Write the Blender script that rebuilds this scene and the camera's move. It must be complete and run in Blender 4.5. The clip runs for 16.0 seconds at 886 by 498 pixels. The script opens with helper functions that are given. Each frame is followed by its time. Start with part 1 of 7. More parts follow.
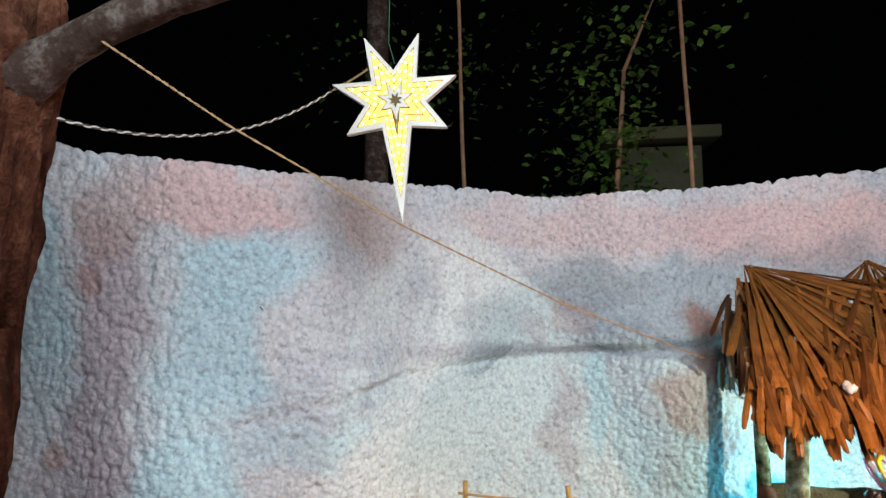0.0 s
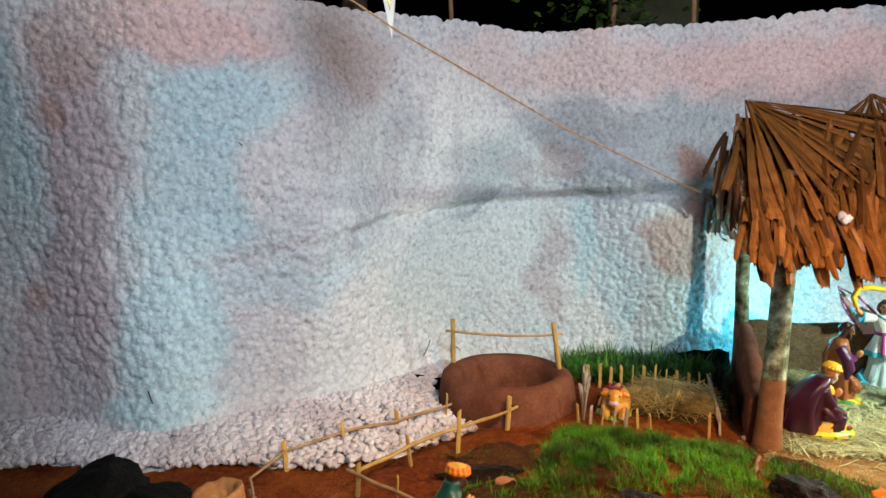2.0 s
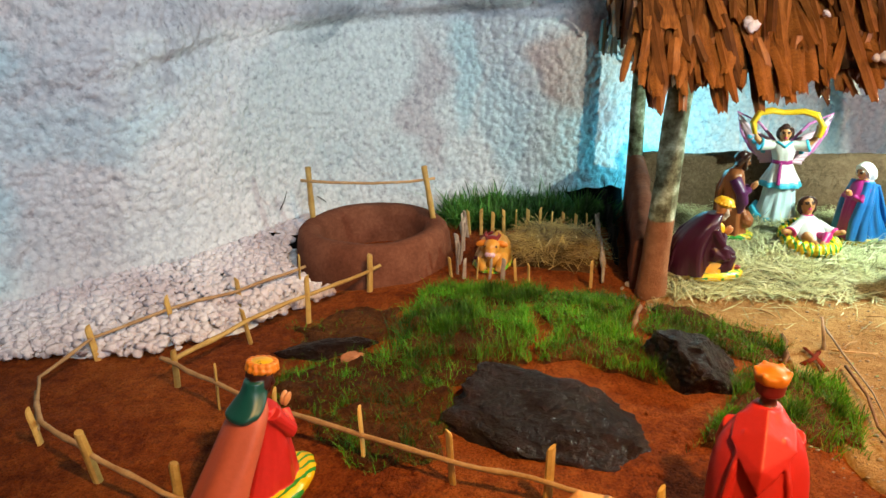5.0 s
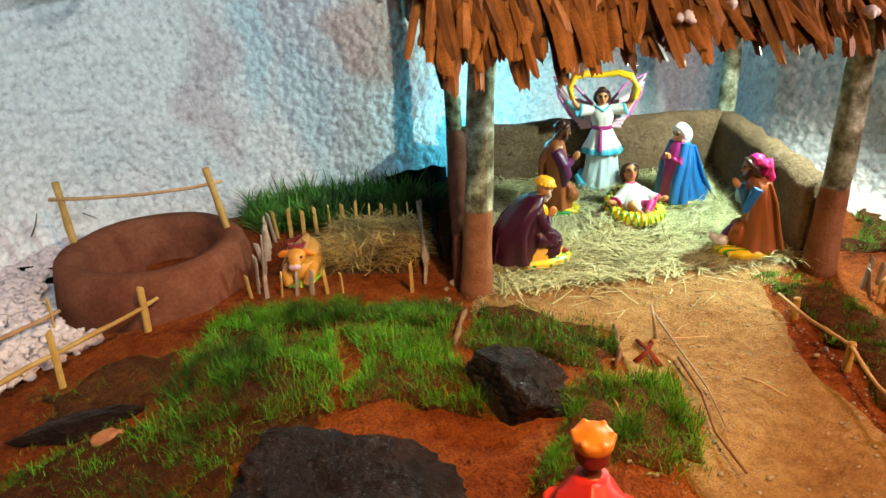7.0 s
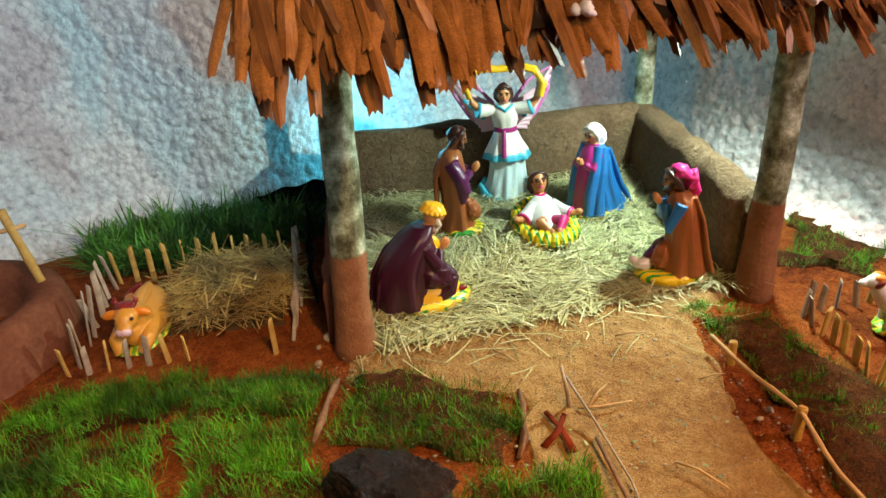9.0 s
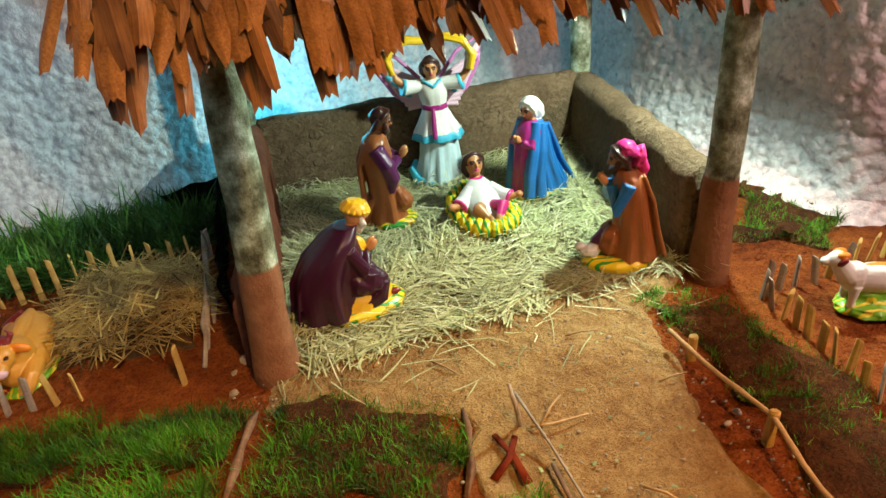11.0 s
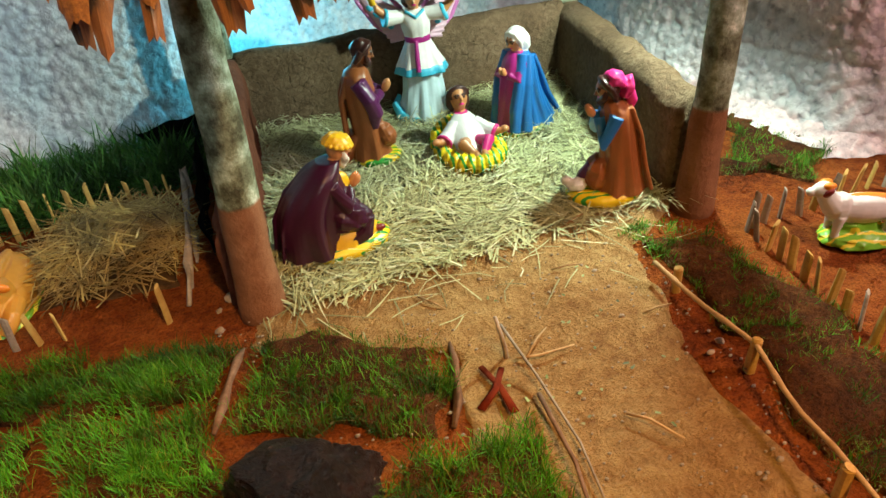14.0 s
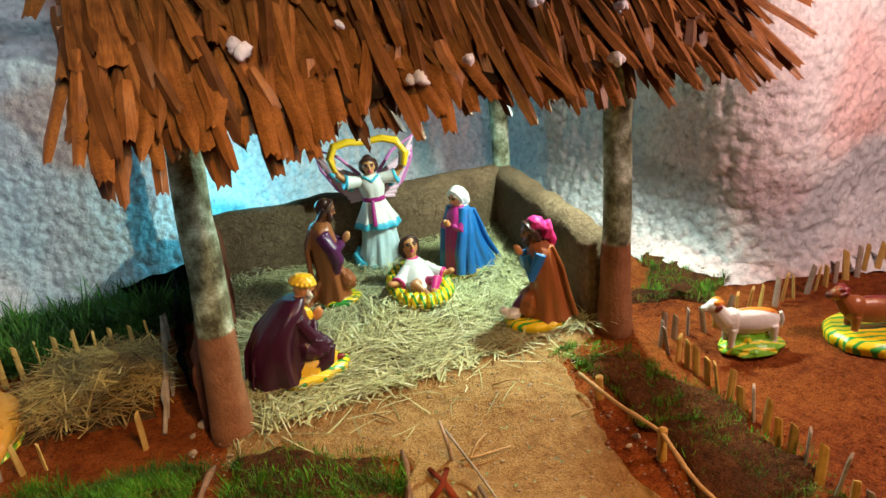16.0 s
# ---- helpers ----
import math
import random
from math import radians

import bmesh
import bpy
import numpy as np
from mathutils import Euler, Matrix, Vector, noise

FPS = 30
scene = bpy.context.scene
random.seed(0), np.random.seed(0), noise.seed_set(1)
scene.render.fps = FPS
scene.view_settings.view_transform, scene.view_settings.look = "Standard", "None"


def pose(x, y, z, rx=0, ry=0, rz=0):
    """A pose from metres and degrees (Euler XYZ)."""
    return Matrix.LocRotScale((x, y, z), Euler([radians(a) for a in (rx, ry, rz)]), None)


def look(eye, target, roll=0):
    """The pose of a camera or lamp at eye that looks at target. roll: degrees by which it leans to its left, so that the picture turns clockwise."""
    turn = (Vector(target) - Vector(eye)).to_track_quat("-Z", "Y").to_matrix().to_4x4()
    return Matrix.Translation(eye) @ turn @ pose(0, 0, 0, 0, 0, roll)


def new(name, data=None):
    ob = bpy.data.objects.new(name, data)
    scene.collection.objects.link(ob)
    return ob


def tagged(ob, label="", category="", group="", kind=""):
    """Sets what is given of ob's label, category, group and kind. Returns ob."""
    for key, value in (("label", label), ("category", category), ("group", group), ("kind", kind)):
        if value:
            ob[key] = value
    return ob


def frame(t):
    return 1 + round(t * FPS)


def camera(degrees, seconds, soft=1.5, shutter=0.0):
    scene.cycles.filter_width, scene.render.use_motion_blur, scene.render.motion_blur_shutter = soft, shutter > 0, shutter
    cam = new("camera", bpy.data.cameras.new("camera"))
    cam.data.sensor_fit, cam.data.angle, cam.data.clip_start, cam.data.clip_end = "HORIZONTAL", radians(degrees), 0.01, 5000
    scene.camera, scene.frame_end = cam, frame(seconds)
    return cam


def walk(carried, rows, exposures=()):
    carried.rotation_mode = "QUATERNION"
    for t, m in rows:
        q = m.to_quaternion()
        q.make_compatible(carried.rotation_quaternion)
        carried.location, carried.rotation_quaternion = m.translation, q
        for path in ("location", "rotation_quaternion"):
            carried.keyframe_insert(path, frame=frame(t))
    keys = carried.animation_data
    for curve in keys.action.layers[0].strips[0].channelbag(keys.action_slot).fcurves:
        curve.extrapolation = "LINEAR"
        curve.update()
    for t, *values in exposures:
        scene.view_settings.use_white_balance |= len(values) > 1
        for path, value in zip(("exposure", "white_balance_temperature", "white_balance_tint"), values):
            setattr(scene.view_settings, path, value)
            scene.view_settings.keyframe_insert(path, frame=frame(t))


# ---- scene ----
from mathutils.bvhtree import BVHTree

cam = camera(67.9, 16.0)
PATH = [
    (0, (0.359, -0.148, 1.431), (0.13, 1.832, 1.592), -0.8),
    (0.5, (0.334, -0.126, 1.394), (0.12, 1.859, 1.501), -0.7),
    (1, (0.295, -0.105, 1.351), (0.097, 1.885, 1.343), -0.7),
    (1.5, (0.294, -0.081, 1.314), (0.105, 1.904, 1.162), -0.7),
    (2, (0.289, -0.039, 1.291), (0.122, 1.938, 1.044), -0.8),
    (2.5, (0.28, 0.01, 1.265), (0.153, 1.974, 0.909), -0.9),
    (3, (0.29, 0.077, 1.244), (0.205, 2.021, 0.783), -1.2),
    (3.5, (0.337, 0.17, 1.228), (0.294, 2.087, 0.66), -1.4),
    (4, (0.423, 0.283, 1.217), (0.407, 2.182, 0.591), -1.6),
    (4.2, (0.459, 0.316, 1.209), (0.453, 2.21, 0.569), -1.6),
    (6.3, (0.707, 0.776, 1.182), (1.002, 2.573, 0.355), -2.6),
    (6.5, (0.739, 0.804, 1.182), (1.084, 2.593, 0.356), -2.8),
    (7, (0.838, 0.869, 1.18), (1.301, 2.626, 0.345), -3.3),
    (7.5, (0.954, 0.952, 1.163), (1.489, 2.681, 0.312), -3.7),
    (8, (1.049, 1.049, 1.167), (1.617, 2.759, 0.3), -3.7),
    (8.5, (1.111, 1.159, 1.166), (1.705, 2.851, 0.279), -3.8),
    (9, (1.178, 1.283, 1.16), (1.813, 2.95, 0.256), -3.9),
    (9.5, (1.233, 1.366, 1.153), (1.913, 3.003, 0.228), -4.1),
    (9.7, (1.252, 1.385, 1.149), (1.945, 3.011, 0.214), -4.3),
    (11.8, (1.325, 1.531, 1.12), (2.092, 3.044, 0.061), -4.8),
    (12, (1.326, 1.54, 1.119), (2.084, 3.043, 0.038), -4.8),
    (12.5, (1.338, 1.549, 1.118), (2.079, 3.03, -0.002), -5.1),
    (13, (1.34, 1.544, 1.124), (2.074, 3.011, -0.021), -5.1),
    (13.5, (1.333, 1.523, 1.115), (2.07, 2.985, -0.034), -5.1),
    (14, (1.319, 1.491, 1.1), (2.062, 2.951, -0.048), -5.2),
    (14.5, (1.295, 1.441, 1.103), (2.069, 2.921, 0.002), -5.2),
    (15, (1.27, 1.384, 1.1), (2.107, 2.915, 0.123), -5.2),
    (15.5, (1.256, 1.308, 1.113), (2.156, 2.877, 0.259), -5.1),
    (16, (1.222, 1.203, 1.143), (2.192, 2.796, 0.42), -5.3),
]
walk(cam, [(t, look(eye, target, roll)) for t, eye, target, roll in PATH], [(0, 0.0), (0.7, 0.05), (1.5, -0.2), (2.4, -0.05), (4, -0.14), (7.5, -0.22), (10, -0.58), (14.5, -0.6), (16, -0.62)])

# ---- light: night, a few coloured lamps ----
world = bpy.data.worlds.new("night")
scene.world = world
world.use_nodes = True
world.node_tree.nodes["Background"].inputs[0].default_value = (0.35, 0.42, 0.6, 1)
world.node_tree.nodes["Background"].inputs[1].default_value = 0.001


def lamp(name, kind, eye, target, watts, colour, size, cone=0, blend=1.0):
    data = bpy.data.lights.new(name, kind)
    data.energy, data.color = watts, colour
    if kind == "AREA":
        data.size = size
    else:
        data.shadow_soft_size = size
    if kind == "SPOT":
        data.spot_size, data.spot_blend = radians(cone), blend
    ob = new(name, data)
    ob.matrix_world = look(eye, target)
    return ob


lamp("floodlight_cool", "SPOT", (1.25, -1.1, 3.0), (-0.35, 3.75, 3.10), 850, (0.82, 0.93, 1.0), 0.8, 88, 0.35)
lamp("floodlight_warm", "SPOT", (1.9, 0.3, 3.1), (1.15, 1.75, 0.0), 860, (1.0, 0.54, 0.16), 0.10, 68, 1.0)
lamp("red_lamp", "POINT", (3.35, 1.45, 1.3), (3, 2, 0), 135, (1.0, 0.66, 0.58), 0.08)
lamp("hut_bulb", "SPOT", (2.93, 2.84, 1.0), (2.1, 2.90, 0.0), 155, (0.80, 1.0, 0.84), 0.03, 154, 0.4)
lamp("cyan_lamp", "POINT", (2.02, 4.10, 0.34), (2.25, 4.28, 0.75), 12, (0.08, 0.74, 1.0), 0.16)


# ---- materials ----
def nodes_of(name):
    m = bpy.data.materials.new(name)
    m.use_nodes = True
    t = m.node_tree
    return m, t, t.nodes["Principled BSDF"]


def noise_node(t, vec, scale, detail=4.0, rough=0.55, distort=0.0):
    n = t.nodes.new("ShaderNodeTexNoise")
    t.links.new(vec, n.inputs["Vector"])
    n.inputs["Scale"].default_value, n.inputs["Detail"].default_value = scale, detail
    n.inputs["Roughness"].default_value, n.inputs["Distortion"].default_value = rough, distort
    return n.outputs["Fac"]


def ramp(t, fac, stops):
    n = t.nodes.new("ShaderNodeValToRGB")
    t.links.new(fac, n.inputs[0])
    while len(n.color_ramp.elements) < len(stops):
        n.color_ramp.elements.new(0.5)
    for e, (p, c) in zip(n.color_ramp.elements, stops):
        e.position, e.color = p, (*c, 1) if len(c) == 3 else c
    return n.outputs[0]


def mixc(t, fac, a, b, blend="MIX"):
    n = t.nodes.new("ShaderNodeMix")
    n.data_type, n.blend_type = "RGBA", blend
    for sock, v in ((n.inputs[0], fac), (n.inputs[6], a), (n.inputs[7], b)):
        if isinstance(v, (int, float)):
            sock.default_value = v
        elif isinstance(v, tuple):
            sock.default_value = (*v, 1)
        else:
            t.links.new(v, sock)
    return n.outputs[2]


def maths(t, op, a, b=None, clamp=False):
    n = t.nodes.new("ShaderNodeMath")
    n.operation, n.use_clamp = op, clamp
    for sock, v in zip(n.inputs, (a, b)):
        if v is None:
            continue
        if isinstance(v, (int, float)):
            sock.default_value = v
        else:
            t.links.new(v, sock)
    return n.outputs[0]


def bump(t, bsdf, height, strength, distance):
    n = t.nodes.new("ShaderNodeBump")
    n.inputs["Strength"].default_value, n.inputs["Distance"].default_value = strength, distance
    t.links.new(height, n.inputs["Height"])
    t.links.new(n.outputs[0], bsdf.inputs["Normal"])


def coords(t, which="Object"):
    return t.nodes.new("ShaderNodeTexCoord").outputs[which]


def surface(name, dark, mid, light, scale, fine, rough=0.8, depth=0.004, strength=0.6, spec=0.3, vary=0.0, metal=0.0):
    """A two-scale mottled surface: broad stains, fine grain, and relief."""
    m, t, b = nodes_of(name)
    v = coords(t)
    broad, grain = noise_node(t, v, scale, 5, 0.6), noise_node(t, v, fine, 6, 0.65)
    both = maths(t, "ADD", maths(t, "MULTIPLY", broad, 0.62), maths(t, "MULTIPLY", grain, 0.38))
    col = ramp(t, both, [(0.30, dark), (0.50, mid), (0.70, light)])
    if vary:
        r = t.nodes.new("ShaderNodeObjectInfo").outputs["Random"]
        hsv = t.nodes.new("ShaderNodeHueSaturation")
        t.links.new(maths(t, "ADD", 1 - vary, maths(t, "MULTIPLY", r, 2 * vary)), hsv.inputs["Value"])
        t.links.new(col, hsv.inputs["Color"])
        col = hsv.outputs[0]
    t.links.new(col, b.inputs["Base Color"])
    t.links.new(maths(t, "ADD", rough - 0.1, maths(t, "MULTIPLY", grain, 0.2)), b.inputs["Roughness"])
    b.inputs["Specular IOR Level"].default_value, b.inputs["Metallic"].default_value = spec, metal
    bump(t, b, both, strength, depth)
    return m


def paint(name, colour, rough=0.28):
    """Glossy enamel on plaster, worn a little and uneven."""
    m, t, b = nodes_of(name)
    v = coords(t)
    n1, n2 = noise_node(t, v, 9, 4), noise_node(t, v, 70, 5)
    dark = tuple(c * 0.55 for c in colour)
    t.links.new(mixc(t, maths(t, "MULTIPLY", maths(t, "ADD", n1, n2), 0.42), colour, dark), b.inputs["Base Color"])
    t.links.new(maths(t, "ADD", rough, maths(t, "MULTIPLY", n2, 0.18)), b.inputs["Roughness"])
    b.inputs["Specular IOR Level"].default_value = 0.5
    bump(t, b, n2, 0.25, 0.003)
    return m


def stripes(name, base, line, scale, rough=0.35):
    """Painted wavy strokes in a second colour."""
    m, t, b = nodes_of(name)
    v = coords(t)
    w = t.nodes.new("ShaderNodeTexWave")
    t.links.new(v, w.inputs["Vector"])
    w.inputs["Scale"].default_value, w.inputs["Distortion"].default_value, w.inputs["Detail Scale"].default_value = scale, 3.5, 1.6
    f = ramp(t, w.outputs["Fac"], [(0.70, (0, 0, 0)), (0.80, (1, 1, 1))])
    t.links.new(mixc(t, f, base, line), b.inputs["Base Color"])
    b.inputs["Roughness"].default_value = rough
    bump(t, b, noise_node(t, v, 60, 4), 0.3, 0.003)
    return m


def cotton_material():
    """Tufts of cotton wool on a cloth, sprayed with brown, grey and blue patches. Some shade and pink light is put into
    the colour too. The UV map is in metres along and up the cloth.
    """
    m, t, b = nodes_of("cotton")
    uv = t.nodes.new("ShaderNodeUVMap")
    uv.uv_map = "metres"
    warp = t.nodes.new("ShaderNodeTexNoise")
    t.links.new(uv.outputs[0], warp.inputs["Vector"])
    warp.inputs["Scale"].default_value, warp.inputs["Detail"].default_value = 2.6, 6
    off = t.nodes.new("ShaderNodeVectorMath")
    off.operation = "MULTIPLY_ADD"
    t.links.new(warp.outputs["Color"], off.inputs[0])
    off.inputs[1].default_value, off.inputs[2].default_value = (0.50, 0.50, 0), (-0.25, -0.25, 0)
    p = t.nodes.new("ShaderNodeVectorMath")
    p.operation = "ADD"
    t.links.new(uv.outputs[0], p.inputs[0])
    t.links.new(off.outputs[0], p.inputs[1])
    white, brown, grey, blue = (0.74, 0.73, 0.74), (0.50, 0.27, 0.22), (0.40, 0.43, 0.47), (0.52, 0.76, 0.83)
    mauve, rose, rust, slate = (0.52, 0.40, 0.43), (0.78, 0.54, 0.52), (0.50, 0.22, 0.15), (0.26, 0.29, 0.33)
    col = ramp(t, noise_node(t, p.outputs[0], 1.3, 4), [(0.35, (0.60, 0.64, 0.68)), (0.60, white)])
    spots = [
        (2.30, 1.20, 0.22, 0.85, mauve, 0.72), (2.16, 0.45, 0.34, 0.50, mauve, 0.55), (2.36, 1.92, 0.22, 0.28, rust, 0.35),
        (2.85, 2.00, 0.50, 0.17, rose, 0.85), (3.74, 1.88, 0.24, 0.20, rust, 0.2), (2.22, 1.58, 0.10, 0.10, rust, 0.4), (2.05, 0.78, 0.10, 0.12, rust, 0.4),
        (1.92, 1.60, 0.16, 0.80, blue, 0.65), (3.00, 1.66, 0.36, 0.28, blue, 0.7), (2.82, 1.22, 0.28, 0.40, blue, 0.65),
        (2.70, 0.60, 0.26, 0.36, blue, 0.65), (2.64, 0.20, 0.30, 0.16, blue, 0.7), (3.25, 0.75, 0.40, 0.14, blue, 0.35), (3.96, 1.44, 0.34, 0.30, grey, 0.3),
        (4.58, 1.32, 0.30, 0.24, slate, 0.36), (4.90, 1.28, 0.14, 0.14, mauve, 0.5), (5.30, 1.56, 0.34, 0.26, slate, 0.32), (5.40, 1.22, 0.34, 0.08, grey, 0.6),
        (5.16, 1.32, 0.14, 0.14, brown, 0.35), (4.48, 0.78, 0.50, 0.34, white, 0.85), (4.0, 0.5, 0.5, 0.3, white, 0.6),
        # Rust and mauve at 5.88 and 6.05: spray tint with the roof's shadow in it.
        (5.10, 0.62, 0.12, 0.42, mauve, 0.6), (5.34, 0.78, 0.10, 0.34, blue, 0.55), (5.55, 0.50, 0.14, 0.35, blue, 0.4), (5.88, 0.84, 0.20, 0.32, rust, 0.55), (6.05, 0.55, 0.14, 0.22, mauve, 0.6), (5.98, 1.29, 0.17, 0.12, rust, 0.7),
        # Rose along the upper right carries the red lamp's pink light in its colour.
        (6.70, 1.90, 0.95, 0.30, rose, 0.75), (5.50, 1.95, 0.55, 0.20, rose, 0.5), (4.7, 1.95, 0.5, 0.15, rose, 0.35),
        # Thin dark streaks: the shadow under the crease's ledge, painted into the colour.
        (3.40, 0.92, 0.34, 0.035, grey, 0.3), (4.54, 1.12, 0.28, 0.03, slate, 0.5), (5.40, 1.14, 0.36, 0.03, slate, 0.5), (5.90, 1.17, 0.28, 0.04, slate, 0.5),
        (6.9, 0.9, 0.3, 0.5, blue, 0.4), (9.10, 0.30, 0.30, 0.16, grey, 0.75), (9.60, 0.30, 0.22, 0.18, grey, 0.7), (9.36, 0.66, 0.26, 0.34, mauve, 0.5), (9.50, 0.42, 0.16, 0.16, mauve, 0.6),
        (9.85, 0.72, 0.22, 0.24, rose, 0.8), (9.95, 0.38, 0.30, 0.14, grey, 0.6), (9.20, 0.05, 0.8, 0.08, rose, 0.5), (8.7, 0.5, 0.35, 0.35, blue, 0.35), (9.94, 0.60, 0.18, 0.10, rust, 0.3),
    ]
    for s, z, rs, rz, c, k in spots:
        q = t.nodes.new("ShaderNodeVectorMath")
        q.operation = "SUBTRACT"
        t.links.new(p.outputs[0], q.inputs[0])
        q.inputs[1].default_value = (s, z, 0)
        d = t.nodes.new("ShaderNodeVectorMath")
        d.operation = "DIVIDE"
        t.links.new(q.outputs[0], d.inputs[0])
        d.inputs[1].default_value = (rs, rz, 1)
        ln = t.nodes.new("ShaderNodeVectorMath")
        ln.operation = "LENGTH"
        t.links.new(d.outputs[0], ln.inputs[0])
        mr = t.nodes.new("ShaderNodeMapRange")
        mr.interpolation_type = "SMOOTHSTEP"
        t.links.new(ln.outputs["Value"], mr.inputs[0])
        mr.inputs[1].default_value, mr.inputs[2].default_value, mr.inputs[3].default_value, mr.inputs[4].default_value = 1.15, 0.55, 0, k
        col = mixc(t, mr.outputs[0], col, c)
    v = coords(t)
    wob = t.nodes.new("ShaderNodeTexNoise")
    wob.inputs["Scale"].default_value = 30
    t.links.new(v, wob.inputs["Vector"])
    w = t.nodes.new("ShaderNodeVectorMath")
    w.operation = "MULTIPLY_ADD"
    t.links.new(wob.outputs["Color"], w.inputs[0])
    w.inputs[1].default_value = (0.03, 0.03, 0.03)
    t.links.new(v, w.inputs[2])
    vo = t.nodes.new("ShaderNodeTexVoronoi")
    vo.inputs["Scale"].default_value = 38
    t.links.new(w.outputs[0], vo.inputs["Vector"])
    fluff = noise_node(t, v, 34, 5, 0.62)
    # Shade between the tufts and in the fluff's pits is painted into the colour.
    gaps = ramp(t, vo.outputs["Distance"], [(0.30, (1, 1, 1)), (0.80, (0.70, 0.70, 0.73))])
    hole_shade = ramp(t, fluff, [(0.32, (0.45, 0.45, 0.49)), (0.47, (1, 1, 1))])
    flecks = ramp(t, noise_node(t, v, 11, 8, 0.8), [(0.24, (0.25, 0.22, 0.2)), (0.30, (1, 1, 1))])
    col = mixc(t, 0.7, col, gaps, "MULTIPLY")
    col = mixc(t, 0.65, col, hole_shade, "MULTIPLY")
    col = mixc(t, 0.6, col, flecks, "MULTIPLY")
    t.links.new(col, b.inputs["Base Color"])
    b.inputs["Roughness"].default_value, b.inputs["Specular IOR Level"].default_value = 1.0, 0.05
    inv = maths(t, "SUBTRACT", 0.6, maths(t, "MULTIPLY", vo.outputs["Distance"], 0.5))
    bump(t, b, maths(t, "ADD", inv, maths(t, "MULTIPLY", fluff, 1.1)), 0.7, 0.014)
    return m


def soil_material(name, cells, grit=0.5, depth=0.045):
    m, t, b = nodes_of(name)
    v = coords(t)
    n1, n2, n3 = noise_node(t, v, 2.1, 6, 0.6), noise_node(t, v, 26, 8, 0.7), noise_node(t, v, 140, 4, 0.6)
    f = maths(t, "ADD", maths(t, "MULTIPLY", n1, 0.5), maths(t, "MULTIPLY", n2, 0.5))
    col = ramp(t, f, cells)
    peb = t.nodes.new("ShaderNodeTexVoronoi")
    peb.inputs["Scale"].default_value = 60
    t.links.new(v, peb.inputs["Vector"])
    spots = ramp(t, peb.outputs["Distance"], [(0.05, (0.55, 0.5, 0.45)), (0.12, (1, 1, 1))])
    col = mixc(t, grit, col, spots, "MULTIPLY")
    speck = ramp(t, n3, [(0.38, (0.45, 0.42, 0.40)), (0.52, (1, 1, 1)), (0.66, (1.0, 1.0, 1.0))])
    col = mixc(t, 0.25 + grit, col, speck, "MULTIPLY")
    t.links.new(col, b.inputs["Base Color"])
    b.inputs["Roughness"].default_value, b.inputs["Specular IOR Level"].default_value = 0.95, 0.15
    h = maths(t, "ADD", maths(t, "MULTIPLY", n2, 1.0), maths(t, "MULTIPLY", n3, 0.3))
    bump(t, b, h, 1.0, depth)
    return m


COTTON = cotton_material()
SOIL = soil_material("red_soil", [(0.32, (0.07, 0.011, 0.003)), (0.46, (0.27, 0.058, 0.010)), (0.60, (0.45, 0.125, 0.022)), (0.75, (0.48, 0.17, 0.042))])
PATH_SOIL = soil_material("packed_earth", [(0.32, (0.18, 0.08, 0.028)), (0.46, (0.34, 0.185, 0.07)), (0.58, (0.47, 0.29, 0.115)), (0.72, (0.55, 0.38, 0.18))], 0.15, 0.026)
SOD = soil_material("sod_earth", [(0.34, (0.035, 0.011, 0.004)), (0.48, (0.10, 0.034, 0.010)), (0.58, (0.17, 0.064, 0.018)), (0.72, (0.27, 0.12, 0.038))])


def mud_material():
    """Sun-dried mud: blotches, grit and a net of shrinkage cracks."""
    m, t, b = nodes_of("mud_plaster")
    v = coords(t)
    n1, n2 = noise_node(t, v, 5, 6, 0.6), noise_node(t, v, 55, 6, 0.7)
    w = t.nodes.new("ShaderNodeVectorMath")
    w.operation = "MULTIPLY_ADD"
    wn = t.nodes.new("ShaderNodeTexNoise")
    wn.inputs["Scale"].default_value = 9
    t.links.new(v, wn.inputs["Vector"])
    t.links.new(wn.outputs["Color"], w.inputs[0])
    w.inputs[1].default_value = (0.12, 0.12, 0.12)
    t.links.new(v, w.inputs[2])
    vo = t.nodes.new("ShaderNodeTexVoronoi")
    vo.feature = "DISTANCE_TO_EDGE"
    vo.inputs["Scale"].default_value = 27
    t.links.new(w.outputs[0], vo.inputs["Vector"])
    crack = ramp(t, vo.outputs["Distance"], [(0.0, (0, 0, 0)), (0.03, (1, 1, 1))])
    some = ramp(t, n1, [(0.48, (1, 1, 1)), (0.56, (0, 0, 0))])
    crack = mixc(t, some, crack, (1.0, 1.0, 1.0))
    f = maths(t, "ADD", maths(t, "MULTIPLY", n1, 0.55), maths(t, "MULTIPLY", n2, 0.45))
    col = ramp(t, f, [(0.32, (0.075, 0.048, 0.028)), (0.50, (0.165, 0.112, 0.066)), (0.68, (0.27, 0.19, 0.12))])
    t.links.new(mixc(t, 0.45, col, crack, "MULTIPLY"), b.inputs["Base Color"])
    b.inputs["Roughness"].default_value, b.inputs["Specular IOR Level"].default_value = 0.97, 0.1
    bump(t, b, maths(t, "ADD", maths(t, "MULTIPLY", crack, 0.5), maths(t, "ADD", n2, n1)), 1.0, 0.016)
    return m


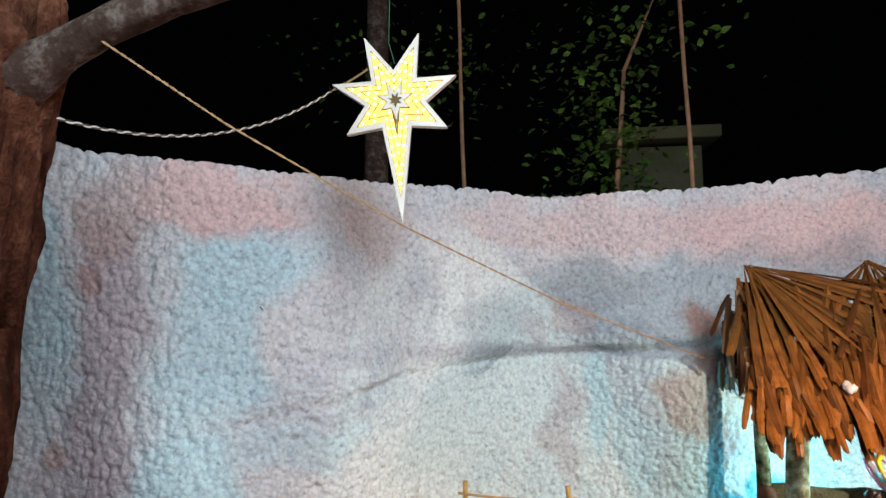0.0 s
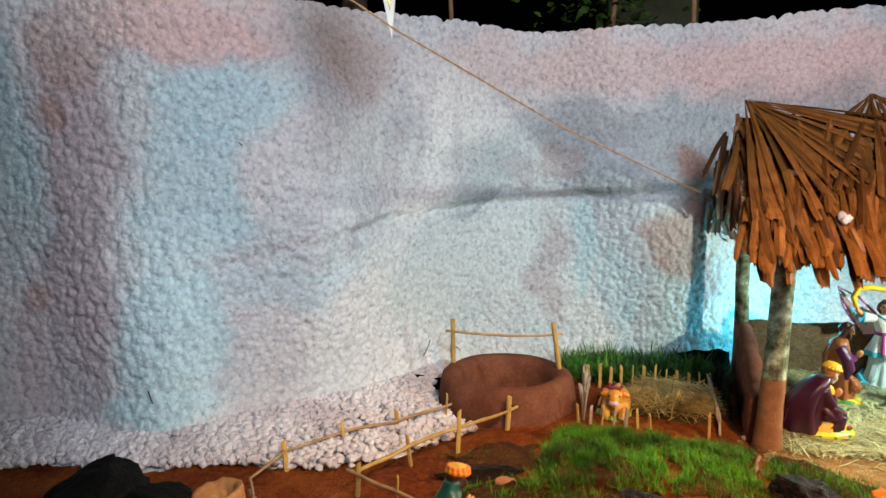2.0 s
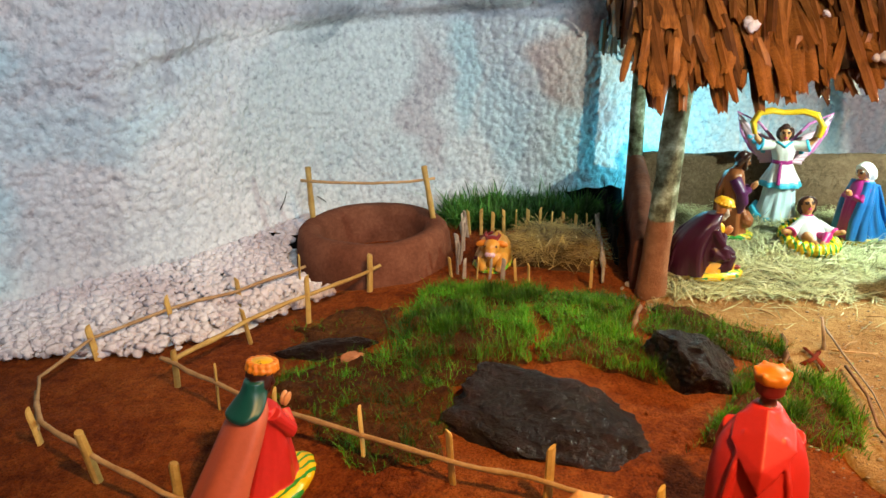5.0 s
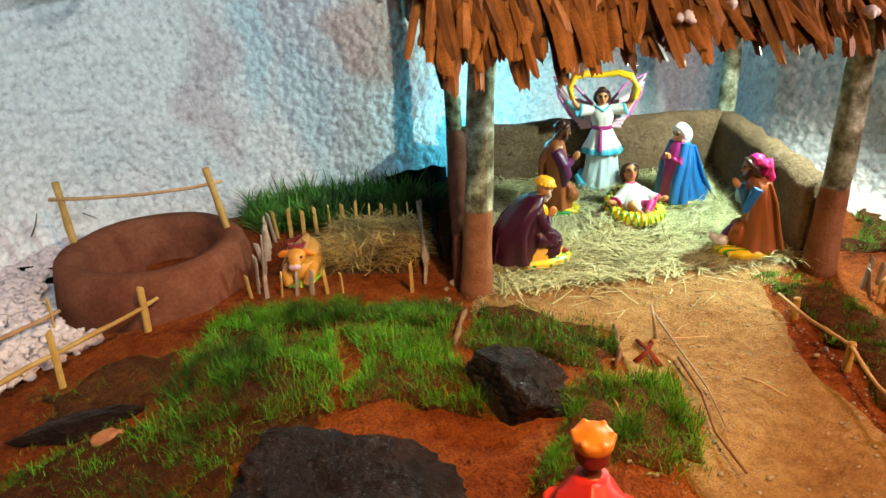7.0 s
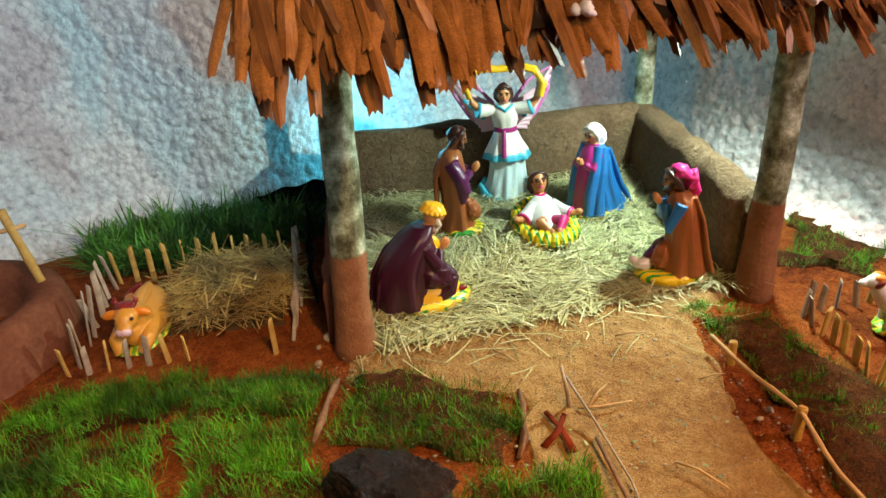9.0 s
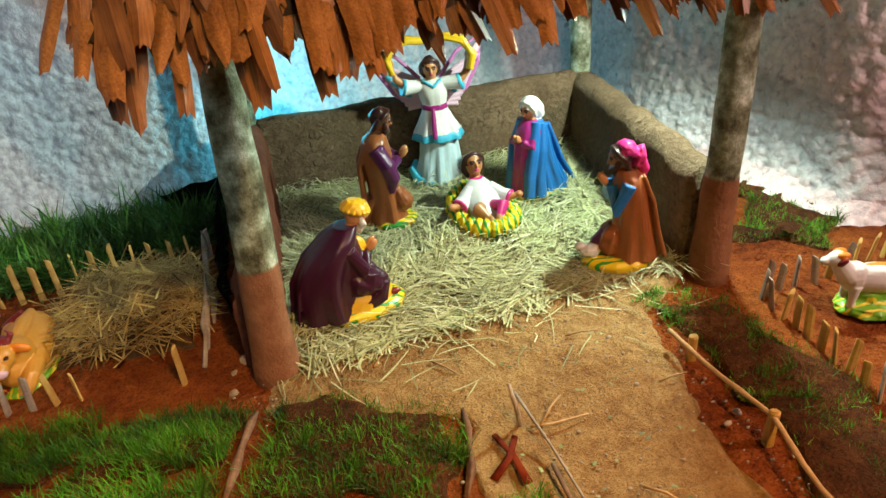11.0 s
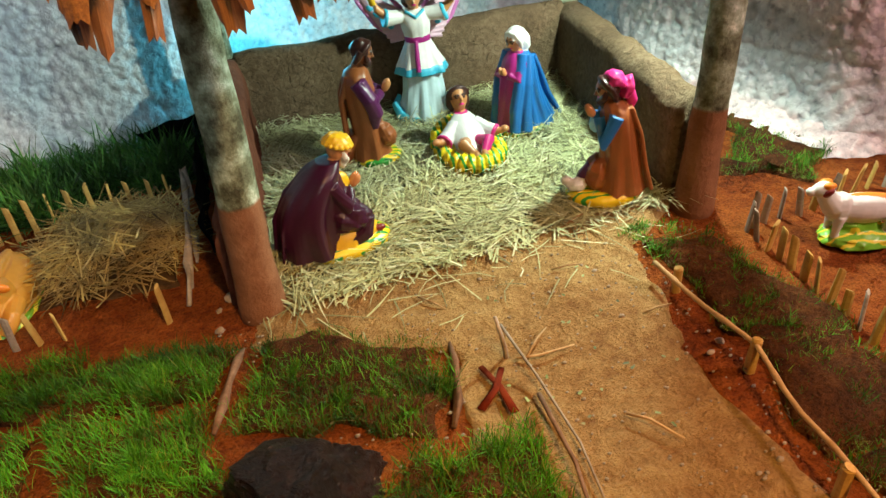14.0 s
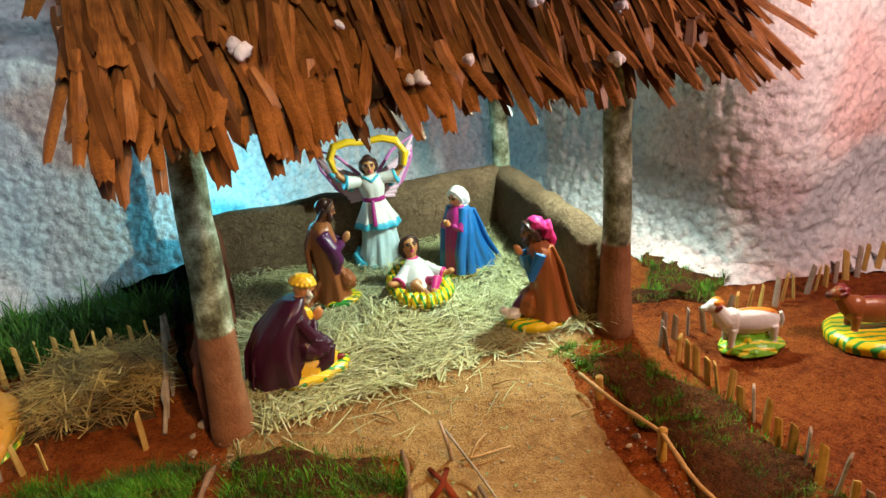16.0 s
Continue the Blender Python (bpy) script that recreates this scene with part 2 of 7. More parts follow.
MUD = mud_material()
REDMUD = surface("red_mud", (0.07, 0.024, 0.014), (0.14, 0.05, 0.028), (0.21, 0.085, 0.05), 6, 60, 0.95, 0.008, 0.7, 0.1)
ROCK = surface("dark_rock", (0.003, 0.001, 0.0008), (0.010, 0.0038, 0.0026), (0.040, 0.017, 0.013), 7, 45, 0.34, 0.06, 1.0, 0.28)
COAL = surface("black_rock", (0.003, 0.003, 0.003), (0.006, 0.006, 0.006), (0.014, 0.013, 0.012), 9, 70, 0.9, 0.012, 0.8, 0.1)
BLACK = surface("black_cloth", (0.004, 0.004, 0.004), (0.007, 0.007, 0.007), (0.012, 0.012, 0.012), 9, 70, 0.8, 0.004, 0.5, 0.2)
BAMBOO = surface("bamboo", (0.34, 0.18, 0.045), (0.52, 0.33, 0.09), (0.62, 0.44, 0.16), 16, 90, 0.5, 0.002, 0.4, 0.4, 0.22)
STICK = surface("dry_stick", (0.26, 0.14, 0.06), (0.42, 0.26, 0.12), (0.55, 0.38, 0.20), 16, 90, 0.7, 0.002, 0.5, 0.3, 0.2)
GREYSTICK = surface("weathered_bamboo", (0.20, 0.15, 0.11), (0.36, 0.29, 0.23), (0.50, 0.42, 0.36), 18, 90, 0.8, 0.002, 0.5, 0.2, 0.2)
CULM = surface("yellow_culm", (0.36, 0.19, 0.015), (0.56, 0.34, 0.022), (0.64, 0.43, 0.04), 8, 70, 0.38, 0.001, 0.3, 0.5)
CUT = surface("cut_bamboo", (0.36, 0.16, 0.06), (0.55, 0.29, 0.12), (0.66, 0.40, 0.20), 14, 90, 0.8, 0.003, 0.6, 0.2)


def leaf_material():
    """Dry palm blade: streaked along its length, darker and bleached blades mixed, satin."""
    m, t, b = nodes_of("dry_palm_leaf")
    v = coords(t)
    st = t.nodes.new("ShaderNodeVectorMath")
    st.operation = "MULTIPLY"
    t.links.new(v, st.inputs[0])
    st.inputs[1].default_value = (1, 0.05, 1)
    streak, blot = noise_node(t, st.outputs[0], 260, 4, 0.6), noise_node(t, v, 11, 5, 0.6)
    f = maths(t, "ADD", maths(t, "MULTIPLY", streak, 0.5), maths(t, "MULTIPLY", blot, 0.5))
    col = ramp(t, f, [(0.30, (0.055, 0.016, 0.005)), (0.47, (0.20, 0.068, 0.014)), (0.62, (0.33, 0.125, 0.028)), (0.75, (0.42, 0.20, 0.06))])
    r = t.nodes.new("ShaderNodeObjectInfo").outputs["Random"]
    tone = ramp(t, r, [(0.0, (0.34, 0.32, 0.30)), (0.22, (0.60, 0.58, 0.56)), (0.45, (0.95, 0.95, 0.95)), (0.85, (1.15, 1.12, 1.05)), (1.0, (0.62, 0.70, 0.62))])
    t.links.new(mixc(t, 1.0, col, tone, "MULTIPLY"), b.inputs["Base Color"])
    t.links.new(maths(t, "ADD", 0.36, maths(t, "MULTIPLY", blot, 0.25)), b.inputs["Roughness"])
    b.inputs["Specular IOR Level"].default_value = 0.4
    bump(t, b, streak, 0.5, 0.002)
    return m


LEAF = leaf_material()
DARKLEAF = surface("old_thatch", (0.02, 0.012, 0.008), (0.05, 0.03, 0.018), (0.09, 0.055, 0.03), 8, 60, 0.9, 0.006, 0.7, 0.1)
BARK = surface("bark", (0.018, 0.006, 0.004), (0.075, 0.026, 0.014), (0.19, 0.085, 0.05), 14, 60, 0.95, 0.045, 1.0, 0.1)
PALEBARK = surface("pale_bark", (0.016, 0.007, 0.005), (0.055, 0.034, 0.026), (0.20, 0.17, 0.15), 14, 70, 0.9, 0.008, 0.8, 0.1)
POLE = surface("pole_wood", (0.10, 0.05, 0.03), (0.20, 0.11, 0.06), (0.30, 0.18, 0.11), 9, 60, 0.8, 0.003, 0.5, 0.2)
ROPE = surface("coir_rope", (0.20, 0.12, 0.06), (0.32, 0.20, 0.10), (0.44, 0.30, 0.17), 60, 200, 0.8, 0.002, 0.6, 0.2)
CONCRETE = surface("old_render", (0.05, 0.05, 0.025), (0.085, 0.08, 0.045), (0.12, 0.11, 0.07), 2, 30, 0.95, 0.004, 0.5, 0.1)
STONE = surface("small_stone", (0.20, 0.15, 0.10), (0.32, 0.25, 0.18), (0.42, 0.34, 0.26), 20, 90, 0.9, 0.004, 0.6, 0.2)
BRICKC = surface("brick_bit", (0.26, 0.10, 0.05), (0.38, 0.17, 0.09), (0.46, 0.24, 0.14), 12, 90, 0.9, 0.004, 0.6, 0.2)


REDSHADE = surface("red_shade", (0.08, 0.010, 0.004), (0.15, 0.020, 0.007), (0.22, 0.04, 0.012), 20, 90, 0.9, 0.003, 0.6, 0.1)
EDGING = surface("mud_root", (0.09, 0.045, 0.025), (0.19, 0.10, 0.06), (0.30, 0.18, 0.12), 18, 90, 0.9, 0.004, 0.7, 0.1)


def grass_material(name, base, tip, dry, patchy=1.0):
    m, t, b = nodes_of(name)
    r = t.nodes.new("ShaderNodeNewGeometry").outputs["Random Per Island"]
    col = ramp(t, r, [(0.0, base), (0.55, tip), (0.86, tip), (1.0, dry)])
    both = maths(t, "ADD", maths(t, "MULTIPLY", noise_node(t, coords(t), 8, 3), 0.5), maths(t, "MULTIPLY", noise_node(t, coords(t), 3, 2), 0.5))
    patch = ramp(t, both, [(0.40, (0.24, 0.24, 0.20)), (0.50, (0.75, 0.70, 0.60)), (0.60, (1.15, 1.2, 1.0))])
    col = mixc(t, patchy, col, patch, "MULTIPLY")
    t.links.new(col, b.inputs["Base Color"])
    b.inputs["Roughness"].default_value = 0.6
    b.inputs["Specular IOR Level"].default_value = 0.25
    return m


GRASS = grass_material("grass", (0.035, 0.12, 0.008), (0.10, 0.36, 0.018), (0.30, 0.26, 0.05))
DARKGRASS = grass_material("dark_grass", (0.02, 0.08, 0.014), (0.085, 0.25, 0.042), (0.08, 0.14, 0.04))
PALELEAF = grass_material("fallen_leaf", (0.20, 0.26, 0.10), (0.34, 0.40, 0.20), (0.45, 0.42, 0.22))
MOSS = grass_material("thin_turf", (0.09, 0.095, 0.015), (0.15, 0.21, 0.03), (0.30, 0.21, 0.07))
STRAW = grass_material("straw", (0.18, 0.17, 0.07), (0.60, 0.62, 0.35), (0.84, 0.86, 0.64), 0.3)
OLDSTRAW = grass_material("old_straw", (0.20, 0.12, 0.04), (0.50, 0.35, 0.13), (0.70, 0.54, 0.26))
FOLIAGE = grass_material("leaves", (0.03, 0.07, 0.012), (0.06, 0.12, 0.02), (0.09, 0.13, 0.03))


def post_material():
    """A young tree trunk with pale lichen, its foot daubed with red mud to a hand above the ground."""
    m, t, b = nodes_of("lichen_post")
    v = coords(t)
    n1, n2, n3 = noise_node(t, v, 14, 6, 0.65), noise_node(t, v, 80, 5), noise_node(t, v, 5, 3)
    bark = ramp(t, n1, [(0.36, (0.06, 0.06, 0.035)), (0.48, (0.17, 0.19, 0.12)), (0.58, (0.32, 0.38, 0.28)), (0.66, (0.56, 0.60, 0.50))])
    mud = ramp(t, n1, [(0.3, (0.17, 0.07, 0.032)), (0.7, (0.29, 0.135, 0.07))])
    z = t.nodes.new("ShaderNodeSeparateXYZ")
    t.links.new(v, z.inputs[0])
    edge = maths(t, "ADD", z.outputs[2], maths(t, "MULTIPLY", n3, 0.05))
    up = t.nodes.new("ShaderNodeMapRange")
    t.links.new(edge, up.inputs[0])
    up.inputs[1].default_value, up.inputs[2].default_value = 0.352, 0.362
    t.links.new(mixc(t, up.outputs[0], mud, bark), b.inputs["Base Color"])
    b.inputs["Roughness"].default_value, b.inputs["Specular IOR Level"].default_value = 0.9, 0.15
    bump(t, b, maths(t, "ADD", n1, n2), 0.7, 0.006)
    return m


POST = post_material()


def glow_material(name, colour, strength):
    m, t, b = nodes_of(name)
    b.inputs["Base Color"].default_value = (*colour, 1)
    b.inputs["Emission Color"].default_value = (*colour, 1)
    b.inputs["Emission Strength"].default_value = strength
    return m


LED = glow_material("led", (1.0, 0.74, 0.20), 9)
STARWHITE = surface("star_plastic", (0.62, 0.58, 0.50), (0.74, 0.71, 0.64), (0.80, 0.78, 0.72), 8, 60, 0.5, 0.001, 0.2, 0.4)
STARLIT = glow_material("lit_plastic", (1.0, 0.70, 0.13), 0.62)
STARLINE = surface("star_slot", (0.10, 0.07, 0.02), (0.16, 0.11, 0.03), (0.22, 0.15, 0.05), 9, 60, 0.7)
WHITEWIRE = surface("white_flex", (0.5, 0.46, 0.42), (0.66, 0.62, 0.58), (0.75, 0.72, 0.68), 20, 90, 0.5, 0.001)
DARKWIRE = surface("dark_flex", (0.02, 0.015, 0.01), (0.04, 0.03, 0.02), (0.06, 0.05, 0.03), 20, 90, 0.5, 0.001)
GREENWIRE = surface("green_wire", (0.03, 0.08, 0.04), (0.05, 0.12, 0.07), (0.07, 0.16, 0.09), 20, 90, 0.5, 0.001)
WOOL = surface("cotton_tuft", (0.44, 0.37, 0.41), (0.66, 0.62, 0.66), (0.80, 0.79, 0.81), 4, 60, 1.0, 0.006, 0.6, 0.05)

P = {
    "purple": paint("enamel_purple", (0.042, 0.003, 0.024)), "violet": paint("enamel_violet", (0.10, 0.012, 0.09)),
    "yellow": paint("enamel_yellow", (0.82, 0.50, 0.015)), "orange": paint("enamel_orange", (0.80, 0.25, 0.02)),
    "skin": paint("enamel_skin", (0.62, 0.27, 0.10)), "dark_skin": paint("enamel_dark", (0.12, 0.03, 0.015)),
    "olive_skin": paint("enamel_olive", (0.34, 0.125, 0.05)), "hair": paint("enamel_hair", (0.05, 0.016, 0.012)), "brown": paint("enamel_brown", (0.34, 0.105, 0.03)),
    "white": paint("enamel_white", (0.80, 0.80, 0.78)), "sky": paint("enamel_sky", (0.06, 0.50, 0.72)),
    "blue": paint("enamel_blue", (0.015, 0.16, 0.48)), "magenta": paint("enamel_magenta", (0.38, 0.02, 0.20)),
    "pink": paint("enamel_pink", (0.75, 0.03, 0.24)), "palepink": paint("enamel_palepink", (0.78, 0.52, 0.64)),
    "red": paint("enamel_red", (0.62, 0.025, 0.022), 0.36), "brick": paint("enamel_brick", (0.56, 0.12, 0.06), 0.42),
    "teal": paint("enamel_teal", (0.008, 0.085, 0.075)), "beard": paint("enamel_beard", (0.70, 0.68, 0.62)),
    "strawbase": stripes("striped_base", (0.80, 0.58, 0.01), (0.03, 0.30, 0.04), 12), "greenbase": stripes("green_base", (0.16, 0.42, 0.03), (0.70, 0.62, 0.04), 16),
    "skyfold": paint("enamel_skyfold", (0.56, 0.76, 0.82)), "lilac": paint("enamel_lilac", (0.62, 0.20, 0.50)), "tan": paint("enamel_tan", (0.66, 0.30, 0.04)), "maroon": paint("enamel_maroon", (0.22, 0.02, 0.02)),
}


# ---- mesh helpers ----
def part(name, bm, material, parent=None, label="", smooth=True):
    me = bpy.data.meshes.new(name)
    bm.to_mesh(me)
    bm.free()
    for mat in material if isinstance(material, (list, tuple)) else [material]:
        me.materials.append(mat)
    if smooth:
        me.polygons.foreach_set("use_smooth", [True] * len(me.polygons))
    ob = new(name, me)
    if parent:
        ob.parent = parent
    return tagged(ob, label)


def thing(name, label, category, group="", kind="", at=(0, 0, 0), turn=0):
    ob = new(name)
    ob.matrix_world = pose(*at, 0, 0, turn)
    return tagged(ob, label, category, group, kind)


def rnd(a, b):
    return a + (b - a) * random.random()


def tube(bm, pts, radii, n=8, mat=0, wob=0.0, cap=True):
    """A swept tube through pts with a radius at each."""
    pts = [Vector(p) for p in pts]
    rings = []
    for i, p in enumerate(pts):
        d = (pts[min(i + 1, len(pts) - 1)] - pts[max(i - 1, 0)]).normalized()
        side = d.cross(Vector((0.31, 0.17, 0.93)))
        side = (side if side.length > 0.05 else d.cross(Vector((1, 0, 0)))).normalized()
        up = side.cross(d)
        r = radii[i] if isinstance(radii, (list, tuple)) else radii
        rings.append([bm.verts.new(p + (side * math.cos(a) + up * math.sin(a)) * r * (1 + wob * noise.noise(p * 9 + Vector((3 * math.cos(a), 3 * math.sin(a), 0))))) for a in (2 * math.pi * k / n for k in range(n))])
    for a, b in zip(rings, rings[1:]):
        for k in range(n):
            bm.faces.new((a[k], a[(k + 1) % n], b[(k + 1) % n], b[k])).material_index = mat
    if cap:
        bm.faces.new(rings[0][::-1]).material_index = mat
        bm.faces.new(rings[-1]).material_index = mat
    return bm


def ball(bm, c, r, mat=0, rot=(0, 0, 0), seg=14, lump=0.0, freq=8.0):
    """An ellipsoid, turned by rot degrees, a little lumpy if wanted."""
    m = pose(*c, *rot) @ Matrix.Diagonal((*r, 1))
    got = bmesh.ops.create_uvsphere(bm, u_segments=seg, v_segments=max(6, seg * 2 // 3), radius=1)["verts"]
    for v in got:
        if lump:
            v.co *= 1 + lump * noise.noise(v.co * freq * 0.3 + Vector(c) * 7)
        v.co = m @ v.co
    for f in {f for v in got for f in v.link_faces}:
        f.material_index = mat
    return bm


def robe(bm, rings, n=28, mat=0, fold=0.0, folds=7, ph=0.0):
    """A draped body: rings of (x, y, z, rx, ry), with folds that deepen downwards."""
    loops = []
    top = rings[-1][2]
    low = rings[0][2]
    fine = []
    for i in range(len(rings) - 1):
        p = [Vector(rings[min(max(j, 0), len(rings) - 1)]) for j in (i - 1, i, i + 1, i + 2)]
        for s in range(4):
            f = s / 4
            fine.append(0.5 * (2 * p[1] + (p[2] - p[0]) * f + (2 * p[0] - 5 * p[1] + 4 * p[2] - p[3]) * f * f + (3 * p[1] - p[0] - 3 * p[2] + p[3]) * f**3))
    fine.append(Vector(rings[-1]))
    for x, y, z, rx, ry in fine:
        k = fold * (1 - 0.75 * (z - low) / max(top - low, 1e-6))
        loop = []
        for a in (2 * math.pi * i / n for i in range(n)):
            w = 1 + k * (0.65 * math.sin(folds * a + ph + 9 * (z - low)) + 0.45 * math.sin((2 * folds - 3) * a + 2 * ph - 14 * (z - low)))
            loop.append(bm.verts.new((x + rx * w * math.cos(a), y + ry * w * math.sin(a), z)))
        loops.append(loop)
    for a, b in zip(loops, loops[1:]):
        for i in range(n):
            bm.faces.new((a[i], a[(i + 1) % n], b[(i + 1) % n], b[i])).material_index = mat
    bm.faces.new(loops[0][::-1]).material_index = mat
    bm.faces.new(loops[-1]).material_index = mat
    return bm


def box(bm, m, size, mat=0, bevel=0.0):
    got = bmesh.ops.create_cube(bm, size=1, matrix=m @ Matrix.Diagonal((*size, 1)))["verts"]
    if bevel:
        edges = list({e for v in got for e in v.link_edges})
        bmesh.ops.bevel(bm, geom=edges, offset=bevel, segments=2, affect="EDGES", profile=0.6)
    return bm


def lumps(name, spots, fine, material):
    """Many small lumpy balls in one mesh: each a place, three half-sizes and a roughness."""
    bm = bmesh.new()
    bmesh.ops.create_icosphere(bm, subdivisions=fine, radius=1)
    ball_v = [v.co.copy() for v in bm.verts]
    ball_f = [[v.index for v in f.verts] for f in bm.faces]
    bm.free()
    verts, faces = [], []
    for p, r, rough in spots:
        n0 = len(verts)
        for c in ball_v:
            k = 1 + rough * noise.noise(c * 1.7 + p * 40)
            verts.append((p.x + c.x * r[0] * k, p.y + c.y * r[1] * k, p.z + c.z * r[2] * k))
        faces += [[n0 + i for i in f] for f in ball_f]
    me = bpy.data.meshes.new(name)
    me.from_pydata(verts, [], faces)
    me.materials.append(material)
    me.polygons.foreach_set("use_smooth", [True] * len(faces))
    return new(name, me)


def lift(x, y):
    """The lie of the land: a low planted mound, a sunken lane beside it, level elsewhere."""
    d = ((x - 0.95) / 0.85) ** 2 + ((y - 2.25) / 0.65) ** 2
    z = 0.075 * max(0.0, 1 - d) ** 0.6
    lane = max(0.0, min(1.0, (0.35 - x) / 0.4)) * max(0.0, min(1.0, (y - 2.1) / 0.4)) * max(0.0, min(1.0, (3.9 - y) / 0.3))
    z -= 0.03 * lane
    near = max(0.0, min(1.0, (1.95 - y) / 0.4)) * max(0.0, 1 - abs(x - 0.9) / 1.2)
    z += 0.05 * near
    return z + 0.012 * noise.noise(Vector((x * 5, y * 5, 0.3))) + 0.005 * noise.noise(Vector((x * 19, y * 19, 1.3)))


# ---- the setting ----
def build_ground():
    def axis(a, b, step):
        mid = list(np.arange(a, b + 1e-6, step))
        out = [0.1 * 1.7**k for k in range(16)]
        return [a - o for o in out[::-1]] + mid + [b + o for o in out]

    xs, ys = axis(-2.4, 4.6, 0.03), axis(0.4, 4.6, 0.03)
    verts = [(x, y, lift(x, y) if -3 < x < 5 and 0 < y < 5 else 0.0) for y in ys for x in xs]
    w = len(xs)
    faces = [(j * w + i, j * w + i + 1, (j + 1) * w + i + 1, (j + 1) * w + i) for j in range(len(ys) - 1) for i in range(w - 1)]
    me = bpy.data.meshes.new("ground")
    me.from_pydata(verts, [], faces)
    me.materials.append(SOIL)
    me.polygons.foreach_set("use_smooth", [True] * len(faces))
    tagged(new("ground", me), "trodden red laterite soil of the crib yard", "ground", kind="structure")


WALL_LINE = [(-3.4, 1.6), (-2.4, 2.75), (-1.9, 2.9), (-1.3, 2.85), (-0.67, 3.25), (-0.36, 3.65), (0.2, 4.15), (0.675, 4.3), (1.3, 4.2), (1.9, 4.42), (2.6, 4.46), (3.32, 4.12), (3.42, 3.14), (3.46, 2.62), (3.95, 2.45), (4.9, 2.0), (6.2, 1.6)]


def tufts(u, v, cell, seed):
    """Round tufts: one minus the distance to the nearest of a jittered lattice of points, 0 to 1."""
    g = np.random.RandomState(seed)
    nu, nv = int(u.max() / cell) + 4, int(v.max() / cell) + 4
    jx, jy, jr = g.rand(nu, nv), g.rand(nu, nv), 0.8 + 0.4 * g.rand(nu, nv)
    iu, iv = np.floor(u / cell).astype(int) + 1, np.floor(v / cell).astype(int) + 1
    best = np.full(u.shape, 9.0)
    for a in (-1, 0, 1):
        for b in (-1, 0, 1):
            p, q = np.clip(iu + a, 0, nu - 1), np.clip(iv + b, 0, nv - 1)
            d = np.hypot(u / cell + 1 - p - jx[p, q], v / cell + 1 - q - jy[p, q]) * jr[p, q]
            best = np.minimum(best, d)
    return np.clip(1 - best**2, 0, 1)


def grid_mesh(name, pos, uvs, material):
    rows, cols = pos.shape[:2]
    idx = np.arange(rows * cols).reshape(rows, cols)
    quads = np.stack([idx[:-1, :-1], idx[:-1, 1:], idx[1:, 1:], idx[1:, :-1]], -1).reshape(-1, 4)
    me = bpy.data.meshes.new(name)
    me.from_pydata(pos.reshape(-1, 3).tolist(), [], quads.tolist())
    layer = me.uv_layers.new(name="metres")
    layer.data.foreach_set("uv", uvs.reshape(-1, 2)[quads.reshape(-1)].astype(np.float32).reshape(-1))
    me.materials.append(material)
    me.polygons.foreach_set("use_smooth", [True] * len(quads))
    return new(name, me)


def wall_curve(s):
    """Plan position and outward normal (towards the yard) of the cloth wall at arc length s."""
    pts = np.array(WALL_LINE)
    run = np.r_[0, np.cumsum(np.hypot(*np.diff(pts, axis=0).T))]
    fine = np.linspace(0, run[-1], 1400)
    x, y = np.interp(fine, run, pts[:, 0]), np.interp(fine, run, pts[:, 1])
    k = np.hanning(61)
    k /= k.sum()
    pad = 30
    x, y = (np.convolve(np.r_[[c[0]] * pad, c, [c[-1]] * pad], k, "valid") for c in (x, y))
    tx, ty = np.gradient(x), np.gradient(y)
    ln = np.hypot(tx, ty) + 1e-9
    return (np.interp(s, fine, c) for c in (x, y, ty / ln, -tx / ln))


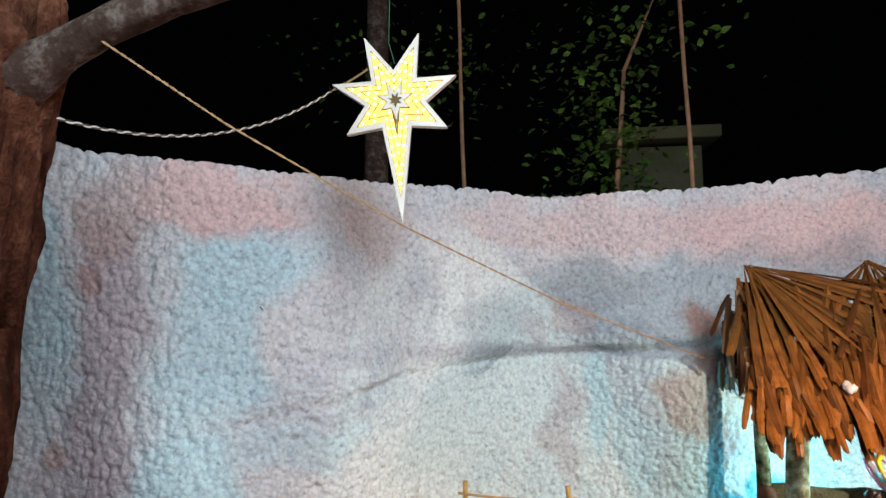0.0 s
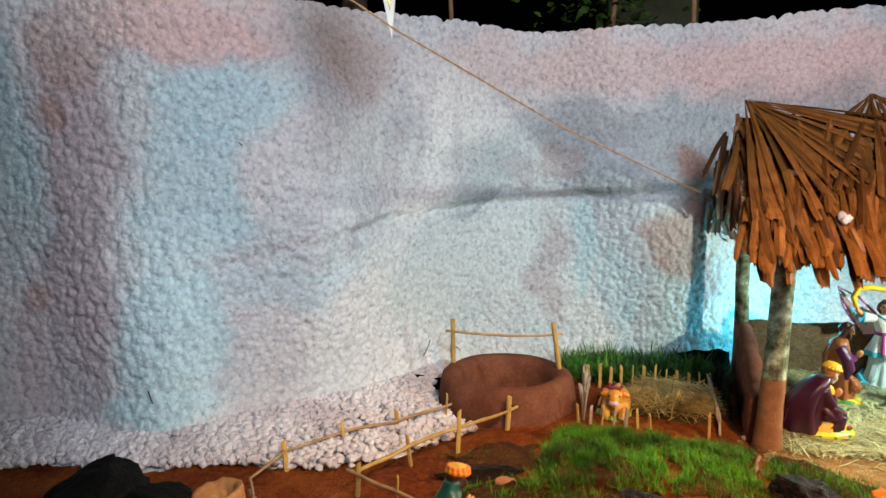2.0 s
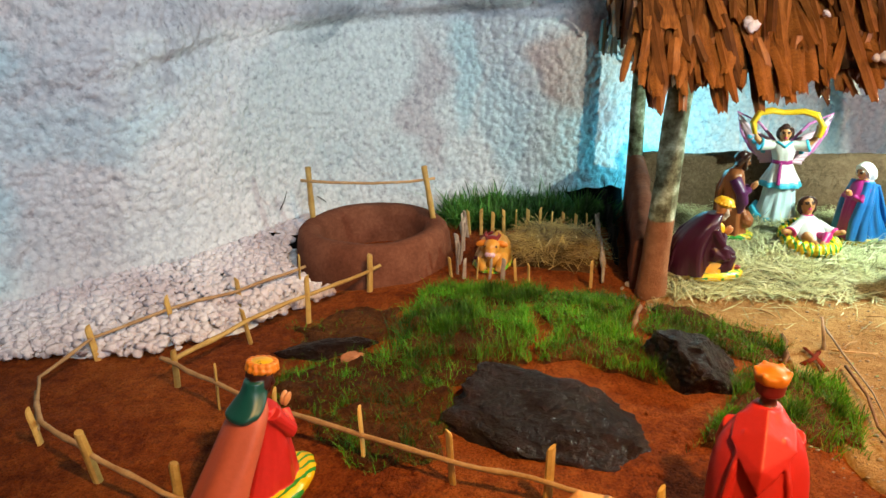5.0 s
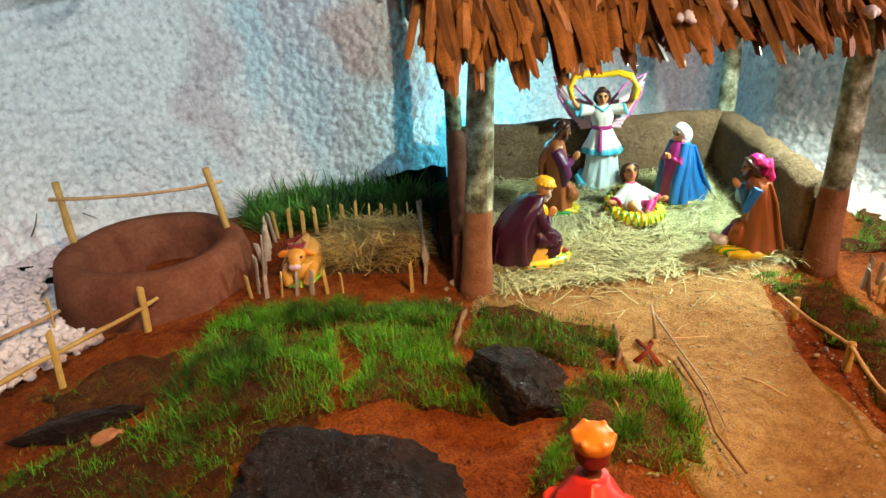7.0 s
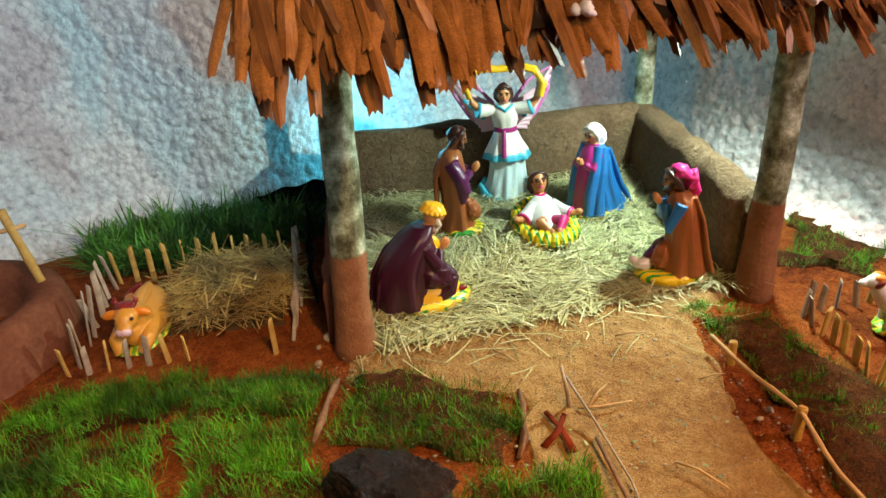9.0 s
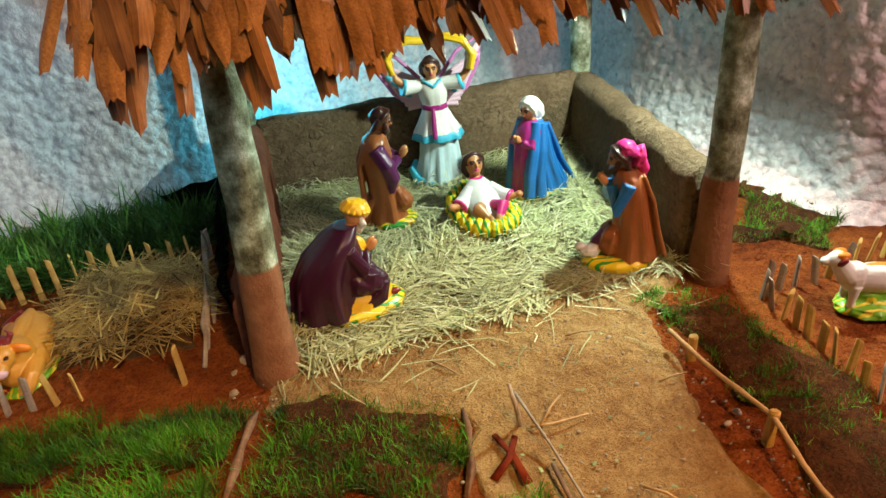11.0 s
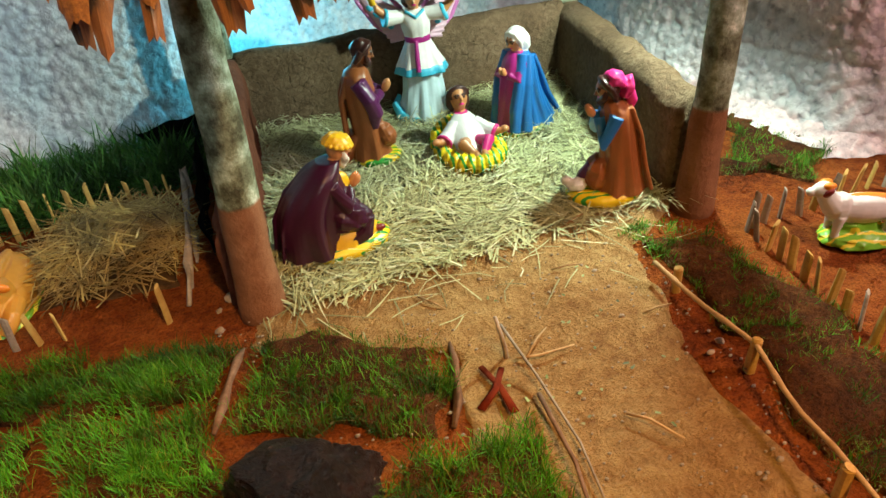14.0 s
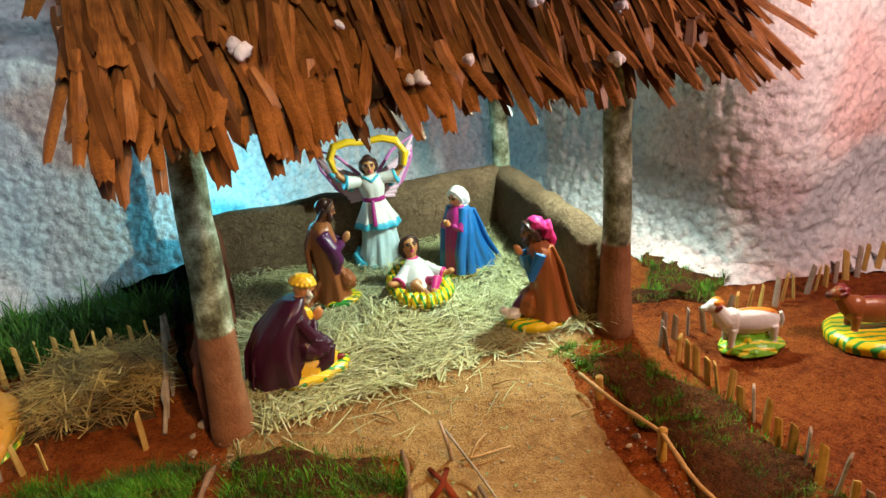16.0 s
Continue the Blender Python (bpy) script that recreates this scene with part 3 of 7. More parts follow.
def build_cotton_wall():
    step = 0.0085
    S, Z = np.meshgrid(np.arange(0.9, 11.2, step), np.arange(0, 2.26, step))
    x, y, nx, ny = wall_curve(S)
    top = np.interp(S, [0, 1.93, 2.2, 2.6, 3.1, 3.9, 4.64, 4.91, 5.45, 6.03, 7.1, 12], [2.32, 2.28, 2.21, 2.16, 2.12, 2.14, 2.16, 2.12, 2.13, 2.16, 2.27, 2.32])
    z = Z / 2.26 * top
    crease = np.interp(S, [0, 2.7, 3.35, 3.97, 4.52, 5.5, 6.02, 8, 12], [0.8, 0.84, 0.96, 1.06, 1.10, 1.15, 1.18, 1.2, 1.2])
    d = z - crease
    on = np.interp(S, [2.6, 3.4, 4.3, 5.0, 6.4, 7.4], [0, 0.35, 0.75, 1, 1, 0]) * (0.8 + 0.3 * np.sin(S * 7.3))
    out = on * (0.075 * np.exp(-((d - 0.09) / 0.12) ** 2) * np.clip((d + 0.02) / 0.05, 0, 1) - 0.020 * np.exp(-((d + 0.02) / 0.03) ** 2))
    out += 0.05 * np.sin(S * 2.1 + 0.7) * np.sin(z * 1.7) + 0.03 * np.sin(S * 5.3 + 2 * z)
    out += 0.10 * np.clip(1 - z / 0.35, 0, 1) ** 2
    size = 0.5 + 0.5 * np.sin(S * 1.9 + 1) * np.sin(z * 3.1 + S)
    lean = 0.008 * np.sin(S * 9 + z * 7) + 0.006 * np.sin(S * 23 - z * 17)
    big, small = tufts(S + lean, z * 0.8 + 1, 0.056, 3), tufts(S, z + 1 + lean, 0.034, 5)
    out += 0.024 * big * (0.5 + 0.5 * size) + 0.017 * small
    rise = 0.035 * big * (Z > 2.2)
    pos = np.stack([x + nx * out, y + ny * out, z - 0.03 + rise], -1)
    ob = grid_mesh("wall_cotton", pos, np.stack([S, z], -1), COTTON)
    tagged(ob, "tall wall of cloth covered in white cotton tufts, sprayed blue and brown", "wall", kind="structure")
    # the cloth's back, so that the wall has thickness
    back = np.stack([x - nx * 0.15, y - ny * 0.15, z - 0.03], -1)[::8, ::8]
    ob = grid_mesh("wall_back", back, np.stack([S, z], -1)[::8, ::8], BLACK)
    tagged(ob, "dark backing cloth of the cotton wall", "wall", kind="structure")


def build_cotton_skirt():
    step = 0.012
    S, T = np.meshgrid(np.arange(1.3, 4.42, step), np.linspace(-0.08, 1.0, 66))
    x, y, nx, ny = wall_curve(S)
    reach = np.interp(S, [1.3, 1.9, 2.3, 2.55, 2.75, 3.0, 3.3, 3.6, 4.0, 4.35, 4.75], [0.25, 0.30, 0.24, 0.26, 0.28, 0.42, 0.62, 0.70, 0.78, 0.80, 0.30])
    reach = reach * (1 + 0.05 * np.sin(S * 17) + 0.04 * np.sin(S * 31 + 1))
    far = T * reach
    hgt = 0.10 * np.clip(1 - T, 0, 1) ** 0.8 * np.interp(S, [1.3, 2.6, 3.2, 4.3, 4.75], [1, 0.9, 1.1, 0.7, 0.3]) - 0.045
    hgt = np.where(T > 0.93, hgt - (T - 0.93) * 0.4, hgt)
    bump_up = 0.020 * tufts(S, far + 1, 0.055, 8) - 0.012
    px, py = x + nx * far, y + ny * far
    inside = np.hypot(px - 0.335, py - 3.49) < 0.36
    pos = np.stack([px, py, np.where(inside, -0.12, hgt + bump_up)], -1)
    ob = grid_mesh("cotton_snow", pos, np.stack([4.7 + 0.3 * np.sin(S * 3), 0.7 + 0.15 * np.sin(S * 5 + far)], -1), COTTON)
    tagged(ob, "loose white cotton tufts spread on the ground like snow", "cotton", kind="stuff")
    spots = []
    px, py, pn, pm = (c.tolist() for c in wall_curve(np.arange(1.3, 4.4, 0.01)))
    for _ in range(8500):
        s = rnd(1.35, 4.30)
        i = int((s - 1.3) / 0.01)
        span = float(np.interp(s, [1.3, 1.9, 2.3, 2.55, 2.75, 3.0, 3.3, 3.6, 4.0, 4.35, 4.75], [0.25, 0.30, 0.24, 0.26, 0.28, 0.42, 0.62, 0.70, 0.78, 0.80, 0.30]))
        k = rnd(0.05, 1.03)
        p = Vector((px[i] + pn[i] * span * k, py[i] + pm[i] * span * k, 0.10 * max(0, 1 - k) ** 0.8 - 0.010))
        if math.hypot(p.x - 0.335, p.y - 3.49) > 0.42:
            r = rnd(0.009, 0.019)
            p.z += rnd(-0.004, 0.024)
            spots.append((p, (r * rnd(0.85, 1.3), r * rnd(0.85, 1.3), r * 0.9), 0.8))
    tagged(lumps("cotton_snow", spots, 2, WOOL), "fluffy lumps of white cotton wool on the ground", "cotton", kind="stuff")
    S, T = np.meshgrid(np.arange(8.4, 11.1, 0.012), np.linspace(-0.1, 1, 22))
    x, y, nx, ny = wall_curve(S)
    far = T * (0.10 + 0.05 * np.sin(S * 9))
    pos = np.stack([x + nx * (far + 0.06), y + ny * (far + 0.06), 0.07 * (1 - T) - 0.02 + 0.03 * tufts(S, far + 1, 0.05, 4)], -1)
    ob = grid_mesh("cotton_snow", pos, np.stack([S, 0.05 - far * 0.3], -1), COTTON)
    tagged(ob, "drift of white cotton tufts along the foot of the wall", "cotton", kind="stuff")


build_ground()
build_cotton_wall()
build_cotton_skirt()


def build_path():
    bm = bmesh.new()
    edge_l = [(1.50, 3.0), (1.44, 2.87), (1.42, 2.77), (1.60, 2.63), (1.84, 2.52), (1.72, 2.28), (1.66, 1.8), (1.60, 1.1)]
    edge_r = [(2.80, 2.72), (2.70, 2.66), (2.58, 2.62), (2.47, 2.57), (2.40, 2.42), (2.30, 2.22), (2.22, 1.8), (2.10, 1.1)]
    rows = []
    for i in range(57):
        k = i / 8
        a, f = min(int(k), 6), k - min(int(k), 6)
        l, r = (Vector(e[a]).lerp(Vector(e[a + 1]), f) for e in (edge_l, edge_r))
        row = []
        for j in range(33):
            p = l.lerp(r, j / 32)
            p += Vector((noise.noise(Vector((p.x * 9, p.y * 9, 4))), noise.noise(Vector((p.x * 9, p.y * 9, 8))))) * 0.035
            p += Vector((noise.noise(Vector((p.x * 30, p.y * 30, 4))), noise.noise(Vector((p.x * 30, p.y * 30, 8))))) * 0.016
            sink = -0.02 if j in (0, 32) or i in (0, 56) else 0.0
            row.append(bm.verts.new((p.x, p.y, max(lift(p.x, p.y), -0.01) + 0.012 + sink + 0.006 * noise.noise(Vector((p.x * 14, p.y * 14, 2))))))
        rows.append(row)
    for a, b in zip(rows, rows[1:]):
        for j in range(32):
            bm.faces.new((a[j], a[j + 1], b[j + 1], b[j]))
    bmesh.ops.recalc_face_normals(bm, faces=bm.faces)
    tagged(part("footpath", bm, PATH_SOIL), "path of smooth packed tan earth leading from the hut", "path", kind="structure")


build_path()

# ---- the hut ----
FL, FR, BR, BL = Vector((1.50, 2.93, 0)), Vector((2.757, 2.63, 0)), Vector((3.08, 3.66, 0)), Vector((1.76, 4.0, 0))
U, V = Vector((0.972, -0.233, 0)), Vector((0.233, 0.972, 0))
hut = thing("thatched_hut", "open mud-walled stable hut with dry palm-leaf thatch on bark posts", "hut")


def hut_point(u, v, z):
    return FL + U * u + V * v + Vector((0, 0, z))


def roof_z(v):
    return 1.525 - 0.78 * abs(v - 0.46)


def post(base, lean, height, r):
    pts, rad = [], []
    for i in range(15):
        k = i / 14
        z = -0.05 + (height + 0.05) * k
        pts.append((base.x + lean[0] * k + 0.008 * noise.noise(Vector((base.x * 5, z * 4, 1))), base.y + lean[1] * k + 0.008 * noise.noise(Vector((base.y * 5, z * 4, 6))), z))
        rad.append((r * (1.28 - 0.28 * min(1, k * 5)) if z < 0.34 else r * 0.93) * (1 - 0.12 * k))
    part("post", tube(bmesh.new(), pts, rad, 18, 0, 0.10), POST, hut, "bark post with pale lichen, foot daubed with mud")


post(FL, (0.055, 0.0), 1.05, 0.054)
post(FR, (0.02, 0.01), 1.05, 0.052)
post(BL, (-0.01, 0), 1.05, 0.046)
post(BR, (0.0, 0), 1.05, 0.048)


def mud_wall(a, b, h0, h1, thick, mud=None):
    """A hand-built mud wall: a rounded section swept from a to b, lumpy, with a worn top."""
    bm = bmesh.new()
    d = (b - a)
    side = Vector((-d.y, d.x, 0)).normalized()
    n = int(d.length / 0.025)
    prof = []
    for k in range(9):
        prof.append((-1.12 + 0.12 * k / 8, k / 8 * 0.86))
    for k in range(1, 10):
        ang = math.pi * (1 - k / 10)
        prof.append((math.cos(ang), 0.86 + 0.14 * math.sin(ang)))
    for k in range(9):
        prof.append((1.0 + 0.12 * k / 8, 0.86 * (1 - k / 8)))
    loops = []
    for i in range(n + 1):
        p = a + d * (i / n)
        h = h0 + (h1 - h0) * i / n + 0.012 * noise.noise(p * 6)
        loop = []
        for o, z in prof:
            q = p + side * (o * thick / 2) + Vector((0, 0, z * h - 0.02))
            q += side * (0.010 * noise.noise(q * 11) + 0.006 * noise.noise(q * 31)) + Vector((0, 0, 0.006 * noise.noise(q * 17)))
            loop.append(bm.verts.new(q))
        loops.append(loop)
    for p, q in zip(loops, loops[1:]):
        for k in range(len(prof) - 1):
            bm.faces.new((p[k], p[k + 1], q[k + 1], q[k]))
    bm.faces.new(loops[0])
    bm.faces.new(loops[-1][::-1])
    bmesh.ops.recalc_face_normals(bm, faces=bm.faces)
    part("mud_wall", bm, mud or MUD, hut, "rough hand-built wall of reddish mud" if mud else "rough hand-built wall of cracked brown mud")


mud_wall(BL + Vector((0.03, 0.0, 0)), BR + Vector((-0.03, 0.0, 0)), 0.37, 0.385, 0.12)
mud_wall(BR + Vector((0, -0.03, 0)), FR + Vector((0.01, 0.05, 0)), 0.385, 0.36, 0.12)
mud_wall(BL + Vector((0, -0.03, 0)), FL + Vector((-0.01, 0.05, 0)), 0.37, 0.25, 0.10, REDMUD)

for u0, v0, u1, v1 in ((-0.14, 0.0, 1.55, 0.0), (-0.14, 1.08, 1.55, 1.08), (0.02, -0.1, 0.02, 1.2), (1.30, -0.1, 1.30, 1.2)):
    bm = tube(bmesh.new(), [hut_point(u0 + (u1 - u0) * k / 6, v0 + (v1 - v0) * k / 6, 1.03 + (0.03 if u0 == u1 else 0) + 0.01 * noise.noise(Vector((k, u0, v0)))) for k in range(7)], 0.02, 8, 0, 0.1)
    part("beam", bm, POLE, hut, "thin round roof pole")
for k in range(7):
    u = -0.1 + 1.6 * k / 6
    for v1 in (-0.26, 1.18):
        part("rafter", tube(bmesh.new(), [hut_point(u, 0.46, 1.49), hut_point(u, v1, roof_z(v1) - 0.035)], 0.013, 6), POLE, hut)
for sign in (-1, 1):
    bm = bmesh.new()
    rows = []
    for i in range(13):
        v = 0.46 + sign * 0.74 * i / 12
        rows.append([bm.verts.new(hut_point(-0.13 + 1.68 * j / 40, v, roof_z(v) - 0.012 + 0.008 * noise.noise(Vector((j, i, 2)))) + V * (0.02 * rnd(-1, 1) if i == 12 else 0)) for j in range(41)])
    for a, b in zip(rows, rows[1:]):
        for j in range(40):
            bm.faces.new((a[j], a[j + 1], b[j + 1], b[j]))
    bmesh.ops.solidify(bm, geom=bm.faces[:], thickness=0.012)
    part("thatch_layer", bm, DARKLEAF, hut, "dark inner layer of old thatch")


def leaf_mesh(length, width, curl, droop, cut):
    """A dry palm blade, creased along its midrib, of even width with a pointed or snipped end; it lies along -y from the origin."""
    bm = bmesh.new()
    rows = []
    for i in range(9):
        k = i / 8
        w = width * (0.72 + 0.28 * min(1, k * 3)) * (1 if k < 0.9 else cut if k < 1 else cut * 0.8)
        w *= 1 + 0.06 * math.sin(k * 11 + curl * 90)
        y, z = -length * k, -droop * k**2.2 + 0.003 * math.sin(k * 7 + curl * 50)
        x = curl * length * k * k
        tear = 0.012 * (i == 8)
        rows.append([bm.verts.new((x - w / 2, y + tear * math.sin(width * 4000), z - 0.004)), bm.verts.new((x - w / 6, y, z + 0.001)), bm.verts.new((x, y - tear * cut, z + 0.004)), bm.verts.new((x + w / 6, y, z + 0.001)), bm.verts.new((x + w / 2, y + tear * math.cos(width * 7000), z - 0.004))])
    for a, b in zip(rows, rows[1:]):
        for j in range(4):
            bm.faces.new((a[j], a[j + 1], b[j + 1], b[j]))
    me = bpy.data.meshes.new("leaf")
    bm.to_mesh(me)
    bm.free()
    me.materials.append(LEAF)
    return me


LEAVES = [leaf_mesh(rnd(0.34, 0.50), rnd(0.026, 0.040), rnd(-0.03, 0.03), rnd(0.0, 0.03), random.choice((0.2, 0.8, 0.9, 0.95, 1.0))) for _ in range(18)]
def fan_blade(length, width, split):
    """One pleat of a palm fan: narrow at the stalk, wide at two thirds, with a pointed or cut end."""
    bm = bmesh.new()
    rows = []
    for i in range(9):
        k = i / 8
        w = width * (0.10 + 1.2 * k if k < 0.7 else 0.94 - (k - 0.7) / 0.3 * split)
        z = 0.010 * math.sin(k * 2.6) - 0.03 * k**3
        rows.append([bm.verts.new((-w / 2, -length * k, z - w * 0.08)), bm.verts.new((0, -length * (k if i < 8 else 1.02), z)), bm.verts.new((w / 2, -length * k, z - w * 0.16))])
    for a, b in zip(rows, rows[1:]):
        for j in range(2):
            bm.faces.new((a[j], a[j + 1], b[j + 1], b[j]))
    me = bpy.data.meshes.new("leaf")
    bm.to_mesh(me)
    bm.free()
    me.materials.append(LEAF)
    return me


PLEATS = [fan_blade(rnd(0.62, 0.86), rnd(0.030, 0.044), random.choice((0.15, 0.5, 0.8, 0.9))) for _ in range(12)]
MIDDLE = [leaf_mesh(rnd(0.20, 0.32), rnd(0.024, 0.042), rnd(-0.04, 0.04), rnd(0.0, 0.03), random.choice((0.1, 0.5, 0.95))) for _ in range(10)]
SHORT = [leaf_mesh(rnd(0.14, 0.24), rnd(0.026, 0.042), rnd(-0.08, 0.08), rnd(0.0, 0.03), rnd(0.5, 1.0)) for _ in range(8)]
SLOPE = math.degrees(math.atan(0.78))
HUT_TURN = math.degrees(math.atan2(U.y, U.x))


def leaf(meshes, u, v, z, tilt, yaw, roll=0.0):
    ob = new("leaf", random.choice(meshes))
    ob.matrix_world = pose(*hut_point(u, v, z), 0, 0, HUT_TURN) @ pose(0, 0, 0, tilt, 0, 0) @ pose(0, 0, 0, 0, roll, yaw) @ Matrix.Diagonal((1, 1 - 0.11 * min(1.0, max(0.0, (u - 0.12) / 0.15)), 1, 1))
    ob.parent = hut


for row, (v0, count) in enumerate(((0.34, 30), (0.20, 44), (0.07, 62), (-0.05, 68), (-0.13, 60))):
    for i in range(count):
        u = -0.12 + 1.66 * (i + rnd(-0.4, 0.4)) / (count - 1)
        fan = 5 * max(0, 1 - (u + 0.12) / 0.25) + 20 * max(0, 1 - (1.54 - u) / 0.35)
        leaf(LEAVES if row < 4 else MIDDLE, u, v0 + rnd(-0.05, 0.05), roof_z(v0) + 0.018 + 0.006 * max(0, 3 - row) + rnd(0, 0.02), SLOPE + rnd(-4, 6) + (6 if row == 3 else 14 if row == 4 else 0), max(fan + random.gauss(0, 8), -5 if u < 0.1 else -40), rnd(-12, 12))
for i in range(40):
    u = -0.10 + 1.62 * (i + rnd(-0.4, 0.4)) / 39
    leaf(SHORT, u, -0.17 + rnd(-0.08, 0.05), roof_z(-0.17) - 0.0 + rnd(-0.02, 0.01), rnd(46, 78), random.gauss(2, 12), rnd(-25, 25))
for i in range(22):
    v = -0.12 + 0.58 * i / 21
    leaf(LEAVES if v > 0.12 else SHORT, -0.13 + rnd(-0.02, 0.01), v, roof_z(v) + 0.01, rnd(60, 86), rnd(-4, 10), rnd(-50, 10))
# broad palm fans laid over the ridge, their blades spread like fingers
for u0, v0, a0, a1, n in ((-0.09, 0.44, 0, 72, 34), (0.45, 0.47, -38, 52, 30), (0.95, 0.47, -50, 42, 30), (1.42, 0.45, -68, 16, 20)):
    for k in range(n):
        leaf(PLEATS, u0 + rnd(-0.015, 0.015), v0 + rnd(-0.015, 0.015), roof_z(v0) + 0.078 + 0.004 * (k % 4), SLOPE + rnd(-1, 3), a0 + (a1 - a0) * (k + rnd(-0.3, 0.3)) / (n - 1), rnd(-9, 9))
# a closer under-layer of blades that shows in the gaps
bm = bmesh.new()
for i in range(800):
    n0 = len(bm.verts)
    bm.from_mesh(random.choice(LEAVES))
    bm.verts.ensure_lookup_table()
    v0 = rnd(-0.02, 0.47)
    m = pose(*hut_point(rnd(-0.12, 1.53), v0, roof_z(v0) + rnd(0.0, 0.012)), 0, 0, HUT_TURN) @ pose(0, 0, 0, SLOPE + rnd(-2, 3), 0, 0) @ pose(0, 0, 0, 0, rnd(-8, 8), random.gauss(0, 7))
    for v in bm.verts[n0:]:
        v.co = m @ v.co
tagged(part("under_thatch", bm, LEAF, hut, "close under-layer of dry palm blades"), kind="stuff")
# the back slope and the far gable, seen only from below and behind
bm = bmesh.new()
for i in range(150):
    me = random.choice(LEAVES)
    n0 = len(bm.verts)
    bm.from_mesh(me)
    bm.verts.ensure_lookup_table()
    v0 = rnd(0.55, 1.15)
    m = pose(*hut_point(rnd(-0.22, 1.56), v0, roof_z(v0) + rnd(0.01, 0.04)), 0, 0, HUT_TURN + 180) @ pose(0, 0, 0, SLOPE + rnd(-4, 8), 0, 0) @ pose(0, 0, 0, 0, rnd(-14, 14), random.gauss(0, 9))
    for v in bm.verts[n0:]:
        v.co = m @ v.co
tagged(part("back_thatch", bm, LEAF, hut, "dry palm leaves of the rear slope"), kind="stuff")


def wool_tuft(p, r, name="cotton_tuft", label="small white tuft of cotton wool caught on the thatch"):
    bm = bmesh.new()
    for _ in range(6):
        ball(bm, (rnd(-0.6, 0.6) * r, rnd(-0.5, 0.5) * r, rnd(-0.3, 0.4) * r), (r * rnd(0.4, 0.65), r * rnd(0.4, 0.6), r * rnd(0.35, 0.55)), 0, (rnd(0, 90), rnd(0, 90), 0), 10, 0.5)
    ob = tagged(part(name, bm, WOOL), label, "cotton", "cotton tufts on the roof")
    ob.location = p
    return ob


for u, v, r in ((0.07, 0.04, 0.024), (0.21, -0.20, 0.030), (0.33, 0.23, 0.022), (0.59, -0.09, 0.022), (0.95, -0.15, 0.024), (1.17, -0.20, 0.022), (0.57, -0.32, 0.026), (1.07, -0.34, 0.024), (0.44, -0.16, 0.016), (0.70, -0.29, 0.018)):
    wool_tuft(hut_point(u, v, roof_z(v) + 0.055), r)

# ---- statues ----
HUES = list(P)


def statue(bm, name, label, category, at, turn, size=1.0, group="nativity figures", voxel=0.0026, passes=3):
    """One cast plaster mesh, its forms run together and painted; it faces +y before it is turned."""
    bmesh.ops.triangulate(bm, faces=bm.faces)
    bm.faces.ensure_lookup_table()
    tints = [f.material_index for f in bm.faces]
    tree = BVHTree.FromBMesh(bm)
    raw = bpy.data.meshes.new("cast")
    bm.to_mesh(raw)
    bm.free()
    mould = new("mould", raw)
    r = mould.modifiers.new("cast", "REMESH")
    r.mode, r.voxel_size = "VOXEL", voxel
    soft = mould.modifiers.new("soft", "SMOOTH")
    soft.factor, soft.iterations = 0.5, passes
    me = bpy.data.meshes.new_from_object(mould.evaluated_get(bpy.context.evaluated_depsgraph_get()))
    bpy.data.objects.remove(mould)
    bpy.data.meshes.remove(raw)
    me.name = name
    me.materials.clear()
    found = [tints[tree.find_nearest(f.center)[2]] for f in me.polygons]
    used = sorted(set(found))
    for k in used:
        me.materials.append(P[HUES[k]])
    me.polygons.foreach_set("material_index", [used.index(k) for k in found])
    me.polygons.foreach_set("use_smooth", [True] * len(found))
    ob = new(name, me)
    ob.matrix_world = pose(*at, 0, 0, turn) @ Matrix.Diagonal((size, size, size, 1))
    return tagged(ob, label, category, group)


def C(name):
    return HUES.index(name)


